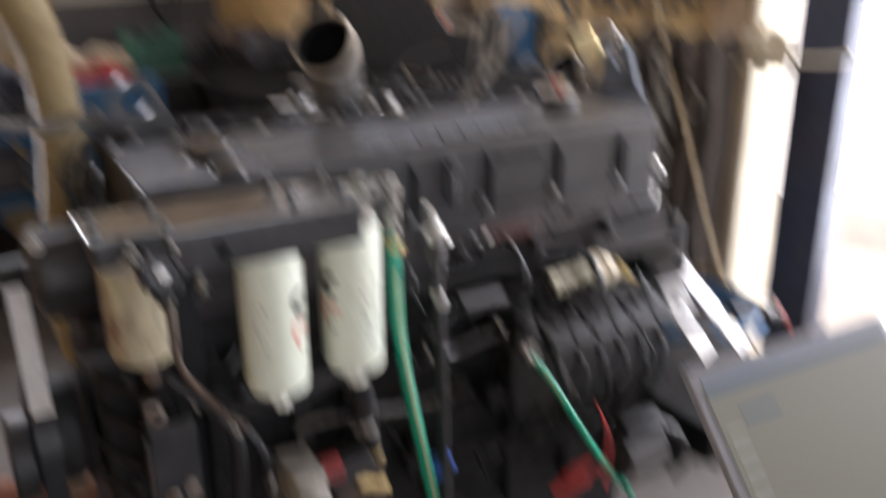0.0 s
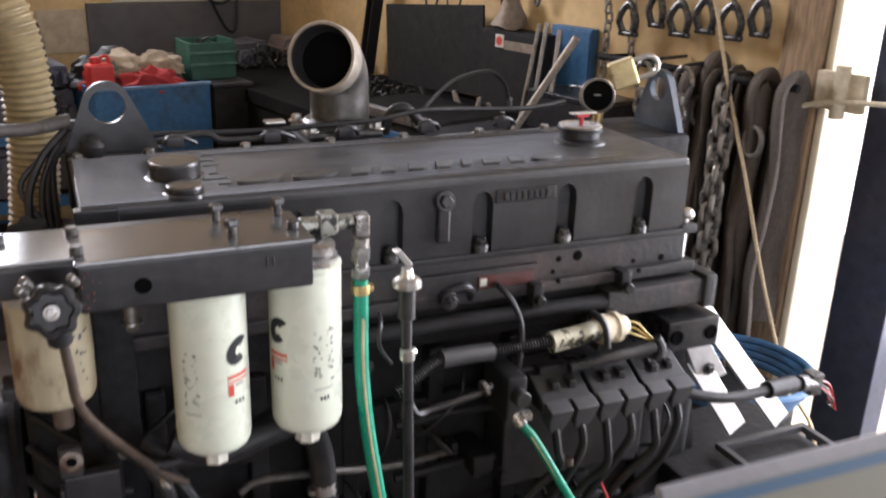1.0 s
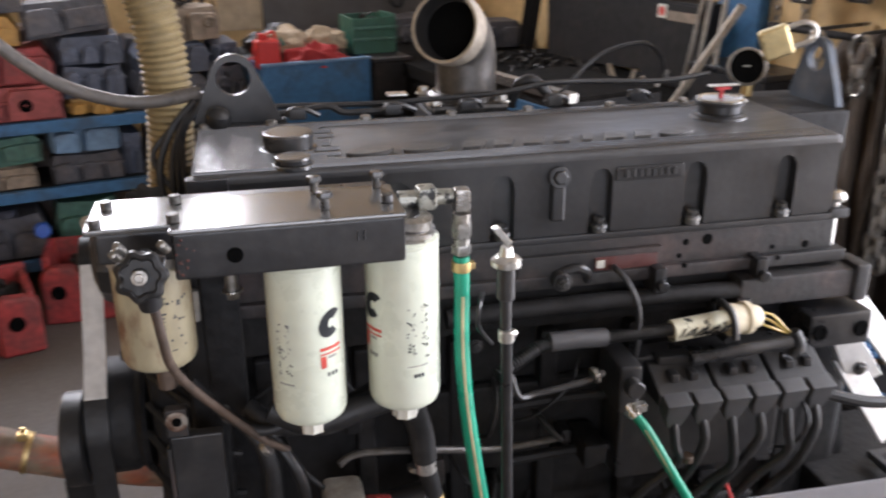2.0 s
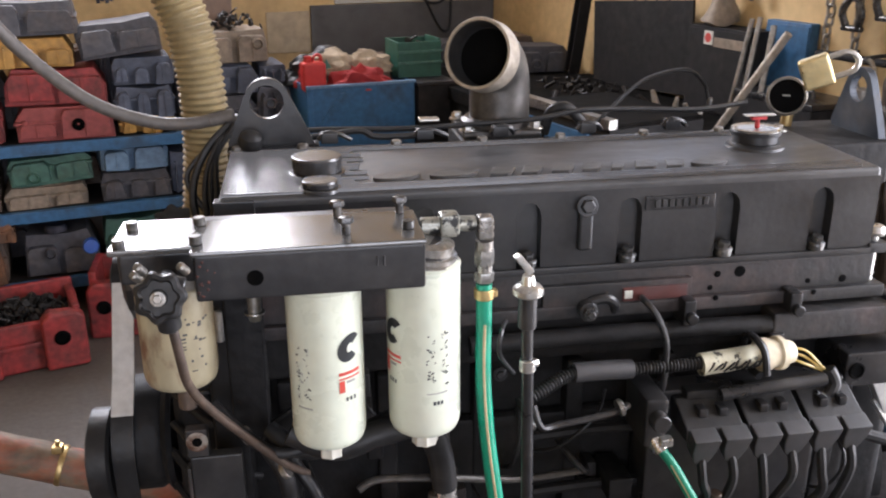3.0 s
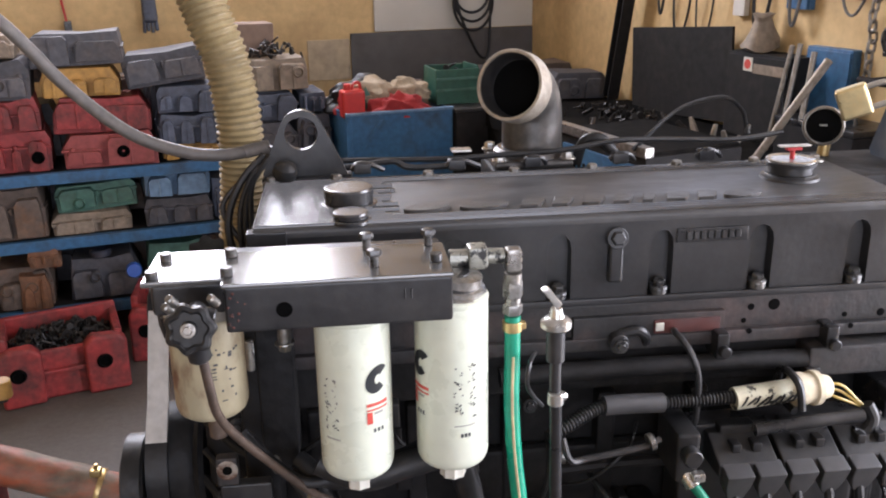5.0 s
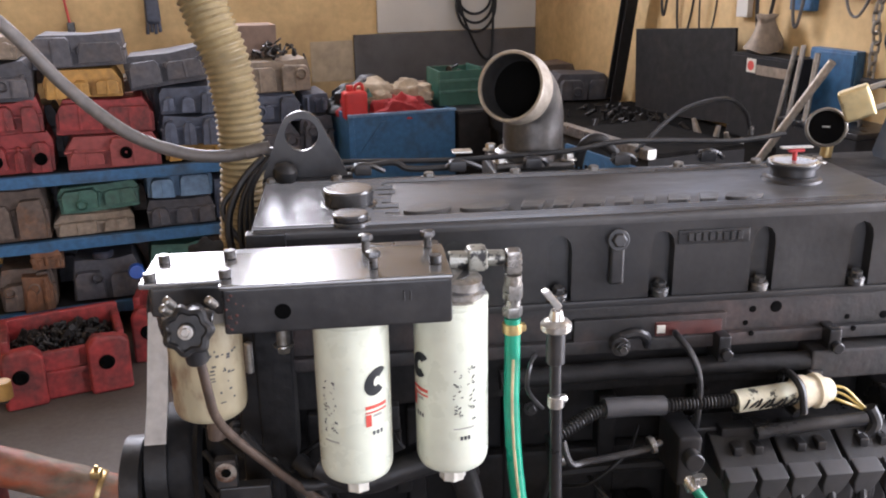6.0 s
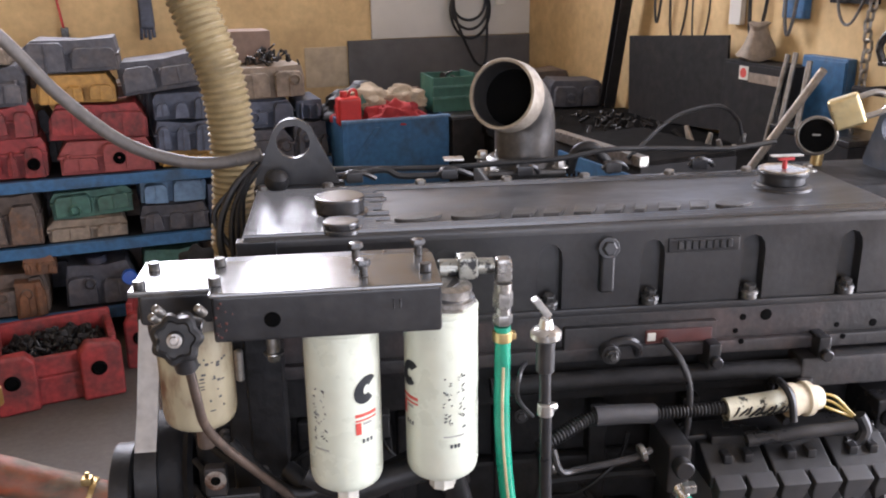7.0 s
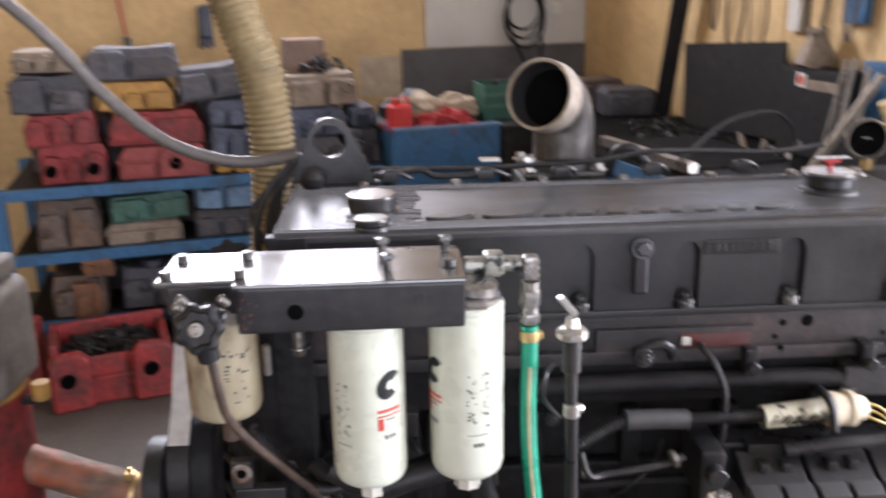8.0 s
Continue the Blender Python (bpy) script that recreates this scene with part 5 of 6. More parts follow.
# slots are raised dark boxes with their shade in the colour
for k in range(14):
    part("slot", boxbm(0.045 + 0.027 * k, 0.058 + 0.027 * k, -0.0105, -0.006, 0.90, 0.985, 0.001, 1), NEARBLACK, tc, smooth=0)
part("rim", boxbm(-0.01, 0.47, -0.012, 0.02, 1.06, 1.09, 0.003), ZINC, tc, "worn bare rim")
part("mat", boxbm(0.004, 0.456, 0.022, 0.336, 1.06, 1.072, 0.002), NEARBLACK, tc, "black rubber mat")
for x in (0.02, 0.4):
    for y in (0.02, 0.28):
        part("foot", boxbm(x, x + 0.04, y, y + 0.04, 0, 0.05, 0.002), DARKSTEEL, tc)


def rod(name, p, q, r, material, label, group="leaning steel rods"):
    ob = part(name, cylbm((0, 0, 0), Vector(q) - Vector(p), r, 12), material, None, label)
    ob.matrix_world = ROOM @ Matrix.Translation(p)
    return tagged(ob, label, "rod", group)


for i, (b0, z1, r) in enumerate(((-2.41, 1.29, 0.009), (-2.46, 1.30, 0.009), (-2.54, 1.28, 0.010))):
    rod("steel_rod", (-0.20 - 0.01 * i, b0 + 0.02 - 0.02 * i, 0.921), (-0.145 - 0.01 * i, b0, z1), r, CHAIN, "bare steel rod leaning against a cabinet")
rod("steel_rod", (-0.46, -2.62, 0.921), (-0.36, -2.82, 1.29), 0.013, PIPE_RIM, "thick bare steel rod leaning against a cabinet")


def pliers(m, label):
    t = thing("pliers", m, label, "pliers")
    part("handle", tubebm([(0, 0, 0.0), (0.012, 0, 0.04), (0.006, 0, 0.09)], 0.007, 8), REDPLASTIC, t, "red plastic handle")
    part("handle", tubebm([(0.035, 0, 0.0), (0.02, 0, 0.04), (0.014, 0, 0.09)], 0.007, 8), REDPLASTIC, t, "red plastic handle")
    part("jaw", prismbm([(-0.004, 0.085), (0.026, 0.085), (0.018, 0.16), (0.006, 0.16)], 0.012, pose(0, -0.006, 0), 0.002), CHAIN, t)
    return t


bench = thing("workbench", ROOM @ pose(-0.35, -1.9, 0), "black steel workbench with scattered tools against the wall", "workbench")
part("top", boxbm(-0.45, 0.33, -1.0, 0.75, 0.86, 0.92, 0.004), NEARBLACK, bench)
part("panel", boxbm(-0.44, 0.32, -0.99, 0.74, 0.1, 0.86, 0.004), NEARBLACK, bench)
for x in (-0.42, 0.26):
    for y in (-0.97, 0.68):
        part("leg", boxbm(x, x + 0.05, y, y + 0.05, 0, 0.1, 0.002), DARKSTEEL, bench)
for k, (x, y, r) in enumerate(((-0.62, -2.60, 12), (-0.6, -2.72, -28), (-0.5, -2.45, 55), (-0.66, -2.8, 30))):
    pliers(ROOM @ pose(x, y, 0.925, 8, r * 0.5, r * 2), "steel pliers with red handles on the workbench")
bench2 = thing("corner_bench", ROOM @ pose(-0.42, -0.6, 0), "black corner bench piled with small scrap", "workbench")
part("top", boxbm(-0.36, 0.38, -0.5, 0.5, 0.86, 0.91, 0.004), NEARBLACK, bench2)
part("panel", boxbm(-0.35, 0.37, -0.49, 0.49, 0.0, 0.86, 0.004), NEARBLACK, bench2)


def scrap_heap(name, m, sx, sy, h, count, seed, label, even=False):
    rng = random.Random(seed)
    bms = []
    for k in range(count):
        x, y = rng.gauss(0, 0.38) * sx, rng.gauss(0, 0.38) * sy
        if even:
            x, y = rng.uniform(-sx, sx), rng.uniform(-sy, sy)
        x, y = max(-sx, min(sx, x)), max(-sy, min(sy, y))
        z = h * (max(0, 1 - (x / sx) ** 2) * max(0, 1 - (y / sy) ** 2)) ** (0.25 if even else 1) * rng.random() ** (0.6 if even else 1)
        mm = Matrix.Translation((x, y, z + 0.012)) @ Euler((rng.uniform(0, 6), rng.uniform(0, 6), rng.uniform(0, 6))).to_matrix().to_4x4()
        s = rng.uniform(0.006, 0.017)
        if k % 3 == 0:
            bms.append(moved(boxbm(-s * 1.6, s * 1.6, -s * 0.6, s * 0.6, -s * 0.3, s * 0.3, 0.002, 1), mm))
        elif k % 3 == 1:
            bms.append(moved(lathebm([(s, -s * 0.4), (s, s * 0.4), (s * 0.6, s * 0.45)], seg=10), mm))
        else:
            bms.append(moved(lathebm([(s * 0.35, -s * 1.6), (s * 0.4, s * 1.2), (s * 0.8, s * 1.3), (s * 0.8, s * 1.8)], seg=8), mm))
    ob = part(name, join(*bms), SCRAP, None, label)
    ob.matrix_world = m
    return tagged(ob, label, "scrap metal", kind="stuff")


scrap_heap("scrap_pile", ROOM @ pose(-0.35, -0.55, 0.91), 0.26, 0.35, 0.09, 160, 3, "heap of oily bolts and small scrap on the bench")
scrap_heap("scrap_pile", ROOM @ pose(-0.35, -1.6, 0.92), 0.22, 0.3, 0.04, 60, 4, "scattered oily bolts and tools on the bench")

# sheets, cabinets and the leaning beam at the side wall
sh = part("steel_sheet", prismbm([(-0.40, 0), (0.33, 0), (0.33, 0.375), (-0.40, 0.375)], 0.012, None, 0.002), DARKSTEEL, None, "dark steel sheet leaning on the side wall above the bench")
sh.matrix_world = ROOM @ pose(-0.07, -1.62, 0.922, 0, 4, 90)
tagged(sh, "dark steel sheet leaning on the side wall above the bench", "steel sheet")
cab = thing("steel_cabinet", ROOM @ pose(-0.075, -2.24, 0.922), "dark steel cabinet with a small warning sign", "cabinet")
part("body", boxbm(-0.06, 0.06, -0.16, 0.19, 0, 0.32, 0.004), DARKSTEEL, cab)
part("door", boxbm(-0.066, -0.059, -0.15, 0.18, 0.01, 0.31, 0.002), DARKSTEEL, cab)
sg = part("sign_plate", boxbm(-0.0695, -0.066, 0.035, 0.085, 0.255, 0.305, 0.001), NUT, cab, "white warning sign with a red mark")
part("sign_mark", lathebm([(0.018, 0), (0.018, 0.001), (0.012, 0.0012)], (-0.0698, 0.06, 0.28), (-1, 0, 0), 20), PRINT_RED, sg, "red round mark")
part("label_plate", boxbm(-0.0695, -0.066, -0.14, 0.03, 0.25, 0.285, 0.001), TAN, cab)
tb = thing("tool_box", ROOM @ pose(-0.13, -2.66, 0.922), "dark steel tool box on the workbench", "tool box")
part("body", boxbm(-0.1, 0.1, -0.16, 0.2, 0, 0.12, 0.006), DARKSTEEL, tb)
part("lid", boxbm(-0.104, 0.104, -0.164, 0.204, 0.12, 0.14, 0.004), BLACK, tb)
part("carry_handle", tubebm([(0, -0.06, 0.135), (0, -0.05, 0.16), (0, 0.07, 0.16), (0, 0.08, 0.135)], 0.007, 8), BOLT, tb)
bc = thing("blue_cabinet", ROOM @ pose(-0.025, -2.47, 0.922), "blue painted steel wall box", "cabinet")
part("body", boxbm(-0.02, 0.02, -0.115, 0.10, 0, 0.36, 0.004), BLUE, bc)
part("door", boxbm(-0.025, -0.0195, -0.11, 0.095, 0.01, 0.35, 0.002), BLUE, bc)
bm_ = part("steel_beam", join(boxbm(-0.03, 0.03, -0.028, -0.020, 0, 1.55, 0.001), boxbm(-0.03, 0.03, 0.020, 0.028, 0, 1.55, 0.001), boxbm(-0.004, 0.004, -0.02, 0.02, 0, 1.55, 0)), DARKSTEEL, None, "dark steel beam leaning in the corner")
bm_.matrix_world = ROOM @ pose(-0.09, -1.10, 0.925, 13, 0, 0)
tagged(bm_, "dark steel beam leaning in the corner", "beam")
jug = thing("dusty_sack", ROOM @ pose(-0.08, -2.16, 1.243), "dusty tan cloth bundle on top of the cabinet", "sack")
part("cloth", roughen(lathebm([(0.05, 0), (0.075, 0.012), (0.065, 0.04), (0.045, 0.075), (0.032, 0.11), (0.038, 0.13), (0.02, 0.135)], seg=24), 0.018, 14), TAN, jug)


def hanging(name, a, b, z, pts, r, material, label, category):
    t = thing(name, ROOM @ pose(a, b, z), label, category)
    part("line", tubebm(pts, r, 8), material, t)
    part("hook", tubebm([(0.0, 0, -0.005), (0.02, 0, 0.0), (0.1, 0, 0.0)] if a > -0.15 else [(0, 0, 0), (0, 0.02, 0.0), (0, 0.1, 0)], 0.004, 6), BOLT, t)
    return t


rng = random.Random(21)
for b, ln, r, m_, lab in ((-1.45, 0.5, 0.006, RUBBER, "black cable hanging on the side wall"), (-1.62, 0.6, 0.005, RUBBER, "black cable hanging on the side wall"), (-1.78, 0.62, 0.004, RUBBER, "thin black cable hanging on the side wall"), (-2.13, 0.55, 0.007, RUBBER, "black cable looped on the side wall"), (-2.3, 0.5, 0.006, GREYCABLE, "grey cable hanging on the side wall"), (-2.60, 0.45, 0.005, GREYCABLE, "grey cable hanging on the side wall")):
    w2 = rng.uniform(0.01, 0.05)
    hanging("hanging_cable", -0.05, b, 1.85, [(0, 0, 0), (-0.01, w2, -ln * 0.3), (0, -w2, -ln * 0.65), (0.0, w2 * 0.5, -ln), (0, w2 * 2, -ln * 0.9), (0.0, w2 * 2.5, -ln * 0.4)], r, m_, lab, "cable")
for b, z0, z1, w2, m_, lab in ((-1.95, 1.36, 1.6, 0.07, WALLWHITE, "white paper tag hanging on the wall"), (-2.28, 1.4, 1.62, 0.12, BLUE, "blue metal plate on the wall"), (-2.55, 1.46, 1.8, 0.2, DARKSTEEL, "dark steel panel hung on the wall")):
    p_ = part("wall_plate", boxbm(-0.03, -0.004, b - w2 / 2, b + w2 / 2, z0, z1, 0.003), m_, None, lab)
    p_.matrix_world = ROOM
    tagged(p_, lab, "wall plate")
cb = thing("coiled_cable", ROOM @ pose(-0.40, -0.04, 1.45), "coiled black cable hung on the white wall panel", "cable")
for k in range(3):
    part("coil", tubebm([(0.10 * math.cos(w) * (1 + 0.1 * k), -0.01 * k, -0.06 - 0.02 * k + (0.10 + 0.03 * k) * math.sin(w)) for w in [2 * math.pi * j / 14 + k for j in range(15)]], 0.008, 8, 3), RUBBER, cb)
part("tail", tubebm([(-0.1, -0.01, 0.1), (-0.09, -0.01, -0.12), (-0.02, -0.015, -0.3), (0.05, -0.01, -0.41), (0.1, -0.01, -0.38), (0.11, -0.01, -0.1), (0.12, -0.01, 0.15)], 0.008, 8), RUBBER, cb)
part("peg", cylbm((0, 0.04, 0.05), (0, -0.04, 0.06), 0.008), BOLT, cb)
sock = part("wall_socket", boxbm(-0.23, -0.17, -0.035, -0.013, 1.37, 1.43, 0.004), NUT, None, "small wall socket")
sock.matrix_world = ROOM
tagged(sock, "small cream wall socket on the white panel", "socket")
rc = thing("hanging_tether", ROOM @ pose(-2.6, -0.03, 1.75), "red cord with a black clip hung on the back wall", "tether")
part("cord", tubebm([(0, 0, 0), (0.01, 0, -0.2), (0.03, 0, -0.4), (0.035, 0, -0.44)], 0.006, 8), REDPLASTIC, rc)
part("clip", boxbm(0.02, 0.055, -0.015, 0.025, -0.48, -0.43, 0.004), BOLT, rc)
gl = thing("work_gloves", ROOM @ pose(-2.17, -0.05, 1.44), "dark work gloves hung on the back wall", "gloves")
part("palm", roughen(boxbm(-0.035, 0.035, -0.025, 0.045, -0.14, 0.03, 0.02, 3), 0.008, 20), BLUEGREY, gl)
for k in range(4):
    part("finger", tubebm([(-0.027 + 0.018 * k, 0, -0.12), (-0.03 + 0.02 * k, -0.005, -0.16), (-0.032 + 0.021 * k, 0.0, -0.19 + 0.01 * (k % 2))], 0.009, 8), BLUEGREY, gl)

# ---- slings, chain and rope beside the doorway ----
rng = random.Random(77)
WEB2 = mat("grey_brown_webbing", (0.095, 0.078, 0.064), 0.8, 0, 0.35, 90, 0.6, (0.03, 0.025, 0.02), 0.6, 6, stretch=(3, 3, 0.6))
for i in range(11):
    b, wd, top = -3.03 - 0.042 * i + rng.uniform(-0.012, 0.012), rng.uniform(0.022, 0.048), rng.uniform(-0.04, 0.03)
    z0, sw = rng.uniform(0.18, 0.5), rng.uniform(-0.03, 0.03)
    s = thing("lifting_sling", ROOM @ pose(-0.12 + rng.uniform(-0.03, 0.02), b, 1.18 + top), "dark brown webbing sling hanging beside the doorway", "sling", "slings beside the doorway")
    part("strap", roughen(tubebm([(rng.uniform(-0.02, 0.02), sw, z0 - 1.19), (rng.uniform(-0.02, 0.02), sw * 0.3, -0.7), (rng.uniform(-0.02, 0.02), 0.008, -0.35), (-0.005, 0.0, -0.1), (-0.01, 0, 0.0), (0.03, 0, 0.03), (0.06, 0, -0.1), (0.06, -sw * 0.5, -0.6), (0.055, -sw, z0 - 1.1)], wd, 12, 6, flat=rng.uniform(0.25, 0.6)), 0.012, 6, i), WEB2 if i % 3 == 1 else LEATHER, s)
    if i % 3 == 0:
        part("end_ring", tubebm([(-0.03, 0.03 * math.cos(w), -0.12 + 0.045 * math.sin(w)) for w in [2 * math.pi * k / 12 for k in range(13)]], 0.009, 8, 2), CHAIN, s, "worn steel ring")
rail = thing("hanging_rail", ROOM @ pose(-0.12, -3.2, 1.205), "steel rail on the wall carrying slings and chains", "rail")
part("bar", cylbm((0.0, -0.29, 0), (0, 0.5, 0), 0.012), DARKSTEEL, rail)
for y in (-0.25, 0.1, 0.45):
    part("bracket", boxbm(-0.01, 0.12, y - 0.01, y + 0.01, -0.01, 0.01, 0.002), DARKSTEEL, rail)
post = part("wooden_post", roughen(boxbm(-0.045, -0.001, -3.498, -3.365, 0, 2.2, 0.006), 0.004, 9), WOOD, None, "weathered wooden post")
post.matrix_world = ROOM
tagged(post, "weathered wooden post against the side wall", "post")


def chain(m, links, label, r=0.0075, ln=0.052, wd=0.017, group=""):
    c = thing("steel_chain", m, label, "chain", group)
    h = ln / 2 - wd
    ring = [(wd * math.sin(w), 0, (h if math.cos(w) >= 0 else -h) + wd * math.cos(w)) for w in [2 * math.pi * k / 12 for k in range(13)]]
    first = part("link", tubebm(ring, r, 8, 1), CHAIN, c)
    for k in range(1, links):
        ob = new("link", first.data)
        ob.parent = c
        ob.matrix_basis = pose(0.004 * math.sin(k), 0.004 * math.cos(k * 1.7), -k * (ln - 2 * r + 0.002), 0, 0, 90 * (k % 2) + 8 * math.sin(k * 2.1))
    first.matrix_basis = pose(0, 0, 0)
    return c


def rail_chain(b, z, links, label):
    c = chain(ROOM @ pose(-0.20, b, z), links, label, 0.0085, 0.062, 0.021)
    part("hook", tubebm([(0, 0, 0.012), (0.0, 0, 1.222 - z), (0.05, 0, 1.232 - z), (0.095, 0, 1.226 - z), (0.10, 0, 1.20 - z)], 0.005, 8), BOLT, c, "dark wire hook over the rail")


rail_chain(-3.290, 1.165, 13, "galvanised steel chain hanging on the wall rail")
rail_chain(-3.318, 1.110, 12, "galvanised steel chain hanging on the wall rail")
chain(ROOM @ pose(-0.06, -2.67, 1.75), 20, "dark steel chain hanging on the side wall", 0.005, 0.040, 0.013)
chain(ROOM @ pose(-0.06, -2.79, 1.75), 17, "dark steel chain hanging on the side wall", 0.005, 0.040, 0.013)
rp = thing("rope", pose(0, 0, 0), "tan rope hanging slantwise beside the doorway", "rope")
part("strand", tubebm([(1.921, 1.055, 1.788), (1.821, 1.005, 1.538), (1.832, 0.958, 1.411), (1.851, 0.874, 1.171), (1.873, 0.779, 0.931), (1.892, 0.696, 0.701), (1.917, 0.589, 0.445), (1.934, 0.514, 0.326), (1.953, 0.434, 0.23), (1.953, 0.384, 0.015)], 0.0058, 8), ROPE, rp)
part("wall_hook", tubebm([(1.921, 1.055, 1.788), (2.041, 1.075, 1.788)], 0.006, 6), BOLT, rp, "dark wall hook")
for b, z, s in ((-2.78, 1.30, 0.05), (-2.90, 1.34, 0.04), (-3.0, 1.32, 0.05), (-3.1, 1.34, 0.045), (-3.2, 1.33, 0.05), (-3.3, 1.35, 0.04)):
    sk = thing("shackle", ROOM @ pose(-0.07, b, z), "dark steel shackle hung on the wall", "shackle", "shackles on the wall")
    part("bow", tubebm([(0, -s * 0.5, -0.01), (-0.01, -s * 0.75, 0.04), (-0.005, 0, 0.09), (-0.01, s * 0.75, 0.04), (0, s * 0.5, -0.01)], 0.012, 8), BOLT, sk)
    part("pin", cylbm((0, -s * 0.8, -0.012), (0, s * 0.8, -0.012), 0.010), BOLT, sk)
    part("hook", tubebm([(-0.005, 0, 0.07), (0.0, 0, 0.11), (0.07, 0, 0.11)], 0.008, 8), BOLT, sk)
def swivel_hook(b, z, label):
    """A lifting bow, a swivel body and a ring below it, hung from the wall."""
    t = thing("swivel_hook", ROOM @ pose(-0.22, b, z), label, "hook", "swivel hooks on the wall")
    part("bow", tubebm([(0, -0.020, -0.04), (0, -0.036, 0.0), (0, -0.022, 0.036), (0, 0.0, 0.046), (0, 0.022, 0.036), (0, 0.036, 0.0), (0, 0.020, -0.04)], 0.008, 10), ZINC, t)
    part("swivel", lathebm([(0.010, -0.075), (0.018, -0.068), (0.021, -0.055), (0.020, -0.040), (0.012, -0.034)], (0, 0, 0), seg=20), CHAIN, t)
    part("ring", tubebm([(0, 0.023 * math.sin(w), -0.098 + 0.025 * math.cos(w)) for w in [2 * math.pi * k / 14 for k in range(15)]], 0.007, 10, 2), ZINC, t)
    part("wall_peg", tubebm([(0, 0, 0.044), (0.01, 0, 0.053), (0.21, 0, 0.056)], 0.006, 8), BOLT, t)


for b, z in ((-2.994, 1.178), (-3.156, 1.183)):
    swivel_hook(b, z, "dull zinc swivel hook hung on the side wall")

# ---- blue parts rack with castings ----
rack = thing("parts_rack", ROOM @ pose(-2.5, -0.6, 0), "blue steel parts rack with three full shelves", "rack")
for a in (-0.60, 1.02):
    for b in (-0.4, 0.34):
        part("post", boxbm(a - 0.025, a + 0.025, b - 0.002, b + 0.05, 0, 0.765, 0.003), BLUE, rack)
for z in (0.15, 0.46, 0.745):
    part("beam", boxbm(-0.575, 0.995, -0.4, -0.365, z - 0.03, z + 0.018, 0.003), BLUE, rack)
    part("beam", boxbm(-0.575, 0.995, 0.355, 0.385, z - 0.03, z + 0.018, 0.003), BLUE, rack)
    part("shelf", boxbm(-0.575, 0.995, -0.363, 0.353, z - 0.005, z + 0.012, 0.002), DARKSTEEL, rack, "dark steel shelf")


def casting(a0, a1, z0, z1, material, label, b=-0.98, depth=0.28, kind=0, tilt=0.0, seed=1, turn=0.0, bosses=1):
    """A machine housing: a chamfered body, stepped bays, webs, a split flange with lugs, and bores."""
    w, h = a1 - a0, z1 - z0
    rng = random.Random(seed)
    t = thing("machine_housing", ROOM @ pose((a0 + a1) / 2, b + depth / 2, z0, 0, tilt, turn + rng.uniform(-3, 3)), label, "housing", "castings on the rack")
    hw, hd = w / 2, depth / 2
    c0, c1, cl = rng.uniform(0.72, 0.95), rng.uniform(0.72, 0.95), rng.uniform(0.5, 0.8)
    body = prismbm([(-hw, 0), (hw, 0), (hw, h * cl), (hw * c0, h), (hw * 0.2, h * rng.uniform(0.93, 1.0)), (-hw * c1, h), (-hw, h * cl)], depth * 0.84, pose(0, -hd + depth * 0.16, 0), 0.005)
    part("body", roughen(body, 0.010, 14, seed), material, t)
    n = 2 + kind % 2
    cuts = sorted([0.0, 1.0] + [(k + rng.uniform(-0.15, 0.15)) / n for k in range(1, n)])
    for k in range(n):
        x0, x1 = -hw + w * cuts[k] + 0.012, -hw + w * cuts[k + 1] - 0.012
        top, low, out = h * rng.uniform(0.55, 0.92), h * rng.uniform(0.02, 0.2), rng.uniform(0.1, 0.2) * depth
        bay = part("bay", roughen(prismbm([(x0, low), (x1, low), (x1 - 0.004, top * 0.85), (x1 - 0.016, top), (x0 + 0.016, top), (x0 + 0.004, top * 0.85)], out, pose(0, -hd + depth * 0.17 - out, 0), 0.004), 0.006, 20, seed + k), material, t)
        if rng.random() < 0.6:
            part("web", boxbm((x0 + x1) / 2 - 0.005, (x0 + x1) / 2 + 0.005, -hd + depth * 0.155 - out, -hd + depth * 0.2 - out, low, top * 0.95, 0.002, 1), material, bay)
    if kind % 3 != 2:
        z = h * rng.uniform(0.42, 0.58)
        part("flange", roughen(boxbm(-hw * 1.02, hw * 1.02, -hd + depth * 0.1, hd, z, z + 0.012, 0.003), 0.004, 12, seed), material, t)
        for k in range(3):
            x = hw * (-0.8 + 0.8 * k)
            part("lug", cylbm((x, -hd + depth * 0.1, z - 0.006), (x, -hd + depth * 0.1, z + 0.02), 0.010, 10), material, t)
    if kind % 3 == 1:
        part("crown_rib", roughen(boxbm(-hw * 0.7, hw * 0.7, -hd * 0.5, hd * 0.5, h * 0.96, h * 1.0, 0.004), 0.004, 15, seed), material, t)
    for k in range(bosses):
        x = hw * rng.uniform(0.2, 0.75) * (1 if (k + seed) % 2 else -1)
        part("bore", lathebm([(0.024, 0), (0.026, 0.02), (0.02, 0.026), (0.016, 0.012), (0.004, 0.011)], (x, -hd + 0.008, h * rng.uniform(0.35, 0.6)), (0, -1, 0), 16), PITCH if material in (RED, REDPALE) else material, t, "dark bore")
    return t


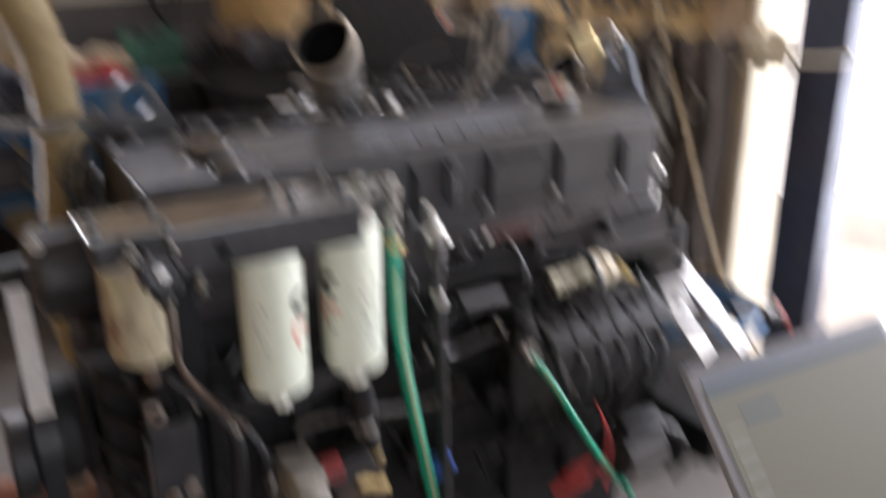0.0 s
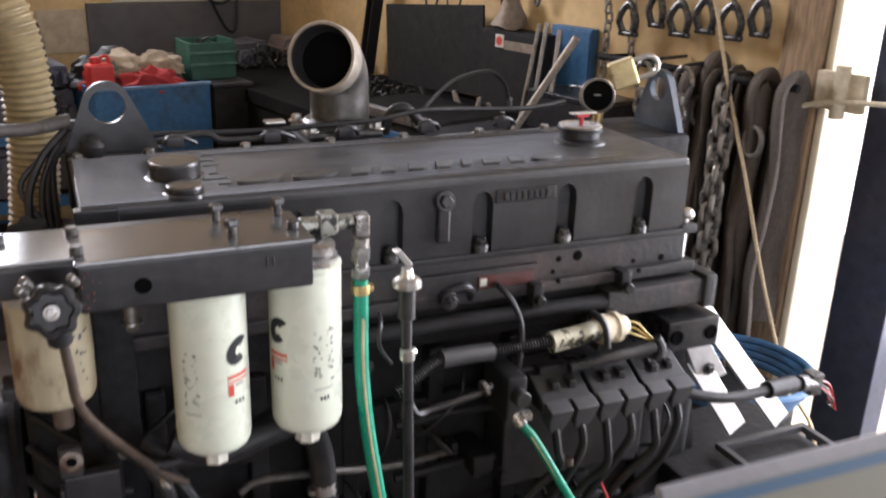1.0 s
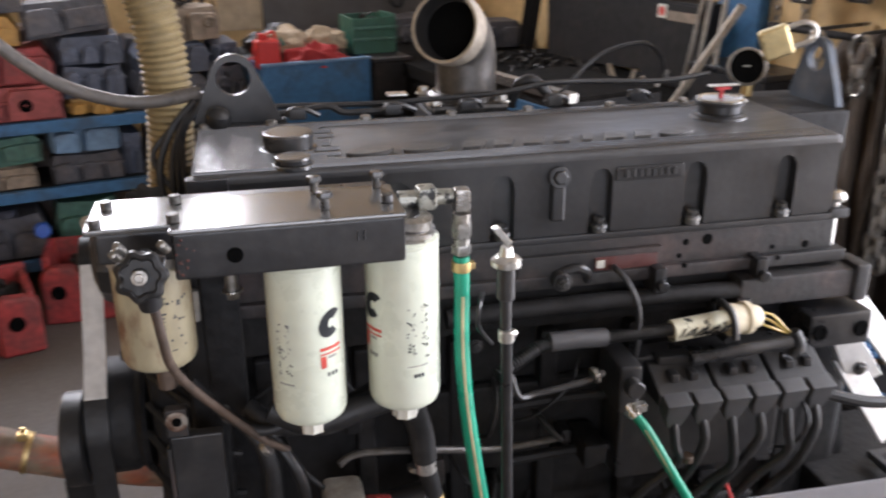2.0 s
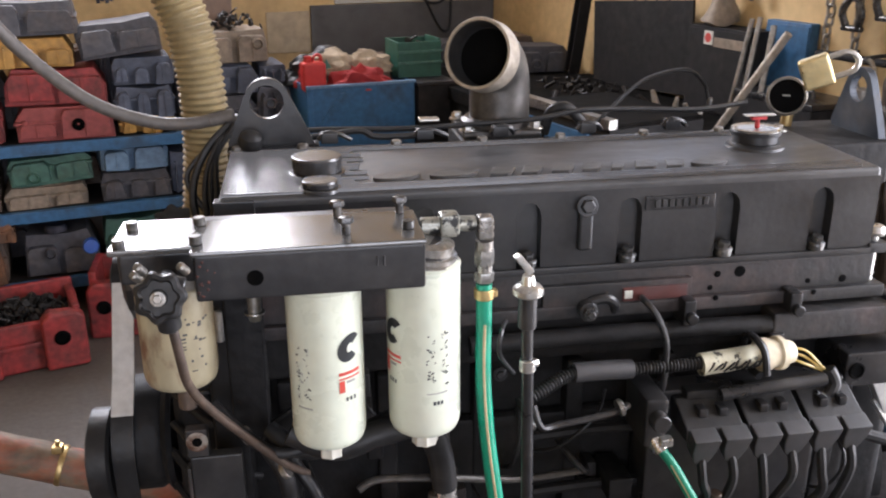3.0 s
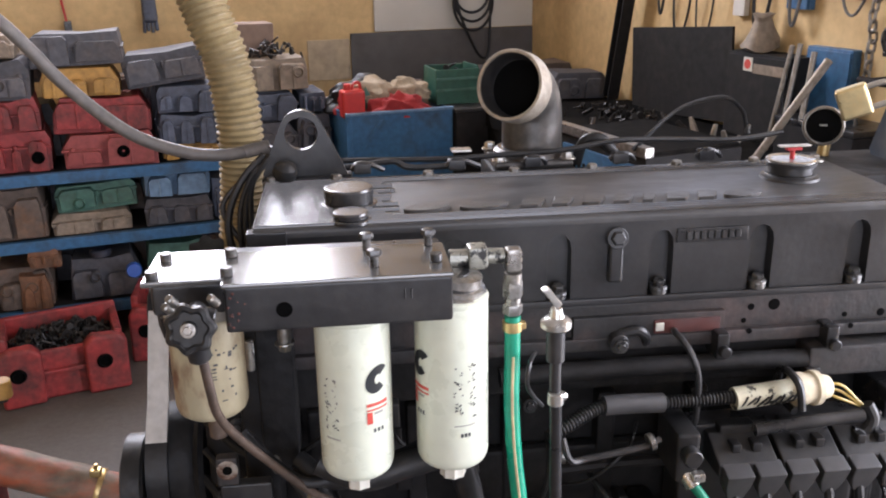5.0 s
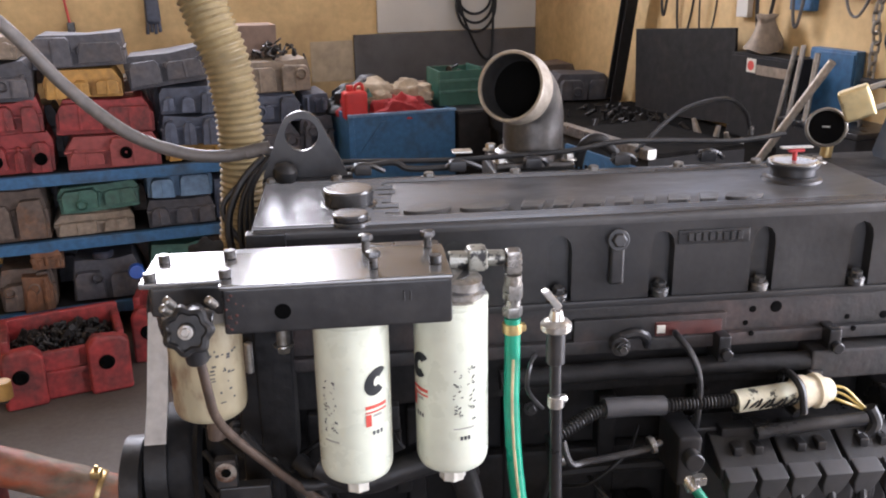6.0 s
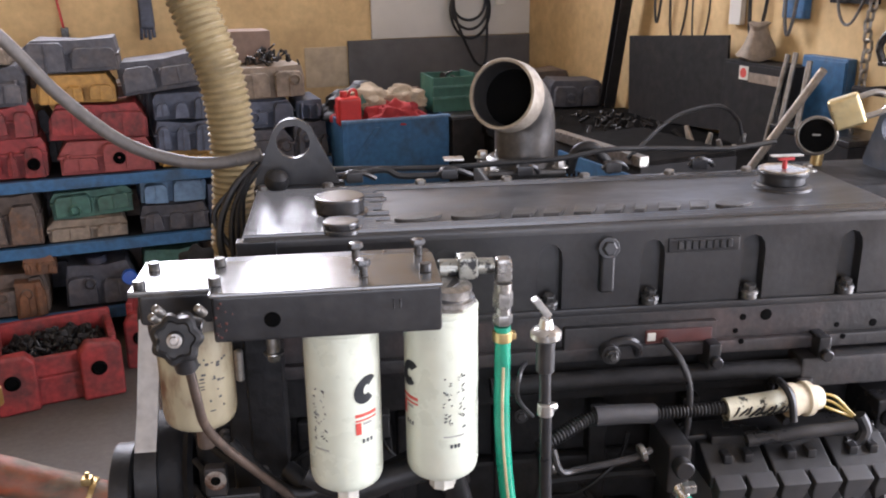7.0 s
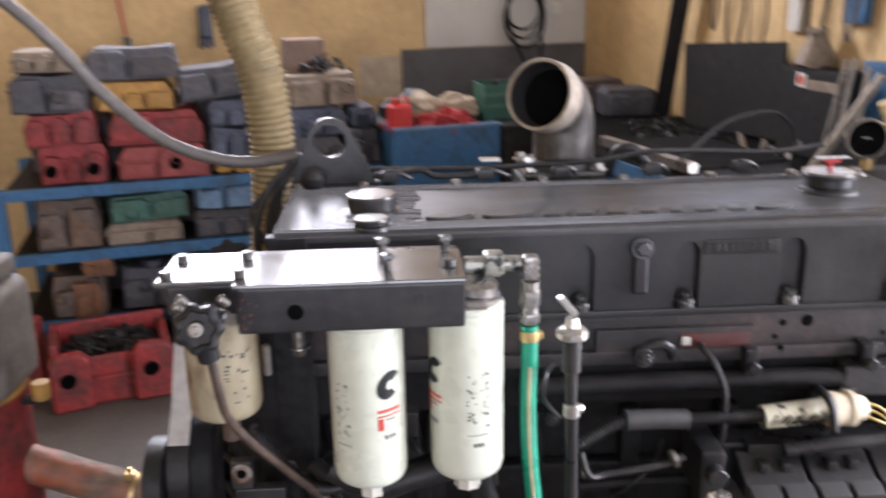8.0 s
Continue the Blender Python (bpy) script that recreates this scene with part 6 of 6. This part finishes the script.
CASTS = [
    (-2.61, -2.23, 0.758, 0.905, REDPALE, "dusty dull red gearbox housing on the rack", 0, 0, 1), (-2.63, -2.235, 0.907, 1.058, RED, "bright red gearbox housing stacked on another", 1, 1, 0),
    (-2.93, -2.66, 0.758, 0.93, RED, "red gearbox housing with a dark bore on the rack", 1, 0, 2), (-2.96, -2.68, 0.932, 1.07, RED, "red gearbox housing stacked on another", 0, -2, 0),
    (-2.66, -2.35, 1.062, 1.185, YELLOW, "worn yellow housing stacked on red ones", 1, 1, 0), (-2.69, -2.32, 1.188, 1.325, CHARCOAL, "dusty charcoal housing at the top of the stack", 1, -1, 0),
    (-3.0, -2.70, 1.072, 1.23, CHARCOAL, "dusty charcoal housing on red ones", 0, 1, 1), (-2.98, -2.74, 1.232, 1.32, TAN, "dusty tan casting at the top of the stack", 0, 0, 1),
    (-2.21, -1.97, 0.758, 0.83, YELLOW, "worn yellow housing on the rack", 1, 0, 1), (-2.22, -1.97, 0.832, 0.965, BLUEGREY, "dusty blue-grey housing on the rack", 0, 0, 0), (-2.21, -1.96, 0.967, 1.085, BLUEGREY, "dusty blue-grey housing on another", 1, 1, 0),
    (-2.32, -1.99, 1.092, 1.235, CHARCOAL, "dusty charcoal housing tilted on the stack", 1, -7, 0),
    (-1.93, -1.62, 0.758, 0.90, CHARCOAL, "dusty charcoal housing beside the chest", 1, 0, 1), (-1.91, -1.60, 0.902, 1.03, BLUEGREY, "dusty blue-grey housing beside the chest", 0, 0, 1), (-1.86, -1.54, 1.032, 1.175, TAN, "dusty tan-grey housing with a round cap", 0, -1, 1),
    (-2.97, -2.71, 0.475, 0.70, BROWN, "oily brown housing on the shelf", 1, 0, 1), (-2.70, -2.38, 0.475, 0.563, TAN, "dusty tan casting on the shelf", 0, 0, 0), (-2.67, -2.34, 0.566, 0.69, GREENPAINT, "dull green housing stacked on a tan one", 1, -3, 1),
    (-2.31, -2.02, 0.475, 0.60, CHARCOAL, "dusty charcoal housing on the shelf", 1, 0, 0), (-2.31, -2.03, 0.602, 0.715, LIGHTBLUE, "pale blue housing stacked on the shelf", 1, 2, 0),
    (-2.02, -1.94, 0.475, 0.66, BLUEGREY, "dusty blue-grey casting on the shelf", 0, 0, 0),
    (-1.615, -1.46, 0.758, 0.93, CHARCOAL, "dusty charcoal housing against the chest", 0, 0, 1), (-1.59, -1.47, 0.932, 1.02, BLUEGREY, "dusty blue-grey casting on a charcoal one", 1, 0, 0), (-1.90, -1.50, 0.475, 0.69, CHARCOAL, "dusty charcoal housing on the shelf", 1, 0, 1),
    (-2.95, -2.73, 0.165, 0.36, BROWN, "oily brown casting on the low shelf", 0, 0, 2), (-2.66, -2.36, 0.165, 0.36, CHARCOAL, "dusty charcoal housing on the low shelf", 1, 0, 1), (-2.33, -2.05, 0.165, 0.38, GREENPAINT, "dark green housing on the low shelf", 0, 0, 0),
]
for i, (a0, a1, z0, z1, m_, lab, kd, tl, bo) in enumerate(CASTS):
    casting(a0, a1, z0, z1, m_, lab, kind=kd + i, tilt=tl, seed=i + 3, bosses=bo, b=-0.985 + 0.02 * (i % 3))
for i, (a0, a1, z0, z1) in enumerate(((-3.0, -2.62, 0.758, 1.0), (-2.62, -2.25, 0.758, 1.1), (-2.25, -1.95, 0.758, 1.12), (-2.95, -2.55, 1.1, 1.22), (-2.95, -2.5, 0.475, 0.68), (-2.48, -1.95, 0.475, 0.69), (-2.9, -2.45, 0.165, 0.36), (-2.42, -1.97, 0.165, 0.37), (-1.93, -1.6, 0.758, 1.02))):
    casting(a0, a1, z0, z1, BROWN if i % 2 else CHARCOAL, "dusty dark housing at the back of the rack", b=-0.66, depth=0.3, kind=i, seed=50 + i)
for i, (a0, a1, z1, m_) in enumerate(((-0.58, -0.36, 1.04, CHARCOAL), (-0.33, -0.07, 1.06, BROWN), (-0.31, -0.05, 1.04, CHARCOAL))):
    casting(a0, a1, 0.9105, z1, m_, "oily dark housing on the corner bench", b=(-0.62, -0.72, -1.02)[i], depth=0.24, kind=i, seed=80 + i, turn=8 - 9 * i)
for a, z0, r, h, m_, lab in ((-2.391, 0.285, 0.034, 0.05, BLUEPLASTIC, "blue plastic cap on a dusty housing"), (-2.522, 0.365, 0.045, 0.03, NAVY, "dark blue-violet lid on a dusty housing")):
    c = part("blanking_lid", lathebm([(r * 0.9, 0), (r, 0.004), (r, h * 0.7), (r * 0.85, h), (r * 0.4, h * 1.02)], seg=24), m_, None, lab)
    c.matrix_world = ROOM @ (pose(a, -1.0, z0 + 0.02, 80) if h > 0.04 else pose(a, -0.93, z0))
    tagged(c, lab, "cap")
for a, z0, w2, h, sd in ((-2.745, 0.362, 0.13, 0.075, 61), (-2.80, 0.17, 0.12, 0.16, 62)):
    casting(a - w2 / 2, a + w2 / 2, z0, z0 + h, ORANGEBROWN, "worn orange-brown casting on the low shelf", b=-1.02, depth=0.12, kind=sd, seed=sd, bosses=0)
loose = thing("loose_cable", pose(0, 0, 0), "black cable arching over the tool cabinet", "cable")
part("line", tubebm([(0.94, 1.16, 1.078), (0.97, 1.16, 1.105), (1.048, 1.19, 1.162), (1.132, 1.24, 1.189), (1.26, 1.3, 1.194), (1.335, 1.34, 1.148), (1.355, 1.35, 1.11), (1.365, 1.35, 1.08)], 0.006, 8), RUBBER, loose)
part("cable_end", cylbm((1.365, 1.350, 1.0735), (1.365, 1.350, 1.10), 0.009), BOLT, loose)
crate = part("cardboard_box", roughen(boxbm(-1.84, -1.66, -0.75, -0.55, 1.178, 1.32, 0.006), 0.004, 9), mat("faded_pink_cardboard", (0.22, 0.155, 0.12), 0.85, 0, 0.15, 30, 0.2, (0.2, 0.14, 0.11), 0.6, 6), None, "faded pinkish cardboard box on the castings")
crate.matrix_world = ROOM
tagged(crate, "faded pinkish cardboard box on the castings", "box")
scrap_heap("scrap_pile", ROOM @ pose(-1.7, -0.86, 1.178), 0.13, 0.12, 0.07, 40, 8, "oily small parts heaped on a housing")


def red_trough(m, w, d, h, label, seed):
    """An upturned red housing used as a bin: thick walls, corner lobes and dark bores, full of scrap."""
    t = thing("red_housing_bin", m, label, "housing")
    body = join(boxbm(-w / 2, w / 2, d / 2 - 0.03, d / 2, 0, h, 0.01), boxbm(-w / 2, w / 2, -d / 2, -d / 2 + 0.03, 0, h * 0.72, 0.01), boxbm(-w / 2, -w / 2 + 0.03, -d / 2, d / 2, 0, h, 0.01), boxbm(w / 2 - 0.03, w / 2, -d / 2, d / 2, 0, h * 0.9, 0.01), boxbm(-w / 2, w / 2, -d / 2, d / 2, 0, 0.03, 0.01))
    part("body", roughen(body, 0.006, 12, seed), RED, t)
    for x0, x1 in ((-w / 2 - 0.01, -w / 2 + 0.14), (w / 2 - 0.15, w / 2 + 0.01)):
        lobe = part("lobe", roughen(prismbm([(x0, 0.0), (x1, 0.0), (x1, h * 0.75), (x1 - 0.03, h * 0.86), (x0 + 0.03, h * 0.86), (x0, h * 0.75)], 0.07, pose(0, -d / 2 - 0.045, 0), 0.014, 3), 0.005, 14, seed), RED, t)
        part("bore", lathebm([(0.028, 0), (0.03, 0.006), (0.022, 0.014), (0.016, 0.008)], ((x0 + x1) / 2 - 0.01, -d / 2 - 0.045, h * 0.5), (0, -1, 0), 18), PITCH, lobe, "black bore plug")
    part("rim", roughen(boxbm(-w / 2 + 0.14, w / 2 - 0.15, -d / 2 - 0.02, -d / 2 + 0.01, h * 0.38, h * 0.45, 0.004), 0.003, 12), RED, t)
    return t


red_trough(ROOM @ pose(-2.69, -1.40, 0, 0, 0, 6), 0.44, 0.26, 0.27, "red cast housing on the floor filled with scrap", 2)
scrap_heap("scrap_pile", ROOM @ pose(-2.69, -1.40, 0.12, 0, 0, 6), 0.19, 0.095, 0.12, 420, 12, "oily small scrap heaped in a red housing", True)
red_trough(ROOM @ pose(-2.27, -1.18, 0, 0, 0, -10), 0.26, 0.24, 0.28, "red cast housing on the floor beside the rack", 5)
scrap_heap("scrap_pile", ROOM @ pose(-2.27, -1.18, 0.12, 0, 0, -10), 0.09, 0.08, 0.10, 90, 14, "oily small scrap in a red housing")
red_trough(ROOM @ pose(-3.12, -1.25, 0, 0, 0, 4), 0.30, 0.26, 0.25, "red cast housing on the floor at the rack's end", 7)
scrap_heap("scrap_pile", ROOM @ pose(-3.12, -1.25, 0.10, 0, 0, 4), 0.11, 0.08, 0.09, 90, 15, "oily small scrap in a red housing")

# ---- blue chest with rags, canister and crate ----
chest = thing("steel_chest", ROOM @ pose(-1.2, -1.0, 0), "blue steel chest filled with rags", "chest")
part("front", boxbm(-0.245, 0.245, -0.20, -0.19, 0, 0.95, 0.002), BLUE, chest)
part("back", boxbm(-0.245, 0.245, 0.21, 0.22, 0, 0.95, 0.002), BLUE, chest)
for x in (-0.245, 0.235):
    part("side", boxbm(x, x + 0.01, -0.19, 0.21, 0, 0.95, 0.002), BLUE, chest)
part("lid_fill", boxbm(-0.235, 0.235, -0.19, 0.21, 0.90, 0.925, 0.002), DARKSTEEL, chest)
part("brace", prismbm([(-0.20, 0.79), (-0.18, 0.79), (-0.08, 0.92), (-0.10, 0.92)], 0.006, pose(0, -0.207, 0), 0.001), BLUE, chest)
part("corner_angle", boxbm(-0.249, -0.225, -0.206, -0.19, 0, 0.955, 0.002), BLUE, chest)
part("rim", boxbm(-0.249, 0.249, -0.208, -0.184, 0.945, 0.957, 0.002), LIGHTBLUE, chest, "worn pale rim")


def rag(a, b, z, sx, sy, h, material, label, seed):
    bm = bmesh.new()
    bmesh.ops.create_icosphere(bm, subdivisions=4, radius=1)
    for v in bm.verts:
        n = noise.fractal(v.co * 1.7 + Vector((seed, 0, 0)), 1.0, 2.0, 4) * 0.35
        v.co = Vector((v.co.x * sx * (1 + n), v.co.y * sy * (1 + n), max(v.co.z, -0.25) * h * (1 + n * 1.4) + h * 0.25))
    ob = part("rag", bm, material, None, label)
    ob.matrix_world = ROOM @ pose(a, b, z)
    return tagged(ob, label, "rag")


rag(-1.27, -1.02, 0.985, 0.15, 0.10, 0.070, CLOTH, "crumpled tan rag on the chest", 1.0)
rag(-1.12, -1.04, 0.985, 0.10, 0.07, 0.065, CLOTH, "crumpled tan rag on the chest", 4.0)
rag(-1.19, -1.12, 0.925, 0.13, 0.08, 0.07, REDCLOTH, "crumpled red rag on the chest", 7.0)
rag(-1.36, -1.0, 0.925, 0.08, 0.08, 0.075, REDCLOTH, "crumpled red rag on the chest", 9.0)
rag(-1.30, -0.9, 0.925, 0.2, 0.1, 0.11, RUBBER, "heap of black oily rags in the chest", 15.0)
rag(-1.08, -0.95, 0.925, 0.1, 0.1, 0.10, BROWN, "dark brown oily rag in the chest", 18.0)
rag(-1.33, -1.05, 0.925, 0.06, 0.06, 0.10, GREENPAINT, "dark green rag on the chest", 12.0)
can = thing("red_canister", ROOM @ pose(-1.40, -1.13, 0.926), "red metal canister standing in the chest", "canister")
part("shell", roughen(boxbm(-0.052, 0.052, -0.04, 0.04, 0, 0.125, 0.014, 3), 0.002, 20), REDPLASTIC, can)
part("neck", cylbm((-0.02, 0, 0.12), (-0.02, 0, 0.15), 0.016), REDPLASTIC, can)
part("carry_handle", tubebm([(0.0, 0, 0.12), (0.01, 0, 0.15), (0.035, 0, 0.15), (0.04, 0, 0.12)], 0.007, 8), REDPLASTIC, can)
gb = thing("grey_drum_box", ROOM @ pose(-0.855, -1.05, 0), "dark grey steel box beside the chest", "box")
part("body", boxbm(-0.09, 0.09, -0.17, 0.17, 0, 0.93, 0.006), DARKSTEEL, gb)
part("lid", boxbm(-0.095, 0.095, -0.175, 0.175, 0.93, 0.945, 0.003), FLANGE, gb)
gc = thing("green_crate", ROOM @ pose(-0.885, -0.98, 0.946), "green plastic crate with scrap beside the chest", "crate")
part("crate_wall", roughen(join(boxbm(-0.10, 0.11, -0.10, -0.09, 0, 0.16, 0.004), boxbm(-0.10, 0.11, 0.09, 0.10, 0, 0.16, 0.004), boxbm(-0.10, -0.09, -0.09, 0.09, 0, 0.16, 0.004), boxbm(0.10, 0.11, -0.09, 0.09, 0, 0.17, 0.004), boxbm(-0.09, 0.10, -0.09, 0.09, 0, 0.01, 0)), 0.007, 10), mat("green_plastic", (0.022, 0.085, 0.058), 0.5, 0, 0.2, 30, 0.2, (0.02, 0.08, 0.05), 0.7, 8), gc)
for z in (0.06, 0.11):
    part("crate_rib", boxbm(-0.105, 0.115, -0.106, -0.1, z, z + 0.012, 0.002), GREENPAINT, gc)
scrap_heap("scrap_pile", ROOM @ pose(-0.895, -0.98, 0.99), 0.08, 0.06, 0.12, 40, 18, "oily scrap in the green crate")

# ---- orange pipe, red machine ----
op = thing("orange_pipe", pose(-0.35, 0.62, 0), "worn orange pipe of the machine beside the engine", "pipe")
part("tube", roughen(tubebm([(-0.62, -0.02, 0.675), (-0.35, 0.0, 0.563), (-0.11, 0.0, 0.470), (0.05, 0.0, 0.415), (0.30, 0.02, 0.34)], 0.0435, 24), 0.003, 25), ORANGE, op)
part("clamp", join(lathebm([(0.045, -0.006), (0.0462, -0.004), (0.0462, 0.004), (0.045, 0.006)], (-0.10, 0.0, 0.466), (0.95, 0, -0.31), 24), boxbm(-0.112, -0.088, -0.022, 0.002, 0.506, 0.524, 0.004), cylbm((-0.10, -0.01, 0.52), (-0.098, -0.01, 0.535), 0.005)), BRASS, op, "brass pipe clamp")
part("foot", boxbm(-0.03, 0.03, -0.03, 0.03, 0, 0.40, 0.004), DARKSTEEL, op)
rm = thing("red_machine", pose(-0.81, 0.62, 0), "red drum with a dusty grey motor on top", "machine")
part("drum", lathebm([(0.13, 0), (0.15, 0.02), (0.15, 0.72), (0.142, 0.735), (0.13, 0.735)], seg=40), RED, rm)
part("drum_rim", lathebm([(0.151, 0.728), (0.154, 0.734), (0.151, 0.742), (0.14, 0.742)], seg=40), YELLOW, rm, "yellow worn rim")
part("motor", roughen(join(boxbm(-0.10, 0.165, -0.10, 0.10, 0.742, 0.98, 0.03, 3), boxbm(-0.08, 0.15, -0.08, 0.08, 0.98, 1.03, 0.015, 3)), 0.004, 10), mat("dusty_grey_motor", (0.20, 0.18, 0.155), 0.7, 0, 0.25, 40, 0.4, (0.08, 0.075, 0.07), 0.7, 7), rm, "dusty grey motor")
part("motor_knob", boxbm(0.06, 0.125, -0.04, 0.03, 1.03, 1.075, 0.006), CHARCOAL, rm)
part("cap", cylbm((0.19, 0.0, 0.71), (0.19, 0, 0.75), 0.02), YELLOW, rm)
part("cap_arm", boxbm(0.14, 0.2, -0.01, 0.01, 0.70, 0.715, 0.003), DARKSTEEL, rm)

# blue hose coil on the floor by the doorway
hc = thing("blue_hose_coil", ROOM @ pose(-0.42, -3.62, 0), "blue hose coil on a drum by the doorway", "hose")
part("drum", lathebm([(0.16, 0), (0.17, 0.02), (0.17, 0.36), (0.15, 0.38)], seg=32), BLOCK, hc)
for k in range(4):
    part("coil", tubebm([((0.17 + 0.012 * k) * math.cos(w), (0.17 + 0.012 * k) * math.sin(w), 0.40 + 0.018 * k) for w in [2 * math.pi * j / 20 for j in range(21)]], 0.012, 8, 2), BLUE, hc)

# ---- laptop on a white-topped stand ----
lt = thing("work_table", pose(0.66, -0.95, 0), "small white-topped work table holding a laptop", "table")
part("tabletop", boxbm(-0.34, 0.24, -0.20, 0.22, 0.90, 0.925, 0.004), WHITETOP, lt)
for x in (-0.31, 0.19):
    for y in (-0.17, 0.17):
        part("leg", boxbm(x, x + 0.03, y, y + 0.03, 0, 0.90, 0.003), DARKSTEEL, lt)
lap = thing("laptop", pose(0.455, -0.81, 0.926, 0, 0, -1), "open grey laptop showing a pale program window", "laptop")
part("base", boxbm(0, 0.335, -0.23, 0.0, 0.0, 0.022, 0.004), LAPTOPGREY, lap)
for r in range(4):
    for c in range(11):
        part("key", boxbm(0.02 + c * 0.027, 0.043 + c * 0.027, -0.05 - r * 0.027, -0.027 - r * 0.027, 0.021, 0.025, 0.002, 1), KEYBLACK, lap, smooth=0)
tiltm = pose(0, 0.0, 0.018, -42)
lid = part("lid", moved(boxbm(0, 0.335, -0.004, 0.008, 0.0, 0.235, 0.004), tiltm), LAPTOPGREY, lap, "grey laptop lid")
part("screen", moved(boxbm(0.014, 0.321, -0.0062, -0.0035, 0.016, 0.218, 0.0), tiltm), SCREEN, lid, "pale lit screen", 0)
part("title_bar", moved(boxbm(0.014, 0.321, -0.0078, -0.0058, 0.205, 0.2165, 0.0), tiltm), SCREENBLUE, lid, "blue window bar", 0)
part("menu_bar", moved(boxbm(0.05, 0.105, -0.0078, -0.0058, 0.165, 0.172, 0.0), tiltm), SCREENBLUE, lid, "blue menu bar", 0)
for k in range(6):
    part("text_bar", moved(boxbm(0.02, 0.045, -0.0074, -0.0058, 0.15 - 0.02 * k, 0.154 - 0.02 * k, 0.0), tiltm), PRINT_GREY, lid, "", 0)
